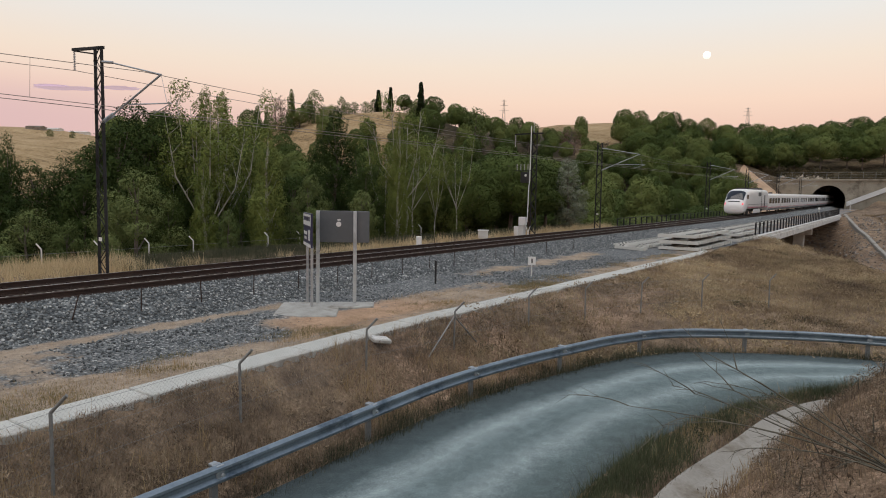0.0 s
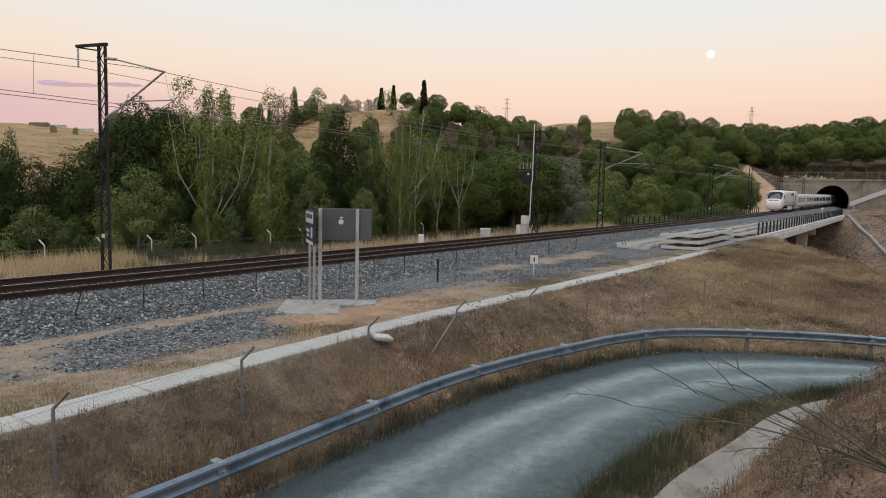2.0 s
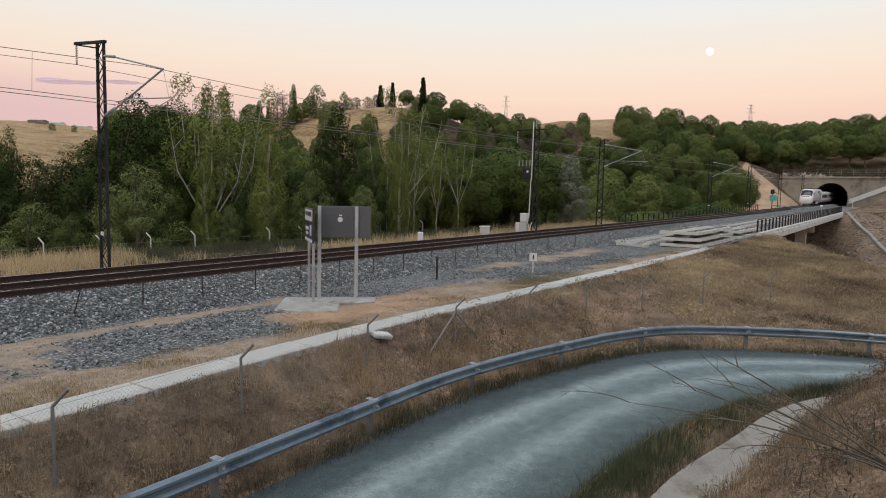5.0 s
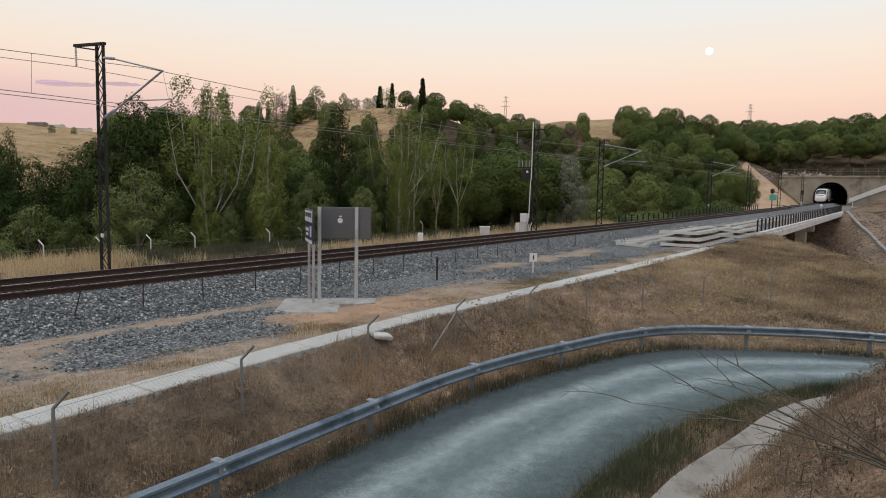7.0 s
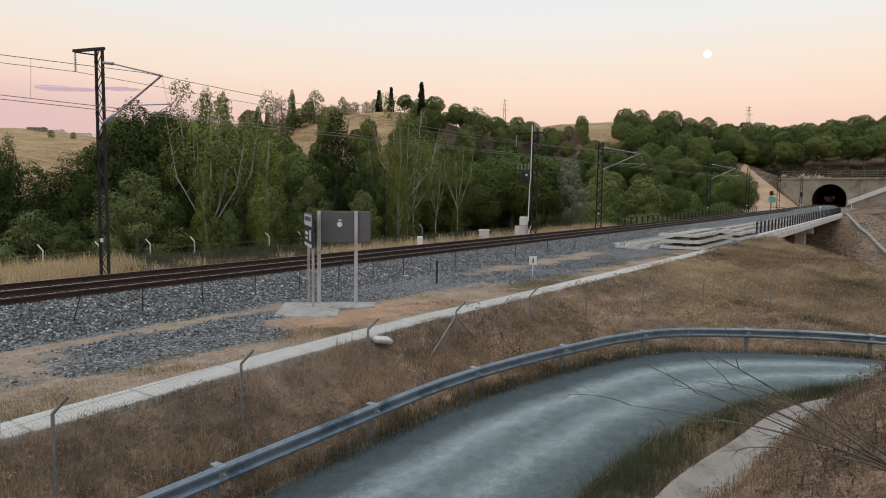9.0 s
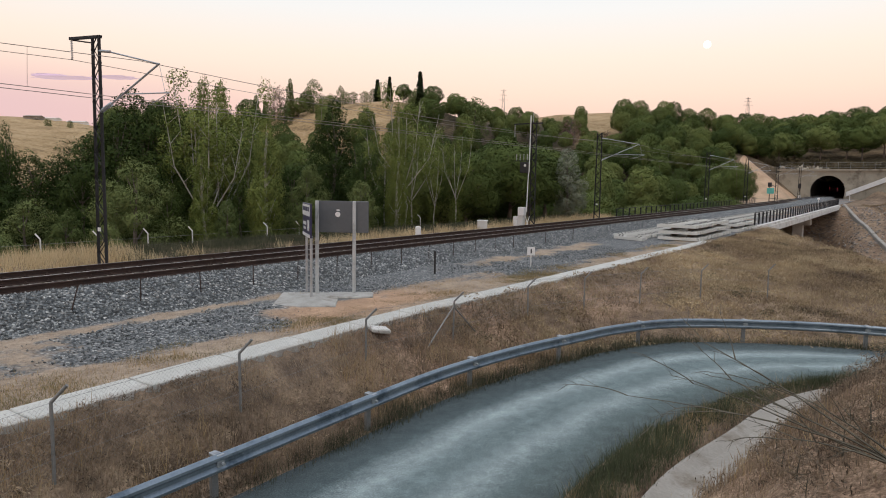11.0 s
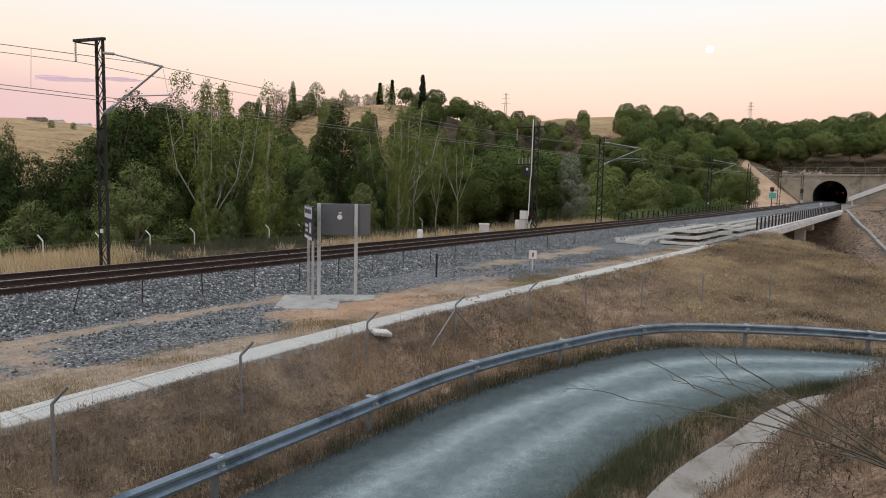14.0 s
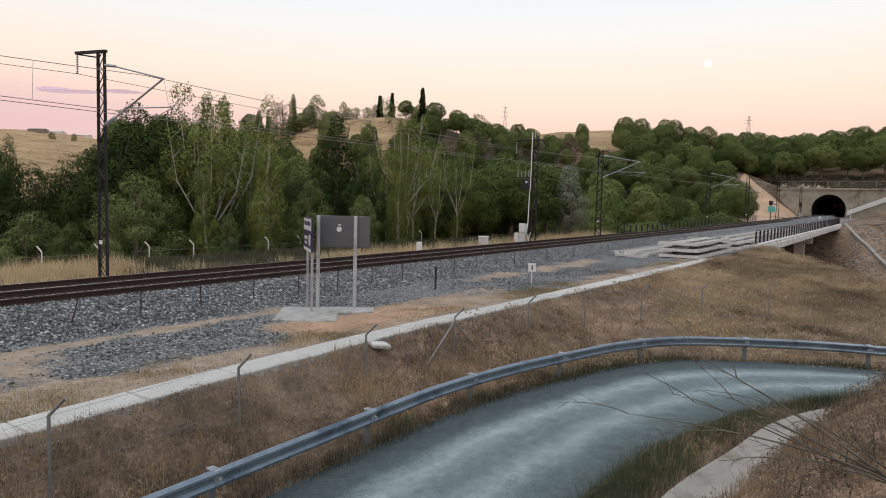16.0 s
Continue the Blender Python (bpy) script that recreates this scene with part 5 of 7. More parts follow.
def ridge_sheds():
    """Long low farm sheds that just show over the grassy ridge."""
    for px, wide, wall, roof, label in ((68, 5.2, M_SLEEPER, M_SLEEPER, "weathered brown farm shed on the far ridge"), (96, 6.4, M_WHITE, M_PALECONC, "long white farm shed on the far ridge"), (143, 7.0, M_WHITE, M_PALECONC, "long white farm shed on the far ridge")):
        depth = max(range(180, 300, 4), key=lambda d: (height((px - 784) / 1150 * d, d) - EYE_Z) / d)
        x = (px - 784) / 1150 * depth
        shed = empty("farm_shed", pose(x, depth, height(x, depth) - 0.95), label, "shed", "farm sheds")
        part("wall", box((wide, 4.0, 1.1), (0, 0, 0.55)), wall, shed)
        bm = bmesh.new()
        ends = [[bm.verts.new((k * (wide / 2 + 0.15), y, z)) for y, z in ((-2.3, 1.1), (0, 1.6), (2.3, 1.1))] for k in (-1, 1)]
        bm.faces.new(ends[0])
        bm.faces.new(ends[1][::-1])
        for i in range(3):
            bm.faces.new((ends[0][i], ends[1][i], ends[1][(i + 1) % 3], ends[0][(i + 1) % 3]))
        bmesh.ops.recalc_face_normals(bm, faces=bm.faces)
        part("roof", bm, roof, shed)


ridge_sheds()

# ---- trees ----
def leaf_cards(rng, centres, radii, count, size, shell=0.72, stretch=1.5, rough=0.16, swell=0.6):
    """Leaves over the outer envelope of a crown's lobes, uneven in depth; each shades with the clump that it belongs to."""
    centres, radii = np.asarray(centres, float), np.asarray(radii, float)
    mid = centres.mean(0) * np.array([1, 1, 0.9])
    size_of = radii.prod(1) ** (2 / 3)
    many = count * 5
    pick = rng.choice(len(centres), many, p=size_of / size_of.sum())
    d = rng.normal(size=(many, 3))
    d /= np.linalg.norm(d, axis=1)[:, None]
    p = centres[pick] + d * radii[pick]
    # only what lies outside the other lobes shows
    buried = np.zeros(many, bool)
    for c, r in zip(centres, radii):
        buried |= (((p - c) / r) ** 2).sum(1) < 0.80
    order = np.concatenate([np.flatnonzero(~buried), np.flatnonzero(buried)])[:count]
    pick, d = pick[order], d[order]
    k = 2.6 / radii.mean()
    lump = waves(p[order, 0] * k + pick, p[order, 1] * k + p[order, 2] * k * 0.7, 1.0, 3) + 0.6 * waves(p[order, 2] * k * 2.1, p[order, 0] * k * 2.1 - pick, 1.0, 5)
    deep = 1 - (1 - shell) * rng.random(count) ** 2 + rough * lump + 0.10 * rng.normal(size=count)
    c = centres[pick] + d * radii[pick] * deep[:, None]
    out = c - mid
    out /= np.linalg.norm(out, axis=1)[:, None] + 1e-9
    face = d * 0.7 + out * 0.4 + rng.normal(scale=0.6, size=(count, 3))
    a = np.cross(face, rng.normal(size=(count, 3)))
    a /= np.linalg.norm(a, axis=1)[:, None] + 1e-9
    b = np.cross(a, face)
    b /= np.linalg.norm(b, axis=1)[:, None] + 1e-9
    k = size * (0.6 + 0.8 * rng.random(count))[:, None]
    a, b = a * k * stretch, b * k
    q = np.stack([c - a - b * 0.6, c - a * 0.4 + b, c + a - b * 0.2], 1)
    n = d * 0.7 + out * swell + np.array([0, 0, 0.1]) + rng.normal(scale=0.13, size=(count, 3))
    n /= np.linalg.norm(n, axis=1)[:, None]
    g = np.cross(q[:, 1] - q[:, 0], q[:, 2] - q[:, 0])
    back = (g * n).sum(1) < 0
    q[back] = q[back][:, ::-1]
    return q.reshape(-1, 3), np.arange(count * 3).reshape(-1, 3), np.repeat(n, 3, 0)


def limbs_mesh(rng, h, r, tips, lean=0.0):
    """A tapered trunk and limbs that reach towards the given tips."""
    bm = bmesh.new()
    pts = [Vector((0.12 * h * lean * t * t + 0.02 * h * math.sin(5 * t + r), 0.015 * h * math.sin(4 * t), h * t)) for t in (0, 0.2, 0.4, 0.6, 0.8, 1.0)]
    pts[0].z = -0.8
    t1 = tube(pts, [r * (1.25 - 1.05 * i / 5) for i in range(6)], 7)
    me = bpy.data.meshes.new("tmp")
    t1.to_mesh(me)
    t1.free()
    bm.from_mesh(me)
    bpy.data.meshes.remove(me)
    for tip in tips:
        tip = Vector(tip)
        z0 = max(0.15 * h, min(0.85 * h, tip.z - 0.45 * math.hypot(tip.x, tip.y) - 0.1 * h))
        a = Vector((0.02 * h * math.sin(5 * z0 / h + r), 0, z0))
        mid = (a + tip) / 2 + Vector((0, 0, -0.08 * (tip - a).length))
        t1 = tube([a, mid, tip], [r * 0.38, r * 0.25, r * 0.07], 5)
        me = bpy.data.meshes.new("tmp")
        t1.to_mesh(me)
        t1.free()
        bm.from_mesh(me)
        bpy.data.meshes.remove(me)
    return bm


def tree_kind(name, seed, h, lobes, leaves, size, leaf_mat, bark, label, trunk=0.02, shell=0.72, stretch=1.5, tips=14, rough=0.16, swell=0.6):
    """One tree of a kind, height h, built once at the origin."""
    rng = np.random.default_rng(seed)
    centres, radii = lobes(rng, h)
    root = new(name)
    tagged(root, label, "tree")
    order = rng.permutation(len(centres))[:tips]
    part("trunk", limbs_mesh(rng, h * 0.86, h * trunk, [centres[i] for i in order]), bark, root)
    v, f, normals = leaf_cards(rng, centres, radii, leaves, size, shell, stretch, rough, swell)
    soup("crown", v, f, leaf_mat, root, normals)
    root["tall"] = h
    return root


def merge(bm, other):
    me = bpy.data.meshes.new("tmp")
    other.to_mesh(me)
    other.free()
    bm.from_mesh(me)
    bpy.data.meshes.remove(me)


def forked_kind(name, seed, h, leaves, size, leaf_mat, bark, label):
    """A half-bare tree: the trunk forks low into steep pale limbs, with thin foliage at their ends."""
    rng = np.random.default_rng(seed)
    root = new(name)
    tagged(root, label, "tree")
    bm = bmesh.new()
    fork = 0.34 * h
    merge(bm, tube([Vector((0, 0, -0.8)), Vector((0.03 * h * rng.normal(), 0, fork * 0.5)), Vector((0, 0, fork))], [0.009 * h, 0.007 * h, 0.006 * h], 7))
    centres, radii = [], []
    for i in range(5):
        a = i * 1.26 + rng.uniform(-0.3, 0.3)
        top = h * rng.uniform(0.74, 1.0)
        out = h * rng.uniform(0.10, 0.24)
        start = Vector((0, 0, fork * rng.uniform(0.75, 1.0)))
        tip = Vector((out * math.cos(a), out * math.sin(a), top))
        knee = start.lerp(tip, 0.5) + Vector((0.25 * out * math.cos(a), 0.25 * out * math.sin(a), -0.02 * h))
        merge(bm, tube([start, knee, tip], [0.0040 * h, 0.0027 * h, 0.0008 * h], 6))
        for j in range(8):
            t = rng.uniform(0.3, 0.95)
            q = start.lerp(knee, 2 * t) if t < 0.5 else knee.lerp(tip, 2 * t - 1)
            b = rng.uniform(0, 6.28)
            end = q + Vector((math.cos(b), math.sin(b), rng.uniform(0.5, 1.6))) * h * rng.uniform(0.03, 0.07)
            merge(bm, tube([q, end], [0.0016 * h, 0.0006 * h], 4))
            if rng.random() < 0.8:
                centres.append(tuple(end))
                k = h * rng.uniform(0.026, 0.052)
                radii.append((k, k, k * 1.3))
    for j in range(16):
        b, z = rng.uniform(0, 6.28), h * rng.uniform(0.05, 0.45)
        k = h * rng.uniform(0.03, 0.05)
        w = h * rng.uniform(0.02, 0.07)
        centres.append((w * math.cos(b), w * math.sin(b), z))
        radii.append((k, k, k * 1.4))
    part("trunk", bm, bark, root)
    v, f, normals = leaf_cards(rng, centres, radii, leaves, size, shell=0.4)
    soup("crown", v, f, leaf_mat, root, normals)
    root["tall"] = h
    return root


def round_lobes(wide, low, n, lobe):
    def make(rng, h):
        c, r = [], []
        for i in range(n):
            z = low + (1 - low) * (i + 0.5) / n
            t = (z - low) / (1 - low)
            reach = wide * h * (math.sin(math.pi * min(1, 0.18 + 0.80 * t)) ** 0.7) * rng.uniform(0.55, 1.0)
            a = i * 2.4 + rng.uniform(-0.4, 0.4)
            k = lobe * h * rng.uniform(0.7, 1.25) * (1.15 - 0.45 * t)
            c.append((reach * math.cos(a), reach * math.sin(a), h * z - k * 0.5))
            r.append((k, k, k * 0.8))
        return np.array(c), np.array(r)
    return make


def column_lobes(wide, low, n, lobe):
    def make(rng, h):
        c, r = [], []
        for i in range(n):
            t = (i + 0.5) / n
            reach = wide * h * (1 - t) ** 0.55 * (0.5 + 0.5 * min(1, t * 5)) * rng.uniform(0.4, 1.0)
            a = i * 2.4 + rng.uniform(-0.5, 0.5)
            k = lobe * h * rng.uniform(0.75, 1.2) * (1.1 - 0.6 * t)
            c.append((reach * math.cos(a), reach * math.sin(a), h * (low + (1 - low) * t) - 0.3 * k))
            r.append((k, k, k * 1.5))
        return np.array(c), np.array(r)
    return make


def dome_lobes(wide, deep, n, lobe):
    """A rounded crown: lobes over a dome whose top is the tree's top, with a ragged skirt."""
    def make(rng, h):
        c, r = [], []
        for i in range(n):
            z = -0.35 + 1.35 * (i + 0.5) / n
            ring = math.sqrt(max(0.0, 1 - max(z, -0.2) ** 2)) * rng.uniform(0.86, 1.04)
            a = i * 2.4 + rng.uniform(-0.25, 0.25)
            k = lobe * h * rng.uniform(0.75, 1.25)
            c.append((wide * h * ring * math.cos(a), wide * h * ring * math.sin(a), h * (1 - deep) + h * deep * z * rng.uniform(0.9, 1.05) - k * 0.6))
            r.append((k, k, k * 0.8))
        return np.array(c), np.array(r)
    return make


KINDS = {
    "broad": [tree_kind("broadleaf_tree", 11 + i, 10.0, round_lobes(0.27, 0.06, 30, 0.115), 32000, 0.044, M_BROADLEAF, M_BARK, "dense green broadleaf tree in the hollow beside the track", tips=24, rough=0.26, swell=0.35) for i in range(3)],
    "bush": [tree_kind("tall_shrub", 21 + i, 5.0, round_lobes(0.34, 0.0, 34, 0.13), 15000, 0.042, M_SOFTLEAF, M_BARK, "soft grey-green rounded shrub at the wood's edge") for i in range(2)],
    "soft": [tree_kind("willow_tree", 25 + i, 8.0, round_lobes(0.32, 0.02, 30, 0.125), 30000, 0.038, M_SOFTLEAF, M_BARK, "soft green willow with a rounded crown beside the track", rough=0.24, swell=0.5) for i in range(2)],
    "poplar": [tree_kind("poplar_tree", 31 + i, 12.0, column_lobes(0.15, 0.03, 40, 0.078), 28000, 0.045, M_POPLAR, M_PALEBARK, "yellow-green poplar with a full columnar crown", tips=20, rough=0.26, swell=0.4) for i in range(3)],
    "sparse": [forked_kind("thin_poplar", 41 + i, 12.0, 7000, 0.046, M_POPLAR, M_PALEBARK, "half-bare poplar with pale forked limbs") for i in range(3)],
    "pine": [tree_kind("pine_tree", 51 + i, 9.0, dome_lobes(0.26, 0.40, 18, 0.170), 19000, 0.062, M_NEEDLE, M_BARK, "dark green pine with a rounded crown", stretch=2.0, rough=0.09, swell=0.9) for i in range(3)],
    "spire": [tree_kind("conifer_tree", 58 + i, 12.0, column_lobes(0.24, 0.02, 44, 0.082), 28000, 0.045, M_BROADLEAF, M_BARK, "dark conical conifer beside the track", stretch=2.0, tips=18, rough=0.26, swell=0.4) for i in range(2)],
    "mid_pine": [tree_kind("pine_tree", 55 + i, 9.0, dome_lobes(0.24, 0.52, 18, 0.18), 12000, 0.078, M_NEEDLE, M_BARK, "dark green pine with a rounded crown", stretch=2.0, tips=8, rough=0.09, swell=0.9) for i in range(3)],
    "mid_broad": [tree_kind("broadleaf_tree", 15 + i, 10.0, round_lobes(0.27, 0.06, 38, 0.105), 9000, 0.090, M_BROADLEAF, M_BARK, "green broadleaf tree in the wood", tips=8) for i in range(2)],
    "far_pine": [tree_kind("pine_tree", 151 + i, 8.0, dome_lobes(0.23, 0.50, 14, 0.195), 8000, 0.100, M_NEEDLE, M_BARK, "dark green round-crowned pine in the hillside wood", stretch=1.6, tips=4, swell=1.0, shell=0.85, rough=0.08) for i in range(5)],
    "far_stone_pine": [tree_kind("stone_pine", 161 + i, 8.0, dome_lobes(0.30, 0.36, 16, 0.185), 8000, 0.100, M_NEEDLE, M_BARK, "olive green stone pine on the hillside", stretch=1.6, tips=6, swell=1.0, shell=0.85, rough=0.08) for i in range(4)],
    "far_broad": [tree_kind("broadleaf_tree", 181, 8.0, round_lobes(0.30, 0.06, 30, 0.12), 3000, 0.110, M_SOFTLEAF, M_BARK, "green broadleaf tree on the hill", tips=5)],
    "scrub": [tree_kind("scrub_bush", 171 + i, 2.5, round_lobes(0.5, 0.0, 16, 0.22), 800, 0.085, M_SCRUB, M_BARK, "brown dead scrub on the slope above the tunnel", tips=6) for i in range(2)],
    "dead": [tree_kind("dead_shrub", 175, 1.0, round_lobes(0.55, 0.0, 22, 0.2), 1100, 0.014, M_BROWNGRASS, M_TWIG, "brown dead shrub on the roadside bank", tips=14, stretch=2.0)],
    "cypress": [tree_kind("cypress_tree", 71, 8.0, column_lobes(0.030, 0.02, 70, 0.045), 6000, 0.080, M_CYPRESS, M_BARK, "slim dark cypress on the hilltop", tips=4)],
    "far_spire": [tree_kind("conifer_tree", 185, 8.0, column_lobes(0.16, 0.04, 40, 0.07), 4200, 0.085, M_NEEDLE, M_BARK, "pointed conifer on the skyline", tips=5)],
    "silver": [tree_kind("silver_tree", 81, 7.0, round_lobes(0.24, 0.06, 36, 0.10), 14000, 0.045, M_SILVER, M_BARK, "grey-green silvery tree at the wood's edge")],
    "bare": [tree_kind("bare_tree", 91, 7.0, round_lobes(0.34, 0.25, 24, 0.11), 1400, 0.05, M_BARE, M_BARK, "reddish bare tree on the skyline", tips=22, stretch=4.0)],
}
USED = set()


def plant(kind, x, y, h, wide=1.0, turn=None, sink=0.0):
    rng = plant.rng
    proto = rng.choice(KINDS[kind])
    k = h / proto["tall"]
    a = rng.uniform(0, 360) if turn is None else turn
    m = pose(x, y, height(x, y) - sink, 0, 0, a)
    if proto.name not in USED:
        USED.add(proto.name)
        proto.matrix_basis = m
        ob = proto
    else:
        ob = copy_thing(proto, m)
    ob.scale = (k * wide, k * wide, k)
    return ob


plant.rng = random.Random(17)


def sight(px, depth):
    """Sideways place of a bearing given as 784 at the axis and 1150 to the unit."""
    return (px - 784) / 1150 * depth


# the trees that stand out: bearing, distance, height, kind, breadth
STANDING = [
    (15, 46, 12.2, "spire", 0.6), (-35, 44, 10.5, "broad", 1.1), (62, 50, 11.2, "broad", 1.0), (105, 52, 11.0, "broad", 1.0), (-5, 54, 11.0, "broad", 1.0), (150, 52, 12.0, "broad", 1.0), (185, 53, 13.0, "broad", 0.95), (45, 42, 7.2, "soft", 1.1), (118, 43, 6.4, "soft", 0.8), (150, 46, 9.4, "broad", 0.9),
    (242, 41, 8.3, "soft", 1.0), (206, 43, 7.6, "soft", 0.8), (300, 45, 7.0, "broad", 0.8), (215, 48, 13.6, "broad", 0.95), (252, 50, 15.2, "broad", 1.0), (292, 50, 14.8, "broad", 0.85), (325, 53, 14.4, "broad", 0.85), (345, 48, 9.6, "broad", 0.75),
    (388, 50, 16.4, "sparse", 0.95), (352, 51, 16.4, "sparse", 1.0), (366, 47, 14.4, "sparse", 1.0), (325, 49, 14.0, "sparse", 0.9), (392, 52, 15.6, "poplar", 0.62), (366, 53, 16.2, "poplar", 0.6), (360, 43, 8.0, "poplar", 0.8), (440, 53, 11.2, "poplar", 0.95), (418, 55, 10.0, "broad", 0.8), (345, 56, 13.6, "broad", 0.8), (378, 57, 13.8, "broad", 0.8), (408, 58, 12.4, "broad", 0.8), (425, 47, 7.0, "broad", 0.7),
    (473, 44, 9.5, "poplar", 0.88), (520, 54, 9.2, "broad", 0.9), (498, 62, 10.2, "broad", 0.9), (540, 64, 10.4, "broad", 0.9), (545, 47, 6.6, "soft", 0.7), (592, 52, 12.2, "spire", 0.9), (560, 57, 10.0, "broad", 1.0), (632, 57, 10.4, "broad", 0.9), (662, 58, 9.6, "broad", 0.8), (648, 49, 6.5, "broad", 0.9),
    (704, 48, 8.8, "poplar", 0.62), (712, 50, 11.6, "sparse", 1.1), (728, 56, 11.8, "sparse", 0.95), (680, 52, 10.4, "sparse", 0.9), (770, 56, 9.0, "sparse", 0.8), (806, 56, 8.8, "sparse", 0.85), (740, 66, 9.0, "pine", 1.1), (778, 62, 8.6, "pine", 1.15), (845, 66, 8.4, "pine", 1.25), (900, 64, 8.0, "pine", 1.35), (825, 60, 7.4, "pine", 1.0), (935, 66, 7.4, "pine", 1.2), (875, 72, 9.0, "pine", 1.1),
    (962, 72, 8.4, "pine", 1.2), (1003, 65, 6.8, "silver", 1.0), (1035, 80, 8.6, "pine", 1.2), (1075, 84, 9.3, "pine", 1.2), (1120, 90, 9.2, "pine", 1.25), (1171, 100, 8.8, "silver", 0.8), (1215, 104, 10.0, "pine", 1.2), (1155, 98, 9.2, "pine", 1.2),
    (1268, 122, 11.0, "pine", 1.15), (1240, 118, 10.5, "pine", 1.1), (1300, 138, 9.5, "pine", 1.0), (403, 36, 2.4, "bush", 0.7), (205, 37, 2.6, "bush", 1.0), (640, 45, 3.6, "bush", 0.9), (-10, 38, 5.0, "bush", 1.1), (550, 40, 2.4, "bush", 1.0),
]
for px, depth, h, kind, wide in STANDING:
    plant(kind, sight(px, depth), depth, h, wide)

# the hilltop and the skyline
SKYLINE = [
    (741, 196, 11.2, "cypress", 1.7), (688, 207, 7.6, "cypress", 1.9), (667, 210, 7.0, "cypress", 2.4), (712, 212, 6.0, "stone_pine", 1.0), (722, 214, 5.0, "broad", 1.1), (682, 214, 4.6, "broad", 1.0), (660, 214, 4.4, "broad", 1.2), (645, 216, 3.8, "broad", 1.5), (625, 214, 3.8, "broad", 1.4), (603, 208, 6.0, "broad", 0.8), (612, 210, 4.0, "broad", 1.2), (585, 206, 4.0, "bare", 1.2), (572, 206, 3.8, "bare", 1.2),
    (556, 190, 9.5, "broad", 0.9), (543, 195, 6.0, "pine", 0.9), (515, 185, 11.0, "far_spire", 0.9), (497, 186, 10.0, "bare", 0.7), (487, 188, 9.5, "bare", 0.7), (472, 182, 7.0, "far_spire", 1.0), (456, 182, 8.0, "far_spire", 1.2), (440, 180, 7.5, "pine", 1.0), (505, 180, 5.5, "broad", 1.2), (478, 178, 5.5, "broad", 1.2), (530, 186, 5.5, "pine", 1.2),
    (730, 198, 5.0, "broad", 1.3), (762, 202, 6.0, "pine", 1.1), (92, 192, 2.2, "broad", 1.5), (131, 196, 2.2, "broad", 1.3), (795, 206, 6.5, "pine", 0.8), (838, 190, 11.5, "broad", 1.0), (878, 215, 8.0, "pine", 0.6), (930, 212, 8.5, "stone_pine", 0.9), (972, 225, 7.0, "pine", 0.9), (1005, 232, 8.0, "bare", 1.3), (1012, 225, 6.0, "bare", 1.2), (1070, 240, 5.0, "bare", 1.2),
    (1102, 235, 11.0, "far_spire", 1.1), (1130, 228, 11.0, "stone_pine", 1.1), (1200, 232, 11.0, "pine", 1.0), (1265, 240, 13.0, "far_spire", 1.0), (1335, 245, 12.5, "far_spire", 1.0), (1205, 236, 11.5, "far_spire", 0.9), (1290, 238, 9.5, "stone_pine", 1.1),
    (1443, 224, 11.5, "stone_pine", 1.15), (1490, 226, 10.5, "stone_pine", 1.0), (1518, 223, 11.0, "stone_pine", 1.0), (1556, 224, 11.5, "stone_pine", 1.0), (1592, 222, 11.0, "stone_pine", 1.0), (1398, 226, 9.0, "pine", 1.1), (1372, 222, 10.0, "stone_pine", 1.0), (1335, 208, 10.0, "pine", 1.15), (1300, 178, 9.0, "pine", 1.1),
    (1380, 238, 9.5, "stone_pine", 1.1), (1447, 236, 10.5, "stone_pine", 1.05), (1492, 238, 12.0, "stone_pine", 1.0), (1540, 238, 11.5, "stone_pine", 1.1), (1520, 250, 12.0, "stone_pine", 1.0), (1590, 236, 11.0, "stone_pine", 1.1), (1340, 222, 8.5, "stone_pine", 1.1), (1046, 158, 8.5, "pine", 1.1), (1068, 164, 8.5, "stone_pine", 1.1), (1086, 156, 8.5, "pine", 1.1), (1056, 172, 8.5, "pine", 1.0), (1030, 200, 8.0, "pine", 1.1), (1040, 205, 8.0, "pine", 1.1), (1062, 212, 7.5, "stone_pine", 1.1), (1085, 204, 8.5, "pine", 1.1), (1052, 184, 8.0, "pine", 1.2), (1076, 180, 8.0, "stone_pine", 1.1), (1034, 216, 6.5, "pine", 1.1), (1060, 218, 6.0, "stone_pine", 1.1), (1092, 217, 6.5, "pine", 1.1), (1046, 227, 5.5, "pine", 1.1), (1078, 226, 5.5, "stone_pine", 1.1), (1062, 238, 4.0, "scrub", 1.6), (1030, 240, 4.5, "pine", 1.1), (1090, 240, 4.5, "pine", 1.1), (1060, 228, 3.0, "scrub", 1.5), (1045, 230, 2.6, "scrub", 1.5), (1082, 229, 3.0, "scrub", 1.6),
]
FAR = {"pine": "far_pine", "stone_pine": "far_stone_pine", "broad": "far_broad"}
for px, depth, h, kind, wide in SKYLINE:
    plant(FAR.get(kind, kind), sight(px, depth), depth, h, wide)


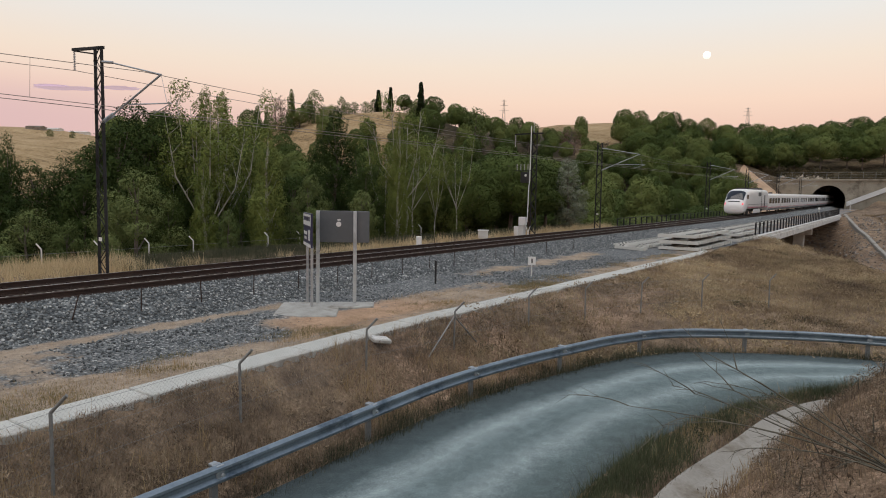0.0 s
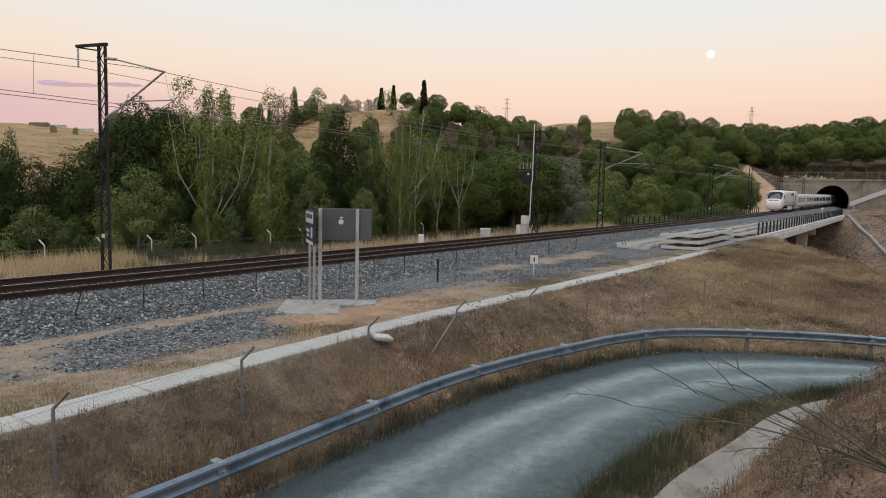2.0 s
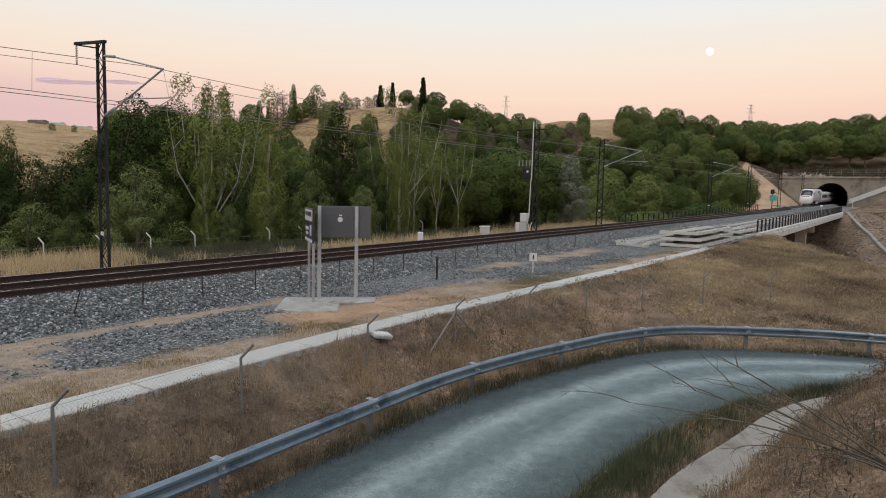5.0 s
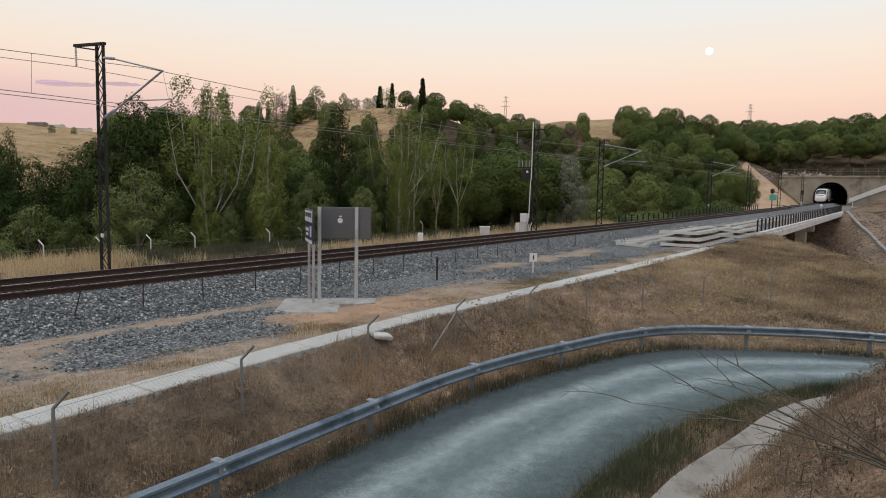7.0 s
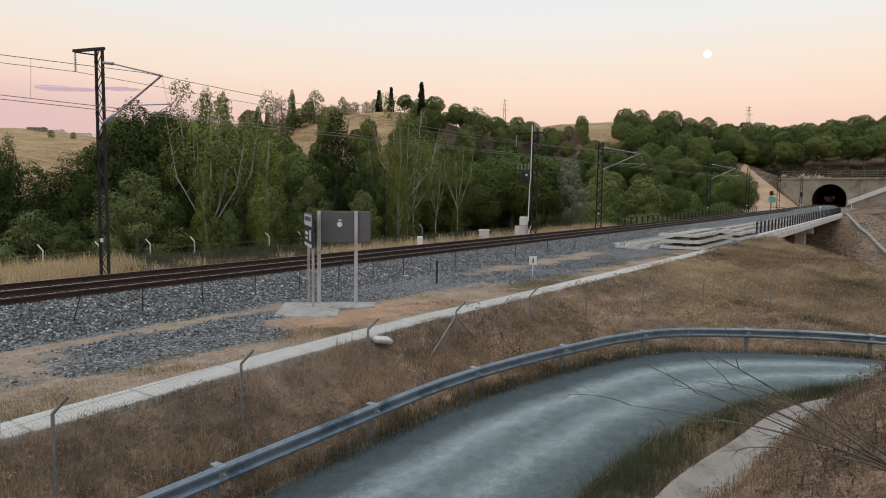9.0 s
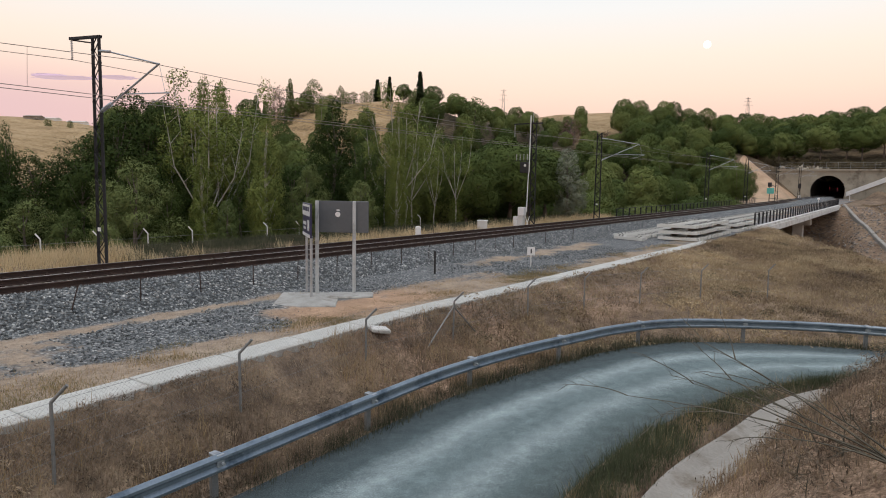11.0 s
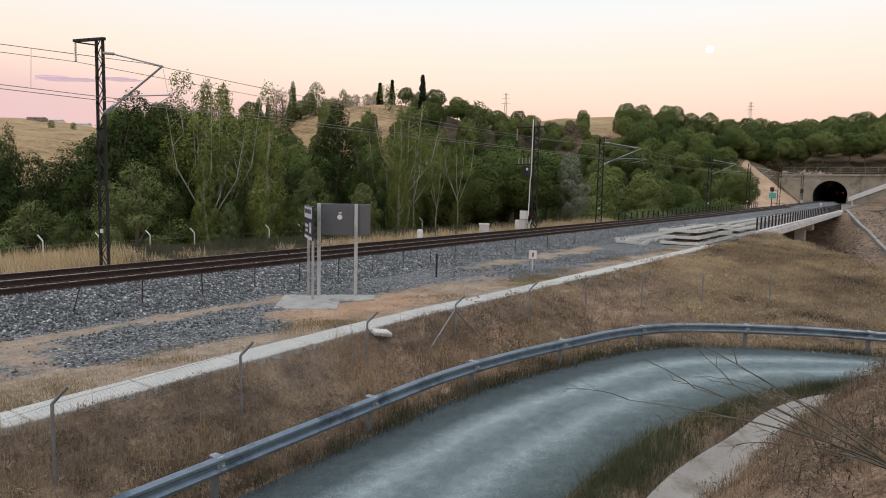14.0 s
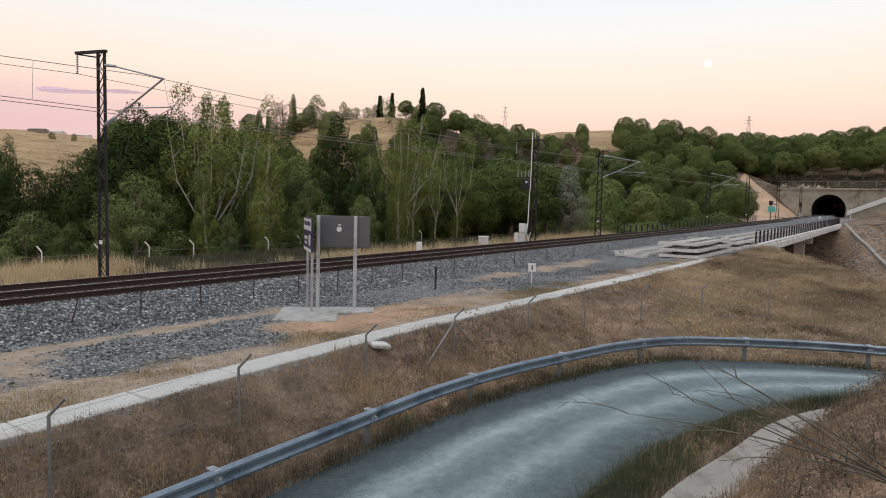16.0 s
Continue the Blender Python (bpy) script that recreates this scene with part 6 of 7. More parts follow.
for x, y, h, wide in ((4.4, 8.0, 0.42, 1.5), (4.9, 7.6, 0.5, 1.4), (4.2, 7.3, 0.4, 1.4), (5.6, 8.6, 0.4, 1.4), (5.0, 9.3, 0.45, 1.3), (5.9, 9.9, 0.45, 1.4), (6.6, 10.8, 0.5, 1.2), (5.4, 7.9, 0.55, 1.3), (6.4, 9.0, 0.5, 1.4), (7.2, 10.2, 0.5, 1.3), (7.6, 11.6, 0.5, 1.3), (8.6, 12.4, 0.5, 1.3), (6.2, 8.0, 0.5, 1.2), (3.9, 6.6, 0.4, 1.3)):
    plant("dead", x, y, h, wide, sink=0.03)


# pines that close in on the cutting by the tunnel
for s, o, h in ((163, -15.5, 8.5), (174, -18.5, 9.0), (184, -22.0, 9.0), (195, -25.0, 9.5), (205, -27.0, 9.0), (181, -27.0, 9.5), (199, -32.0, 9.5), (150, -14.5, 8.5), (214, -24.0, 8.0), (217, -19.0, 8.0), (211, -21.0, 7.0), (230, -19.0, 9.0)):
    p = line(s, o)
    plant("far_pine", p.x, p.y, h, 1.1)


def fill_wood():
    """The rest of the wood: pines over the slopes, thinning into dry grass."""
    rng = random.Random(23)
    placed = [(sight(p[0], p[1]), p[1]) for p in STANDING]
    placed += [(sight(p[0], p[1]), p[1]) for p in SKYLINE]
    for want, p0, p1, d0, d1, gap in ((36, -60, 900, 54, 95, 6.0), (165, 715, 1340, 84, 262, 7.4), (90, 1020, 1660, 222, 290, 8.4), (50, 200, 715, 95, 175, 7.4)):
        count = tries = 0
        while count < want and tries < 6000:
            tries += 1
            px, depth = rng.uniform(p0, p1), rng.uniform(d0, d1)
            x, y = sight(px, depth), depth
            s = (x - P0[0]) * D[0] + (y - P0[1]) * D[1]
            o = (x - P0[0]) * N[0] + (y - P0[1]) * N[1]
            if o > -13 and s < 216 or o > -23 and 138 < s < 216 or -16 < o < 4 and s < 226:
                continue
            if px < 175 and depth > 60 or 455 < px < 575 and depth > 150 or 585 < px < 725 and depth > 168 or 1025 < px < 1090 and 238 < depth:
                continue
            if any((x - a) ** 2 + (y - b) ** 2 < gap ** 2 for a, b in placed):
                continue
            placed.append((x, y))
            far = depth > 90
            kind = rng.choice(("far_pine", "far_stone_pine")) if far else rng.choice(("mid_pine", "mid_broad", "mid_pine"))
            plant(kind, x, y, (rng.uniform(9, 12.0) if depth > 190 and px > 1090 else rng.uniform(5.5, 8) if depth > 185 else rng.uniform(7, 9.5)) if far else rng.uniform(5.5, 7.5) if 530 < px < 730 else rng.uniform(7, 9.5), rng.uniform(0.78, 1.02))
            count += 1


fill_wood()


def scrub():
    rng = random.Random(31)
    for i in range(130):
        p = line(rng.uniform(212, 240), 0)
        o = rng.uniform(-22, 34)
        plant("scrub", p.x + o * N[0], p.y + o * N[1], rng.uniform(1.4, 3.2), rng.uniform(0.8, 1.5))


scrub()
for kind in KINDS.values():
    for proto in kind:
        if proto.name not in USED:
            for c in list(proto.children):
                bpy.data.objects.remove(c)
            bpy.data.objects.remove(proto)

# ---- grass, stones and brush ----
def blades(rng, x, y, z, tall, count, width, spread=0.10, lean=0.5):
    """Tufts of tapering blades, each bent outwards."""
    n = len(x)
    k = n * count
    bx = np.repeat(x, count) + rng.normal(scale=spread, size=k)
    by = np.repeat(y, count) + rng.normal(scale=spread, size=k)
    bz = np.repeat(z, count) - 0.03
    h = np.repeat(tall, count) * rng.uniform(0.45, 1.15, k)
    a = rng.uniform(0, 2 * np.pi, k)
    out = h * lean * rng.random(k)
    dx, dy = np.cos(a), np.sin(a)
    w = width * rng.uniform(0.6, 1.4, k)
    f = rng.uniform(0, 2 * np.pi, k)
    wx, wy = np.cos(f) * w / 2, np.sin(f) * w / 2
    p = np.empty((k, 3, 3))
    p[:, 0] = np.stack([bx - wx, by - wy, bz], -1)
    p[:, 1] = np.stack([bx + wx, by + wy, bz], -1)
    p[:, 2] = np.stack([bx + dx * out, by + dy * out, bz + h], -1)
    return p.reshape(-1, 3), np.arange(k * 3).reshape(-1, 3)


def sown(rng, n, keep, s0, s1, o0, o1, patch=0.9, cut=-0.4):
    """Random places in a stretch of the plan where keep() is true, in drifts."""
    s, o = rng.uniform(s0, s1, n), rng.uniform(o0, o1, n)
    x = P0[0] + s * D[0] + o * N[0]
    y = P0[1] + s * D[1] + o * N[1]
    drift = waves(x, y, patch, 3) + 0.6 * waves(x, y, patch * 2.7, 8) + rng.normal(scale=0.35, size=n)
    ok = keep(x, y, s, o) & (drift > cut)
    x, y = x[ok], y[ok]
    return x, y, ground(x, y), drift[ok]


def grass(name, mat, label, seed, n, keep, area, tall, count, width, patch=0.9, cut=-0.4, lean=0.5, spread=0.1, lift=0.0):
    rng = np.random.default_rng(seed)
    x, y, z, d = sown(rng, n, keep, *area, patch, cut)
    z = z + lift
    h = tall * (0.7 + 0.3 * np.clip(d, -1, 1.5)) * rng.uniform(0.6, 1.3, len(x))
    v, f = blades(rng, x, y, z, np.maximum(h, 0.05), count, width, spread, lean)
    tagged(soup(name, v, f, mat), label, "grass", kind="stuff")


def verge(x, y, s, o):
    return (o > kerb_o(s) + 0.79) & (signed_distance(GUARD_FINE, x, y) < -0.12) & (s < 60 - 2.0 * np.maximum(o - 10, 0))


def near_verge(x, y, s, o):
    return verge(x, y, s, o) & (y < 19)


def far_verge(x, y, s, o):
    return verge(x, y, s, o) & (y >= 18)


def bank_keep(x, y, s, o):
    d = signed_distance(DITCH_FINE, x, y)
    return (d > 0.34) & (d < 5) & (np.hypot(x, y) > 3.6)


def shoulder_keep(x, y, s, o):
    return (signed_distance(NEAR_FINE, x, y) > 0.12) & (signed_distance(DITCH_FINE, x, y) < -0.62) & (signed_distance(NEAR_FINE, x, y) < 2.2)


grass("verge_grass", M_BROWNGRASS, "dead brown grass and weeds on the verge", 101, 34000, near_verge, (-24, 14, 9.9, 14.5), 0.20, 7, 0.015)
grass("verge_straw", M_STRAW, "pale dry straw tufts on the verge", 102, 5000, near_verge, (-24, 14, 9.9, 14.5), 0.42, 5, 0.010, cut=0.55)
grass("kerb_fringe", M_BROWNGRASS, "dead grass along the outer edge of the kerb", 117, 12000, lambda x, y, s, o: (o > kerb_o(s) + 0.74) & (o < kerb_o(s) + 1.05), (-24, 34, 9.8, 11.2), 0.14, 6, 0.010, cut=-0.7, spread=0.06, lift=0.03)
grass("slope_grass", M_SLOPE, "dead brown grass on the embankment", 103, 60000, far_verge, (-6, 56, 10.1, 34), 0.17, 7, 0.028, patch=0.35, cut=-0.5, lean=1.0)
grass("slope_straw", M_SLOPESTRAW, "golden dry grass on the embankment", 104, 60000, far_verge, (-6, 56, 10.1, 34), 0.24, 6, 0.024, patch=0.28, cut=-0.1, lean=1.0)
grass("trackside_straw", M_PALESTRAW, "tall golden dry grass behind the track", 105, 16000, lambda x, y, s, o: (s < 2.6 + 0.5 * waves(x, y, 1.2, 2)) | ((o > -5.4) & ((s > 12) | (waves(x, y, 1.4, 5) > 0.6))), (-22, 60, -10.5, -4.0), 0.68, 6, 0.022, cut=-0.9, spread=0.14)
grass("trackside_weeds", M_GREENGRASS, "dark green weeds between the track and the fence", 115, 16000, lambda x, y, s, o: (s > 1.5) & (o > -12) & ((s < 14) | (o < -5.2)), (0, 60, -12, -4.2), 0.42, 8, 0.016, cut=-1.2, spread=0.16)
grass("far_bank_grass", M_SLOPE, "dry grass on the slope beyond the hollow", 116, 15000, lambda x, y, s, o: o > 15.5 + 0.20 * (139 - s), (96, 150, 11, 50), 0.5, 5, 0.07, cut=-0.6, spread=0.3, lean=0.9)
grass("bank_grass", M_BROWNGRASS, "dry brown undergrowth on the roadside bank", 106, 110000, bank_keep, (-24, 26, 18, 34), 0.24, 4, 0.014, cut=-0.9)
grass("bank_straw", M_STRAW, "dry straw on the roadside bank", 107, 9000, bank_keep, (-24, 26, 18, 34), 0.40, 5, 0.010, cut=0.2)
grass("road_edge_grass", M_ROADGREEN, "half-green tall grass along the road edge", 108, 420000, shoulder_keep, (-24, 26, 14, 34), 0.36, 5, 0.009, cut=-0.5, lean=0.8, patch=1.6)
grass("road_edge_stalks", M_STRAW, "tall dry stalks among the roadside grass", 113, 50000, shoulder_keep, (-24, 26, 14, 34), 0.46, 3, 0.007, cut=0.1, lean=0.5, patch=1.3)
grass("guardrail_grass", M_GREENGRASS, "greenish weeds under the guardrail", 109, 220000, lambda x, y, s, o: np.abs(signed_distance(GUARD_FINE, x, y) + 0.10) < 0.30, (-24, 30, 10, 34), 0.36, 6, 0.010, cut=-0.3)
grass("shoulder_straw", M_BROWNGRASS, "brown grass between road and drain", 111, 90000, shoulder_keep, (-24, 26, 14, 34), 0.20, 5, 0.014, cut=-1.2)
grass("yard_tufts", M_STRAW, "short dry grass in patches on the yard", 112, 9000, lambda x, y, s, o: (o > 4.6) & (sandy(s, o) > 0.25), (-20, 40, 4.5, 9.0), 0.12, 7, 0.008, patch=0.5, cut=0.35, spread=0.12, lift=0.11)
grass("kerb_grass", M_OLIVE, "short yellow-green grass on the sandy soil by the kerb", 114, 30000, lambda x, y, s, o: (o < kerb_o(s) - 0.03) & (o > kerb_o(s) - 1.5 + 0.5 * waves(x, y, 0.7, 2)), (-20, 40, 7.4, 9.7), 0.09, 6, 0.009, patch=0.8, cut=-0.1, spread=0.09, lift=0.11)
grass("yard_grass", M_STRAW, "thin dry grass along the kerb", 110, 5000, lambda x, y, s, o: o < kerb_o(s) - 0.02, (-20, 34, 8.2, 9.7), 0.16, 5, 0.008, cut=0.1, lift=0.11)


def stones(name, seed, n, place, size, mat, label):
    """Loose broken stones, each a small irregular lump."""
    rng = np.random.default_rng(seed)
    x, y, z = place(rng, n)
    k = len(x)
    base = np.array([(1, 0, 0), (-1, 0, 0), (0, 1, 0), (0, -1, 0), (0, 0, 1), (0, 0, -1)], float)
    tri = np.array([(0, 2, 4), (2, 1, 4), (1, 3, 4), (3, 0, 4), (2, 0, 5), (1, 2, 5), (3, 1, 5), (0, 3, 5)])
    v = base[None] * rng.uniform(0.5, 1.2, (k, 6, 1)) + rng.normal(scale=0.22, size=(k, 6, 3))
    v *= (size * rng.uniform(0.5, 1.3, k))[:, None, None]
    a = rng.uniform(0, 2 * np.pi, k)
    c, s = np.cos(a)[:, None], np.sin(a)[:, None]
    v = np.stack([v[..., 0] * c - v[..., 1] * s, v[..., 0] * s + v[..., 1] * c, v[..., 2]], -1)
    v += np.stack([x, y, z], -1)[:, None]
    f = tri[None] + 6 * np.arange(k)[:, None, None]
    tagged(soup(name, v.reshape(-1, 3), f.reshape(-1, 3), mat), label, "stones", kind="stuff")


def on_ballast(rng, n):
    s = -20 + 75 * rng.random(n) ** 1.7
    o = rng.uniform(2.0, 4.35, n)
    up = np.interp(o, [b[0] for b in BED], [b[1] for b in BED])
    up = np.where(o > 4.05, -0.9, up)
    return P0[0] + s * D[0] + o * N[0], P0[1] + s * D[1] + o * N[1], rail_z(s) + up + 0.005


def on_yard(rng, n):
    s, o = -20 + 66 * rng.random(n) ** 1.5, rng.uniform(4.2, 9.1, n)
    x, y = P0[0] + s * D[0] + o * N[0], P0[1] + s * D[1] + o * N[1]
    ok = waves(x, y, 0.32, 6) + 0.5 * waves(x, y, 1.1, 2) + rng.normal(scale=0.3, size=n) > -0.3
    ok &= sandy(s, o) < rng.uniform(0.0, 0.75, n) ** 1.5
    ok &= ~((x > -5.3) & (x < -2.1) & (y > 18.7) & (y < 21.7))
    x, y, s = x[ok], y[ok], s[ok]
    return x, y, rail_z(s) - 0.845 + 0.035 * waves(x, y, 0.9, 4)


stones("ballast_stones", 201, 24000, on_ballast, 0.048, M_STONE, "loose grey ballast stones on the bed's slope")
def on_sand(rng, n):
    s, o = -18 + 60 * rng.random(n) ** 1.4, rng.uniform(4.3, 9.1, n)
    x, y = P0[0] + s * D[0] + o * N[0], P0[1] + s * D[1] + o * N[1]
    ok = (sandy(s, o) > 0.3) & (waves(x, y, 1.3, 5) + rng.normal(scale=0.5, size=n) > 0.2)
    x, y, s = x[ok], y[ok], s[ok]
    return x, y, rail_z(s) - 0.855 + 0.035 * waves(x, y, 0.9, 4)


stones("sand_stones", 205, 6000, on_sand, 0.018, M_RUBBLE, "scattered grey and pale stones on the sandy soil")
stones("yard_stones", 202, 26000, on_yard, 0.036, M_STONE, "loose grey stones spread over the yard")


def far_bank_stones(rng, n):
    s, o = rng.uniform(96, 139, n), rng.uniform(4, 24, n)
    x, y = P0[0] + s * D[0] + o * N[0], P0[1] + s * D[1] + o * N[1]
    return x, y, ground(x, y)


def above_portal(rng, n):
    s, o = rng.uniform(214, 231, n), -12 + 13 * rng.random(n) ** 1.2
    x, y = P0[0] + s * D[0] + o * N[0], P0[1] + s * D[1] + o * N[1]
    return x, y, np.maximum(ground(x, y), rail_z(PORTAL_S) + 7.3) + 0.2


stones("rocks", 204, 240, above_portal, 0.70, M_ROCK, "pale weathered rocks above the tunnel")
stones("rubble", 203, 1500, far_bank_stones, 0.24, M_RUBBLE, "pale rubble on the slope below the bridge")


def dry_broom(x, y, seed, reach, label):
    """A leafless broom bush: long arching twigs that fork towards their ends."""
    rng = random.Random(seed)
    root = empty("dry_broom", pose(x, y, height(x, y)), label, "shrub")

    def fork(bm, p, way, length, r, depth):
        pts, q = [Vector(p)], Vector(p)
        w = Vector(way).normalized()
        k = 7
        for i in range(k):
            w = (w + Vector((rng.uniform(-0.09, 0.09), rng.uniform(-0.09, 0.09), rng.uniform(-0.13, 0.03)))).normalized()
            q = q + w * length / k
            pts.append(q.copy())
            if depth and i > 1 and rng.random() < 0.8:
                side = (w + Vector((rng.uniform(-0.7, 0.7), rng.uniform(-0.7, 0.7), rng.uniform(-0.2, 0.6)))).normalized()
                fork(bm, q, side, length * rng.uniform(0.2, 0.4), r * 0.5, depth - 1)
        t = tube(pts, [r * (1 - 0.8 * i / k) for i in range(k + 1)], 4)
        me = bpy.data.meshes.new("tmp")
        t.to_mesh(me)
        t.free()
        bm.from_mesh(me)
        bpy.data.meshes.remove(me)

    for way, length in reach:
        bm = bmesh.new()
        fork(bm, (rng.uniform(-0.06, 0.06), rng.uniform(-0.06, 0.06), -0.05), way, length, 0.015, 2)
        part("twig", bm, M_TWIG, root)


dry_broom(4.95, 6.6, 4, [((-1.9, 1.4, 1.75), 2.75), ((-2.63, 0.9, 1.20), 2.95), ((-1.76, 0.4, 0.8), 1.95), ((-2.2, 0.5, 0.9), 2.2), ((-0.9, 0.3, 0.9), 1.4), ((-1.3, 0.1, 0.6), 1.5)], "dark leafless broom bush arching over the bank")
dry_broom(7.9, 9.6, 9, [((-0.4, 0.3, 0.9), 1.1), ((0.2, 0.5, 0.9), 1.2), ((-0.7, 0.1, 0.6), 1.0), ((0.4, -0.2, 0.9), 1.0)], "dry twiggy weed on the bank")


def weeds(name, mat, label, seed, clumps, keep, area, radius, count, size, lift=0.5):
    """Low tangled clumps of dead weeds, each a ragged dome of small leaves and stalks."""
    rng = np.random.default_rng(seed)
    x, y, z, d = sown(rng, clumps, keep, *area, 0.6, -0.2)
    k = len(x)
    r = radius * rng.uniform(0.5, 1.4, k)
    idx = np.repeat(np.arange(k), count)
    n = k * count
    p = rng.normal(size=(n, 3))
    p /= np.linalg.norm(p, axis=1)[:, None]
    p *= (0.35 + 0.65 * rng.random(n) ** 0.5)[:, None]
    p[:, 2] = np.abs(p[:, 2]) * lift
    c = np.stack([x[idx], y[idx], z[idx]], -1) + p * r[idx][:, None]
    a = rng.normal(size=(n, 3)) + np.array([0, 0, 0.5])
    a /= np.linalg.norm(a, axis=1)[:, None]
    b = np.cross(a, rng.normal(size=(n, 3)))
    b /= np.linalg.norm(b, axis=1)[:, None] + 1e-9
    q = size * rng.uniform(0.5, 1.5, n)[:, None]
    a, b = a * q * 2.2, b * q * 0.55
    v = np.stack([c - a, c - b, c + a, c + b], 1).reshape(-1, 3)
    tagged(soup(name, v, np.arange(n * 4).reshape(-1, 4), mat), label, "weeds", kind="stuff")


weeds("verge_weeds", M_DARKWEED, "tangled dead weeds on the verge", 301, 1700, near_verge, (-24, 14, 9.9, 14.5), 0.26, 60, 0.012)
weeds("verge_litter", M_BROWNGRASS, "brown leaf litter on the verge", 306, 2600, near_verge, (-24, 14, 9.9, 14.5), 0.30, 40, 0.016, 0.25)
weeds("slope_weeds", M_SLOPE, "dark dead weeds over the embankment", 302, 3200, far_verge, (-6, 56, 10.1, 34), 0.50, 60, 0.026)
weeds("slope_tufts", M_SLOPESTRAW, "golden feathery tufts over the embankment", 303, 3200, far_verge, (-6, 56, 10.1, 34), 0.45, 50, 0.024, 0.6)
weeds("slope_green_weeds", M_GREENGRASS, "grey-green weed clumps on the embankment", 307, 420, far_verge, (-6, 56, 10.1, 34), 0.55, 160, 0.013, 0.7)
weeds("bank_weeds", M_DARKWEED, "dark thistles and dead weeds on the bank", 304, 6000, bank_keep, (-24, 26, 18, 34), 0.26, 50, 0.016, 0.9)
weeds("shoulder_weeds", M_GREENGRASS, "green weeds between road and drain", 305, 12000, shoulder_keep, (-24, 26, 14, 34), 0.20, 40, 0.015, 1.0)


def kerbside_stone():
    p = Vector((-1.56, 16.3, 0))
    bm = bmesh.new()
    add_box(bm, (0.50, 0.36, 0.12), (0, 0, 0.02), None, 0.03)
    tagged(part("loose_block", bm, M_PALECONC, at=pose(p.x, p.y, height(p.x, p.y) + 0.12, 6, 10, 30)), "pale concrete block lying in the grass", "block")


kerbside_stone()


# ---- train ----
def loft(sections, sides=28):
    """A body from sections (x, half width, bottom, top, squareness); x runs to the rear."""
    bm = bmesh.new()
    rings = []
    for x, w, zb, zt, e in sections:
        ring = []
        for k in range(sides):
            a = 2 * math.pi * (k + 0.5) / sides
            c, s = math.cos(a), math.sin(a)
            ring.append(bm.verts.new((x, w * math.copysign(abs(c) ** (2 / e), c), (zb + zt) / 2 + (zt - zb) / 2 * math.copysign(abs(s) ** (2 / e), s))))
        rings.append(ring)
    for a, b in zip(rings[:-1], rings[1:]):
        for k in range(sides):
            bm.faces.new((a[k], a[(k + 1) % sides], b[(k + 1) % sides], b[k]))
    bm.faces.new(rings[0][::-1])
    bm.faces.new(rings[-1])
    bmesh.ops.recalc_face_normals(bm, faces=bm.faces)
    return bm


def wheels(bm, x):
    for dx in (-1.3, 1.3):
        for y in (-0.75, 0.75):
            add_rod(bm, (x + dx, y - 0.07, 0.46), (x + dx, y + 0.07, 0.46), 0.46, sides=18)
    add_box(bm, (3.6, 2.0, 0.35), (x, 0, 0.62), None, 0.05)


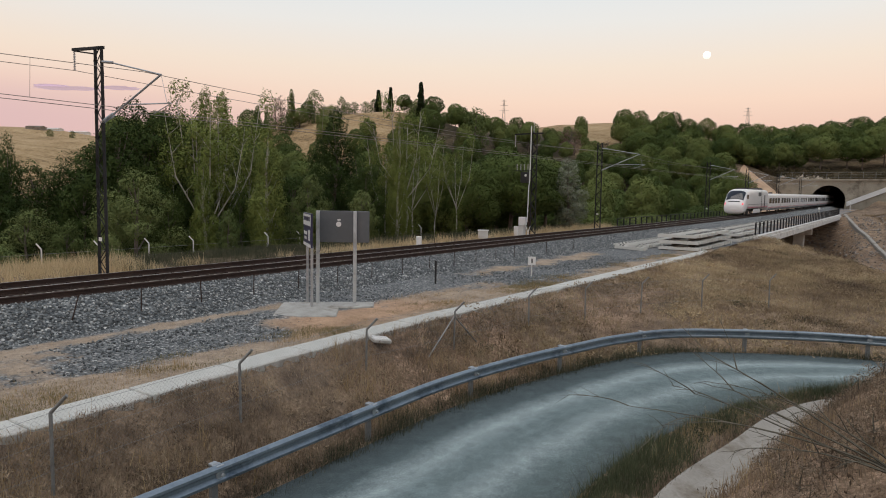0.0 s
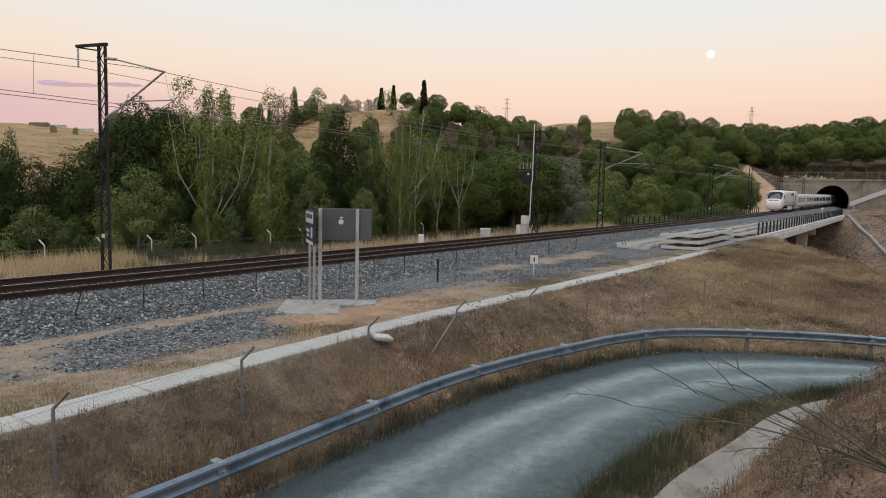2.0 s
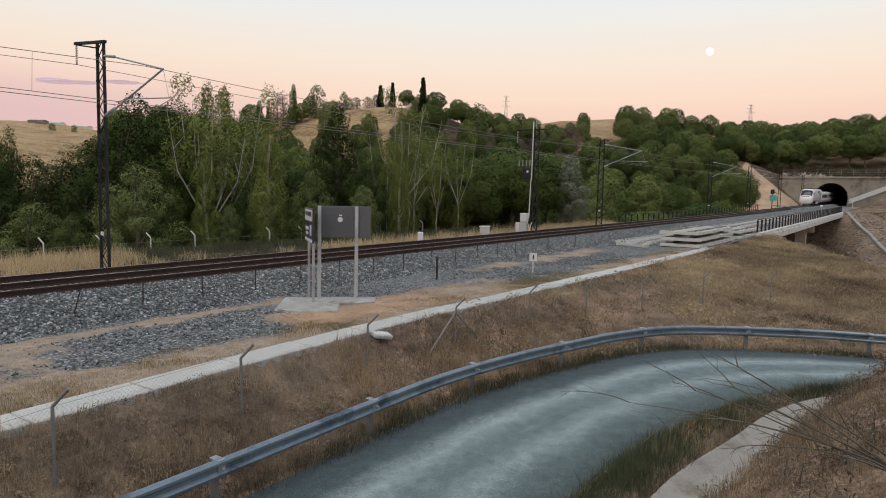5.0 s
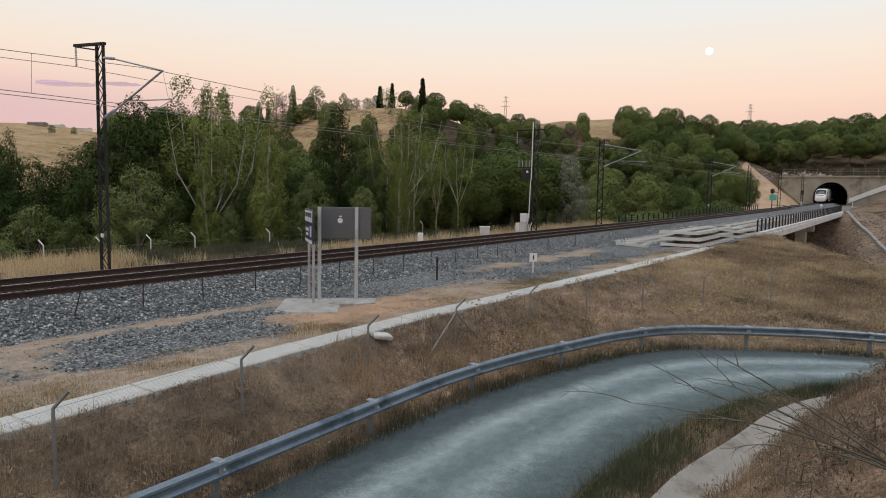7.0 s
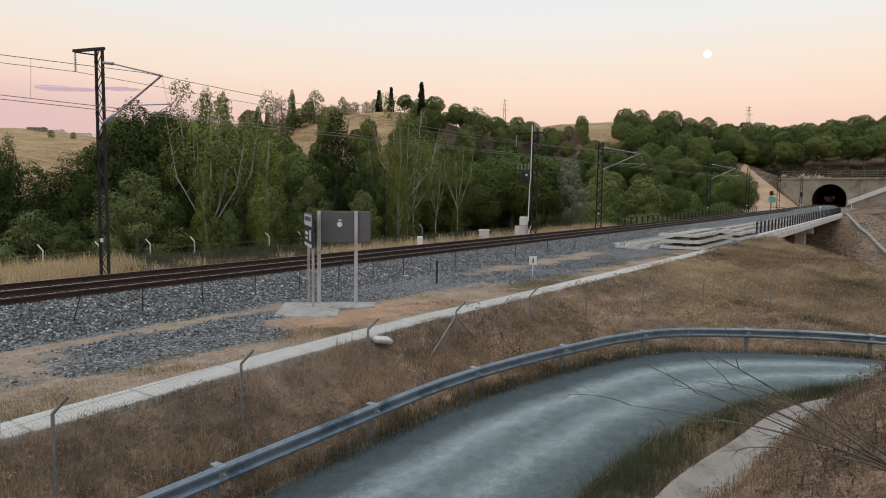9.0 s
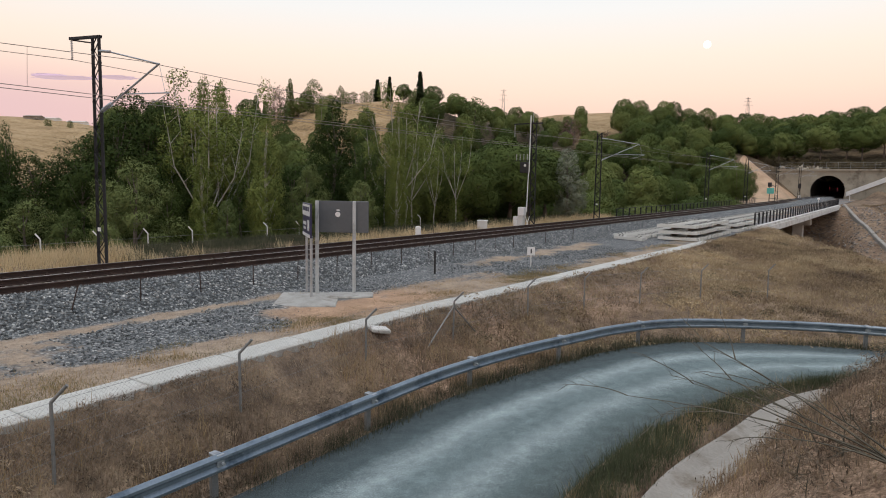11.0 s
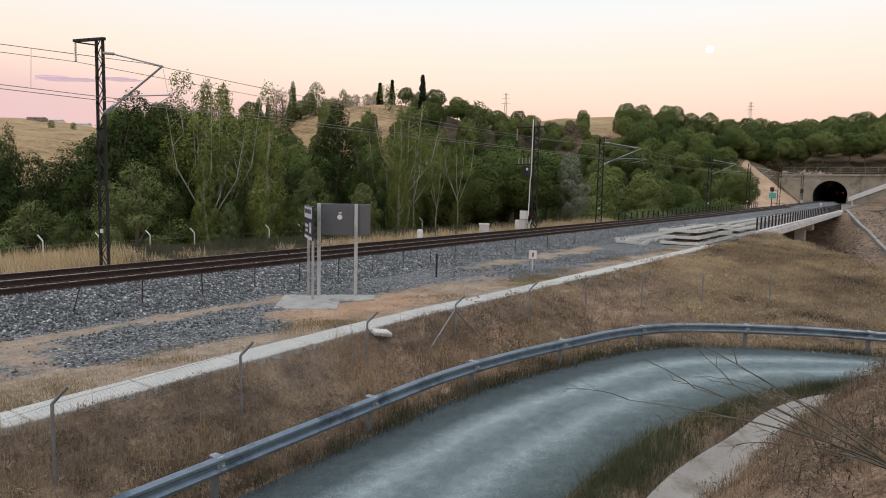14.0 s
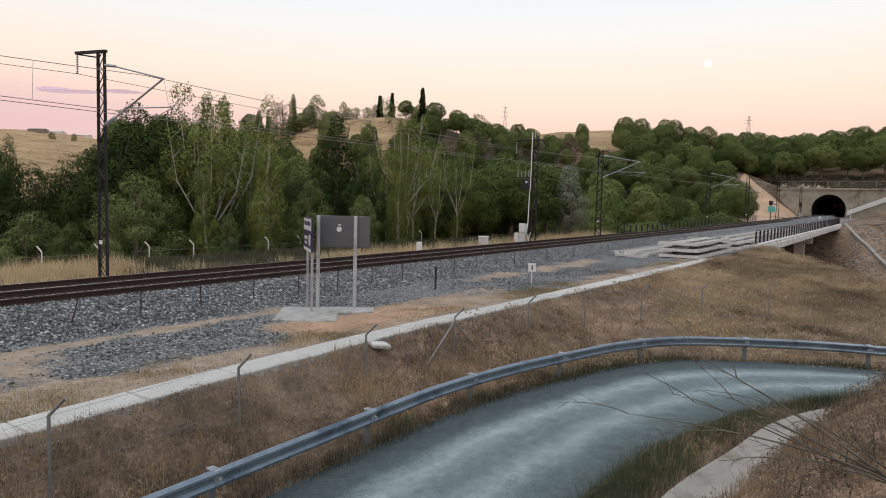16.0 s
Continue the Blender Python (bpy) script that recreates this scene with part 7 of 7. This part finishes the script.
def build_train():
    train = empty("train", pose(*line(90.4, 0), rz=LINE_ANGLE), "white high-speed passenger train with sloping nose and dark windows", "train")
    # power car: the nose rises from a low bumper to the sloping windscreen
    nose = [(0.0, 0.95, 0.55, 1.35, 2.8), (0.08, 1.15, 0.38, 1.62, 3.0), (0.30, 1.32, 0.28, 1.92, 3.2), (0.7, 1.42, 0.25, 2.30, 3.4), (1.3, 1.46, 0.25, 2.88, 3.4),
            (2.0, 1.48, 0.25, 3.44, 3.4), (2.5, 1.48, 0.28, 3.72, 3.5), (2.8, 1.48, 0.80, 3.82, 3.6), (3.4, 1.48, 0.85, 3.92, 3.8), (4.4, 1.48, 0.85, 3.97, 4.2), (6.0, 1.48, 0.85, 3.97, 4.5), (19.6, 1.48, 0.85, 3.97, 4.5), (19.8, 1.40, 0.95, 3.85, 4.5)]
    car = part("power_car", loft(nose), M_TRAIN, train, "white power car with sloping nose", smooth=True)
    def skin(x, a, out=0.0):
        """A point of the body's skin, at an angle from the crown."""
        xs = [q[0] for q in nose]
        w, zb, zt, e = (float(np.interp(x, xs, [q[k] for q in nose])) for k in (1, 2, 3, 4))
        c, sn = math.sin(a), math.cos(a)
        return (x - out * 0.6, (w + out) * math.copysign(abs(c) ** (2 / e), c), (zb + zt) / 2 + ((zt - zb) / 2 + out) * math.copysign(abs(sn) ** (2 / e), sn))
    def glazed(name, x0, x1, a0, a1, out, mat, label):
        bm = bmesh.new()
        rows = [[bm.verts.new(skin(x0 + (x1 - x0) * i / 8, a0 + (a1 - a0) * j / 10, out)) for j in range(11)] for i in range(9)]
        for p, q in zip(rows[:-1], rows[1:]):
            for k in range(10):
                bm.faces.new((p[k], p[k + 1], q[k + 1], q[k]))
        bmesh.ops.recalc_face_normals(bm, faces=bm.faces)
        return part(name, bm, mat, car, label, smooth=True)
    glazed("windscreen", 0.82, 2.42, -0.80, 0.80, 0.02, M_GLASS, "dark sloping windscreen")
    glazed("front_slot", 0.40, 0.55, -0.42, 0.42, 0.02, M_BLACK, "dark slot under the windscreen")
    for y in (-1, 1):
        part("side_window", box((1.1, 0.02, 0.62), (2.55, 1.478 * y, 2.78), 0.008), M_GLASS, car, "dark cab side window")
        glazed("tail_light", 0.26, 0.52, 0.86 * y, 1.12 * y, 0.02, M_REDLIGHT, "red tail light")
        part("stripe", box((16.5, 0.02, 0.09), (11.2, 1.483 * y, 1.18)), M_PINK, car, "magenta stripe")
        part("skirt", box((5.6, 0.05, 0.62), (10.1, 1.40 * y, 0.58), 0.02), M_TRAIN, car, "white lower skirt")
        part("waist_seam", box((16.8, 0.02, 0.05), (11.1, 1.484 * y, 1.62)), M_SIGNBACK, car, "dark waist seam")
        part("body_joint", box((0.10, 0.03, 2.9), (13.6, 1.478 * y, 2.42)), M_UNDER, car, "dark body joint")
        part("door", box((0.8, 0.03, 1.9), (16.4, 1.478 * y, 2.1), 0.01), M_SIGNBACK, car, "grey louvred door")
        part("vent_grille", box((2.2, 0.03, 0.6), (12.0, 1.478 * y, 3.2), 0.01), M_SIGNBACK, car, "grey vent grille")
    part("coupler_hatch", box((0.06, 0.9, 0.34), (0.0, 0, 0.95), 0.04), M_TRAIN, car)
    for at in (4.6, 15.6):
        bm = bmesh.new()
        wheels(bm, at)
        part("bogie", bm, M_UNDER, car)
    bm = bmesh.new()
    add_box(bm, (7.5, 1.8, 0.30), (9.5, 0, 4.02), None, 0.1)
    add_box(bm, (3.0, 1.6, 0.40), (16.6, 0, 4.02), None, 0.1)
    part("roof_equipment", bm, M_UNDER, car, "dark roof equipment")
    # coaches
    coach_me = None
    for i in range(9):
        x0 = 20.1 + 13.15 * i
        if coach_me is None:
            bm = loft([(0.0, 1.38, 0.55, 3.26, 4.5), (0.12, 1.47, 0.45, 3.36, 5), (12.8, 1.47, 0.45, 3.36, 5), (12.95, 1.38, 0.55, 3.26, 4.5)])
            coach = part("coach", bm, M_TRAIN, train, "white passenger coach", smooth=False)
            coach_me = coach.data
            parts = []
            for y in (-1, 1):
                for k in range(4):
                    parts.append(part("window", box((2.15, 0.03, 0.92), (2.0 + 2.95 * k, 1.475 * y, 2.12), 0.01), M_GLASS, coach, "dark coach window"))
                parts.append(part("stripe", box((12.6, 0.02, 0.10), (6.5, 1.477 * y, 0.98)), M_PINK, coach, "magenta stripe"))
                parts.append(part("skirt", box((12.6, 0.02, 0.34), (6.5, 1.462 * y, 0.66)), M_SIGNBACK, coach, "grey lower skirt"))
            bm = bmesh.new()
            for y in (-0.75, 0.75):
                add_rod(bm, (13.05, y - 0.07, 0.44), (13.05, y + 0.07, 0.44), 0.44, sides=16)
            parts.append(part("wheelset", bm, M_UNDER, coach))
        else:
            c = new("coach", coach_me)
            c.parent = train
            tagged(c, "white passenger coach")
            for q in parts:
                w = new(q.name.split(".")[0], q.data)
                w.parent = c
                if "label" in q:
                    w["label"] = q["label"]
            coach = c
        coach.matrix_basis = pose(x0, 0, 0)
    return train


train = build_train()


def motions():
    """The train draws away into the tunnel at an even 15.5 m/s."""
    rows = []
    for i in range(17):
        t = float(i)
        s = 90.4 + 15.55 * t
        a, b = line(s, 0), line(s + 3, 0)
        way = b - a
        turn = Euler((0, -math.atan2(way.z, math.hypot(way.x, way.y)), math.atan2(way.y, way.x)))
        rows.append((t, Matrix.LocRotScale(a, turn, None)))
    walk(train, rows)


motions()
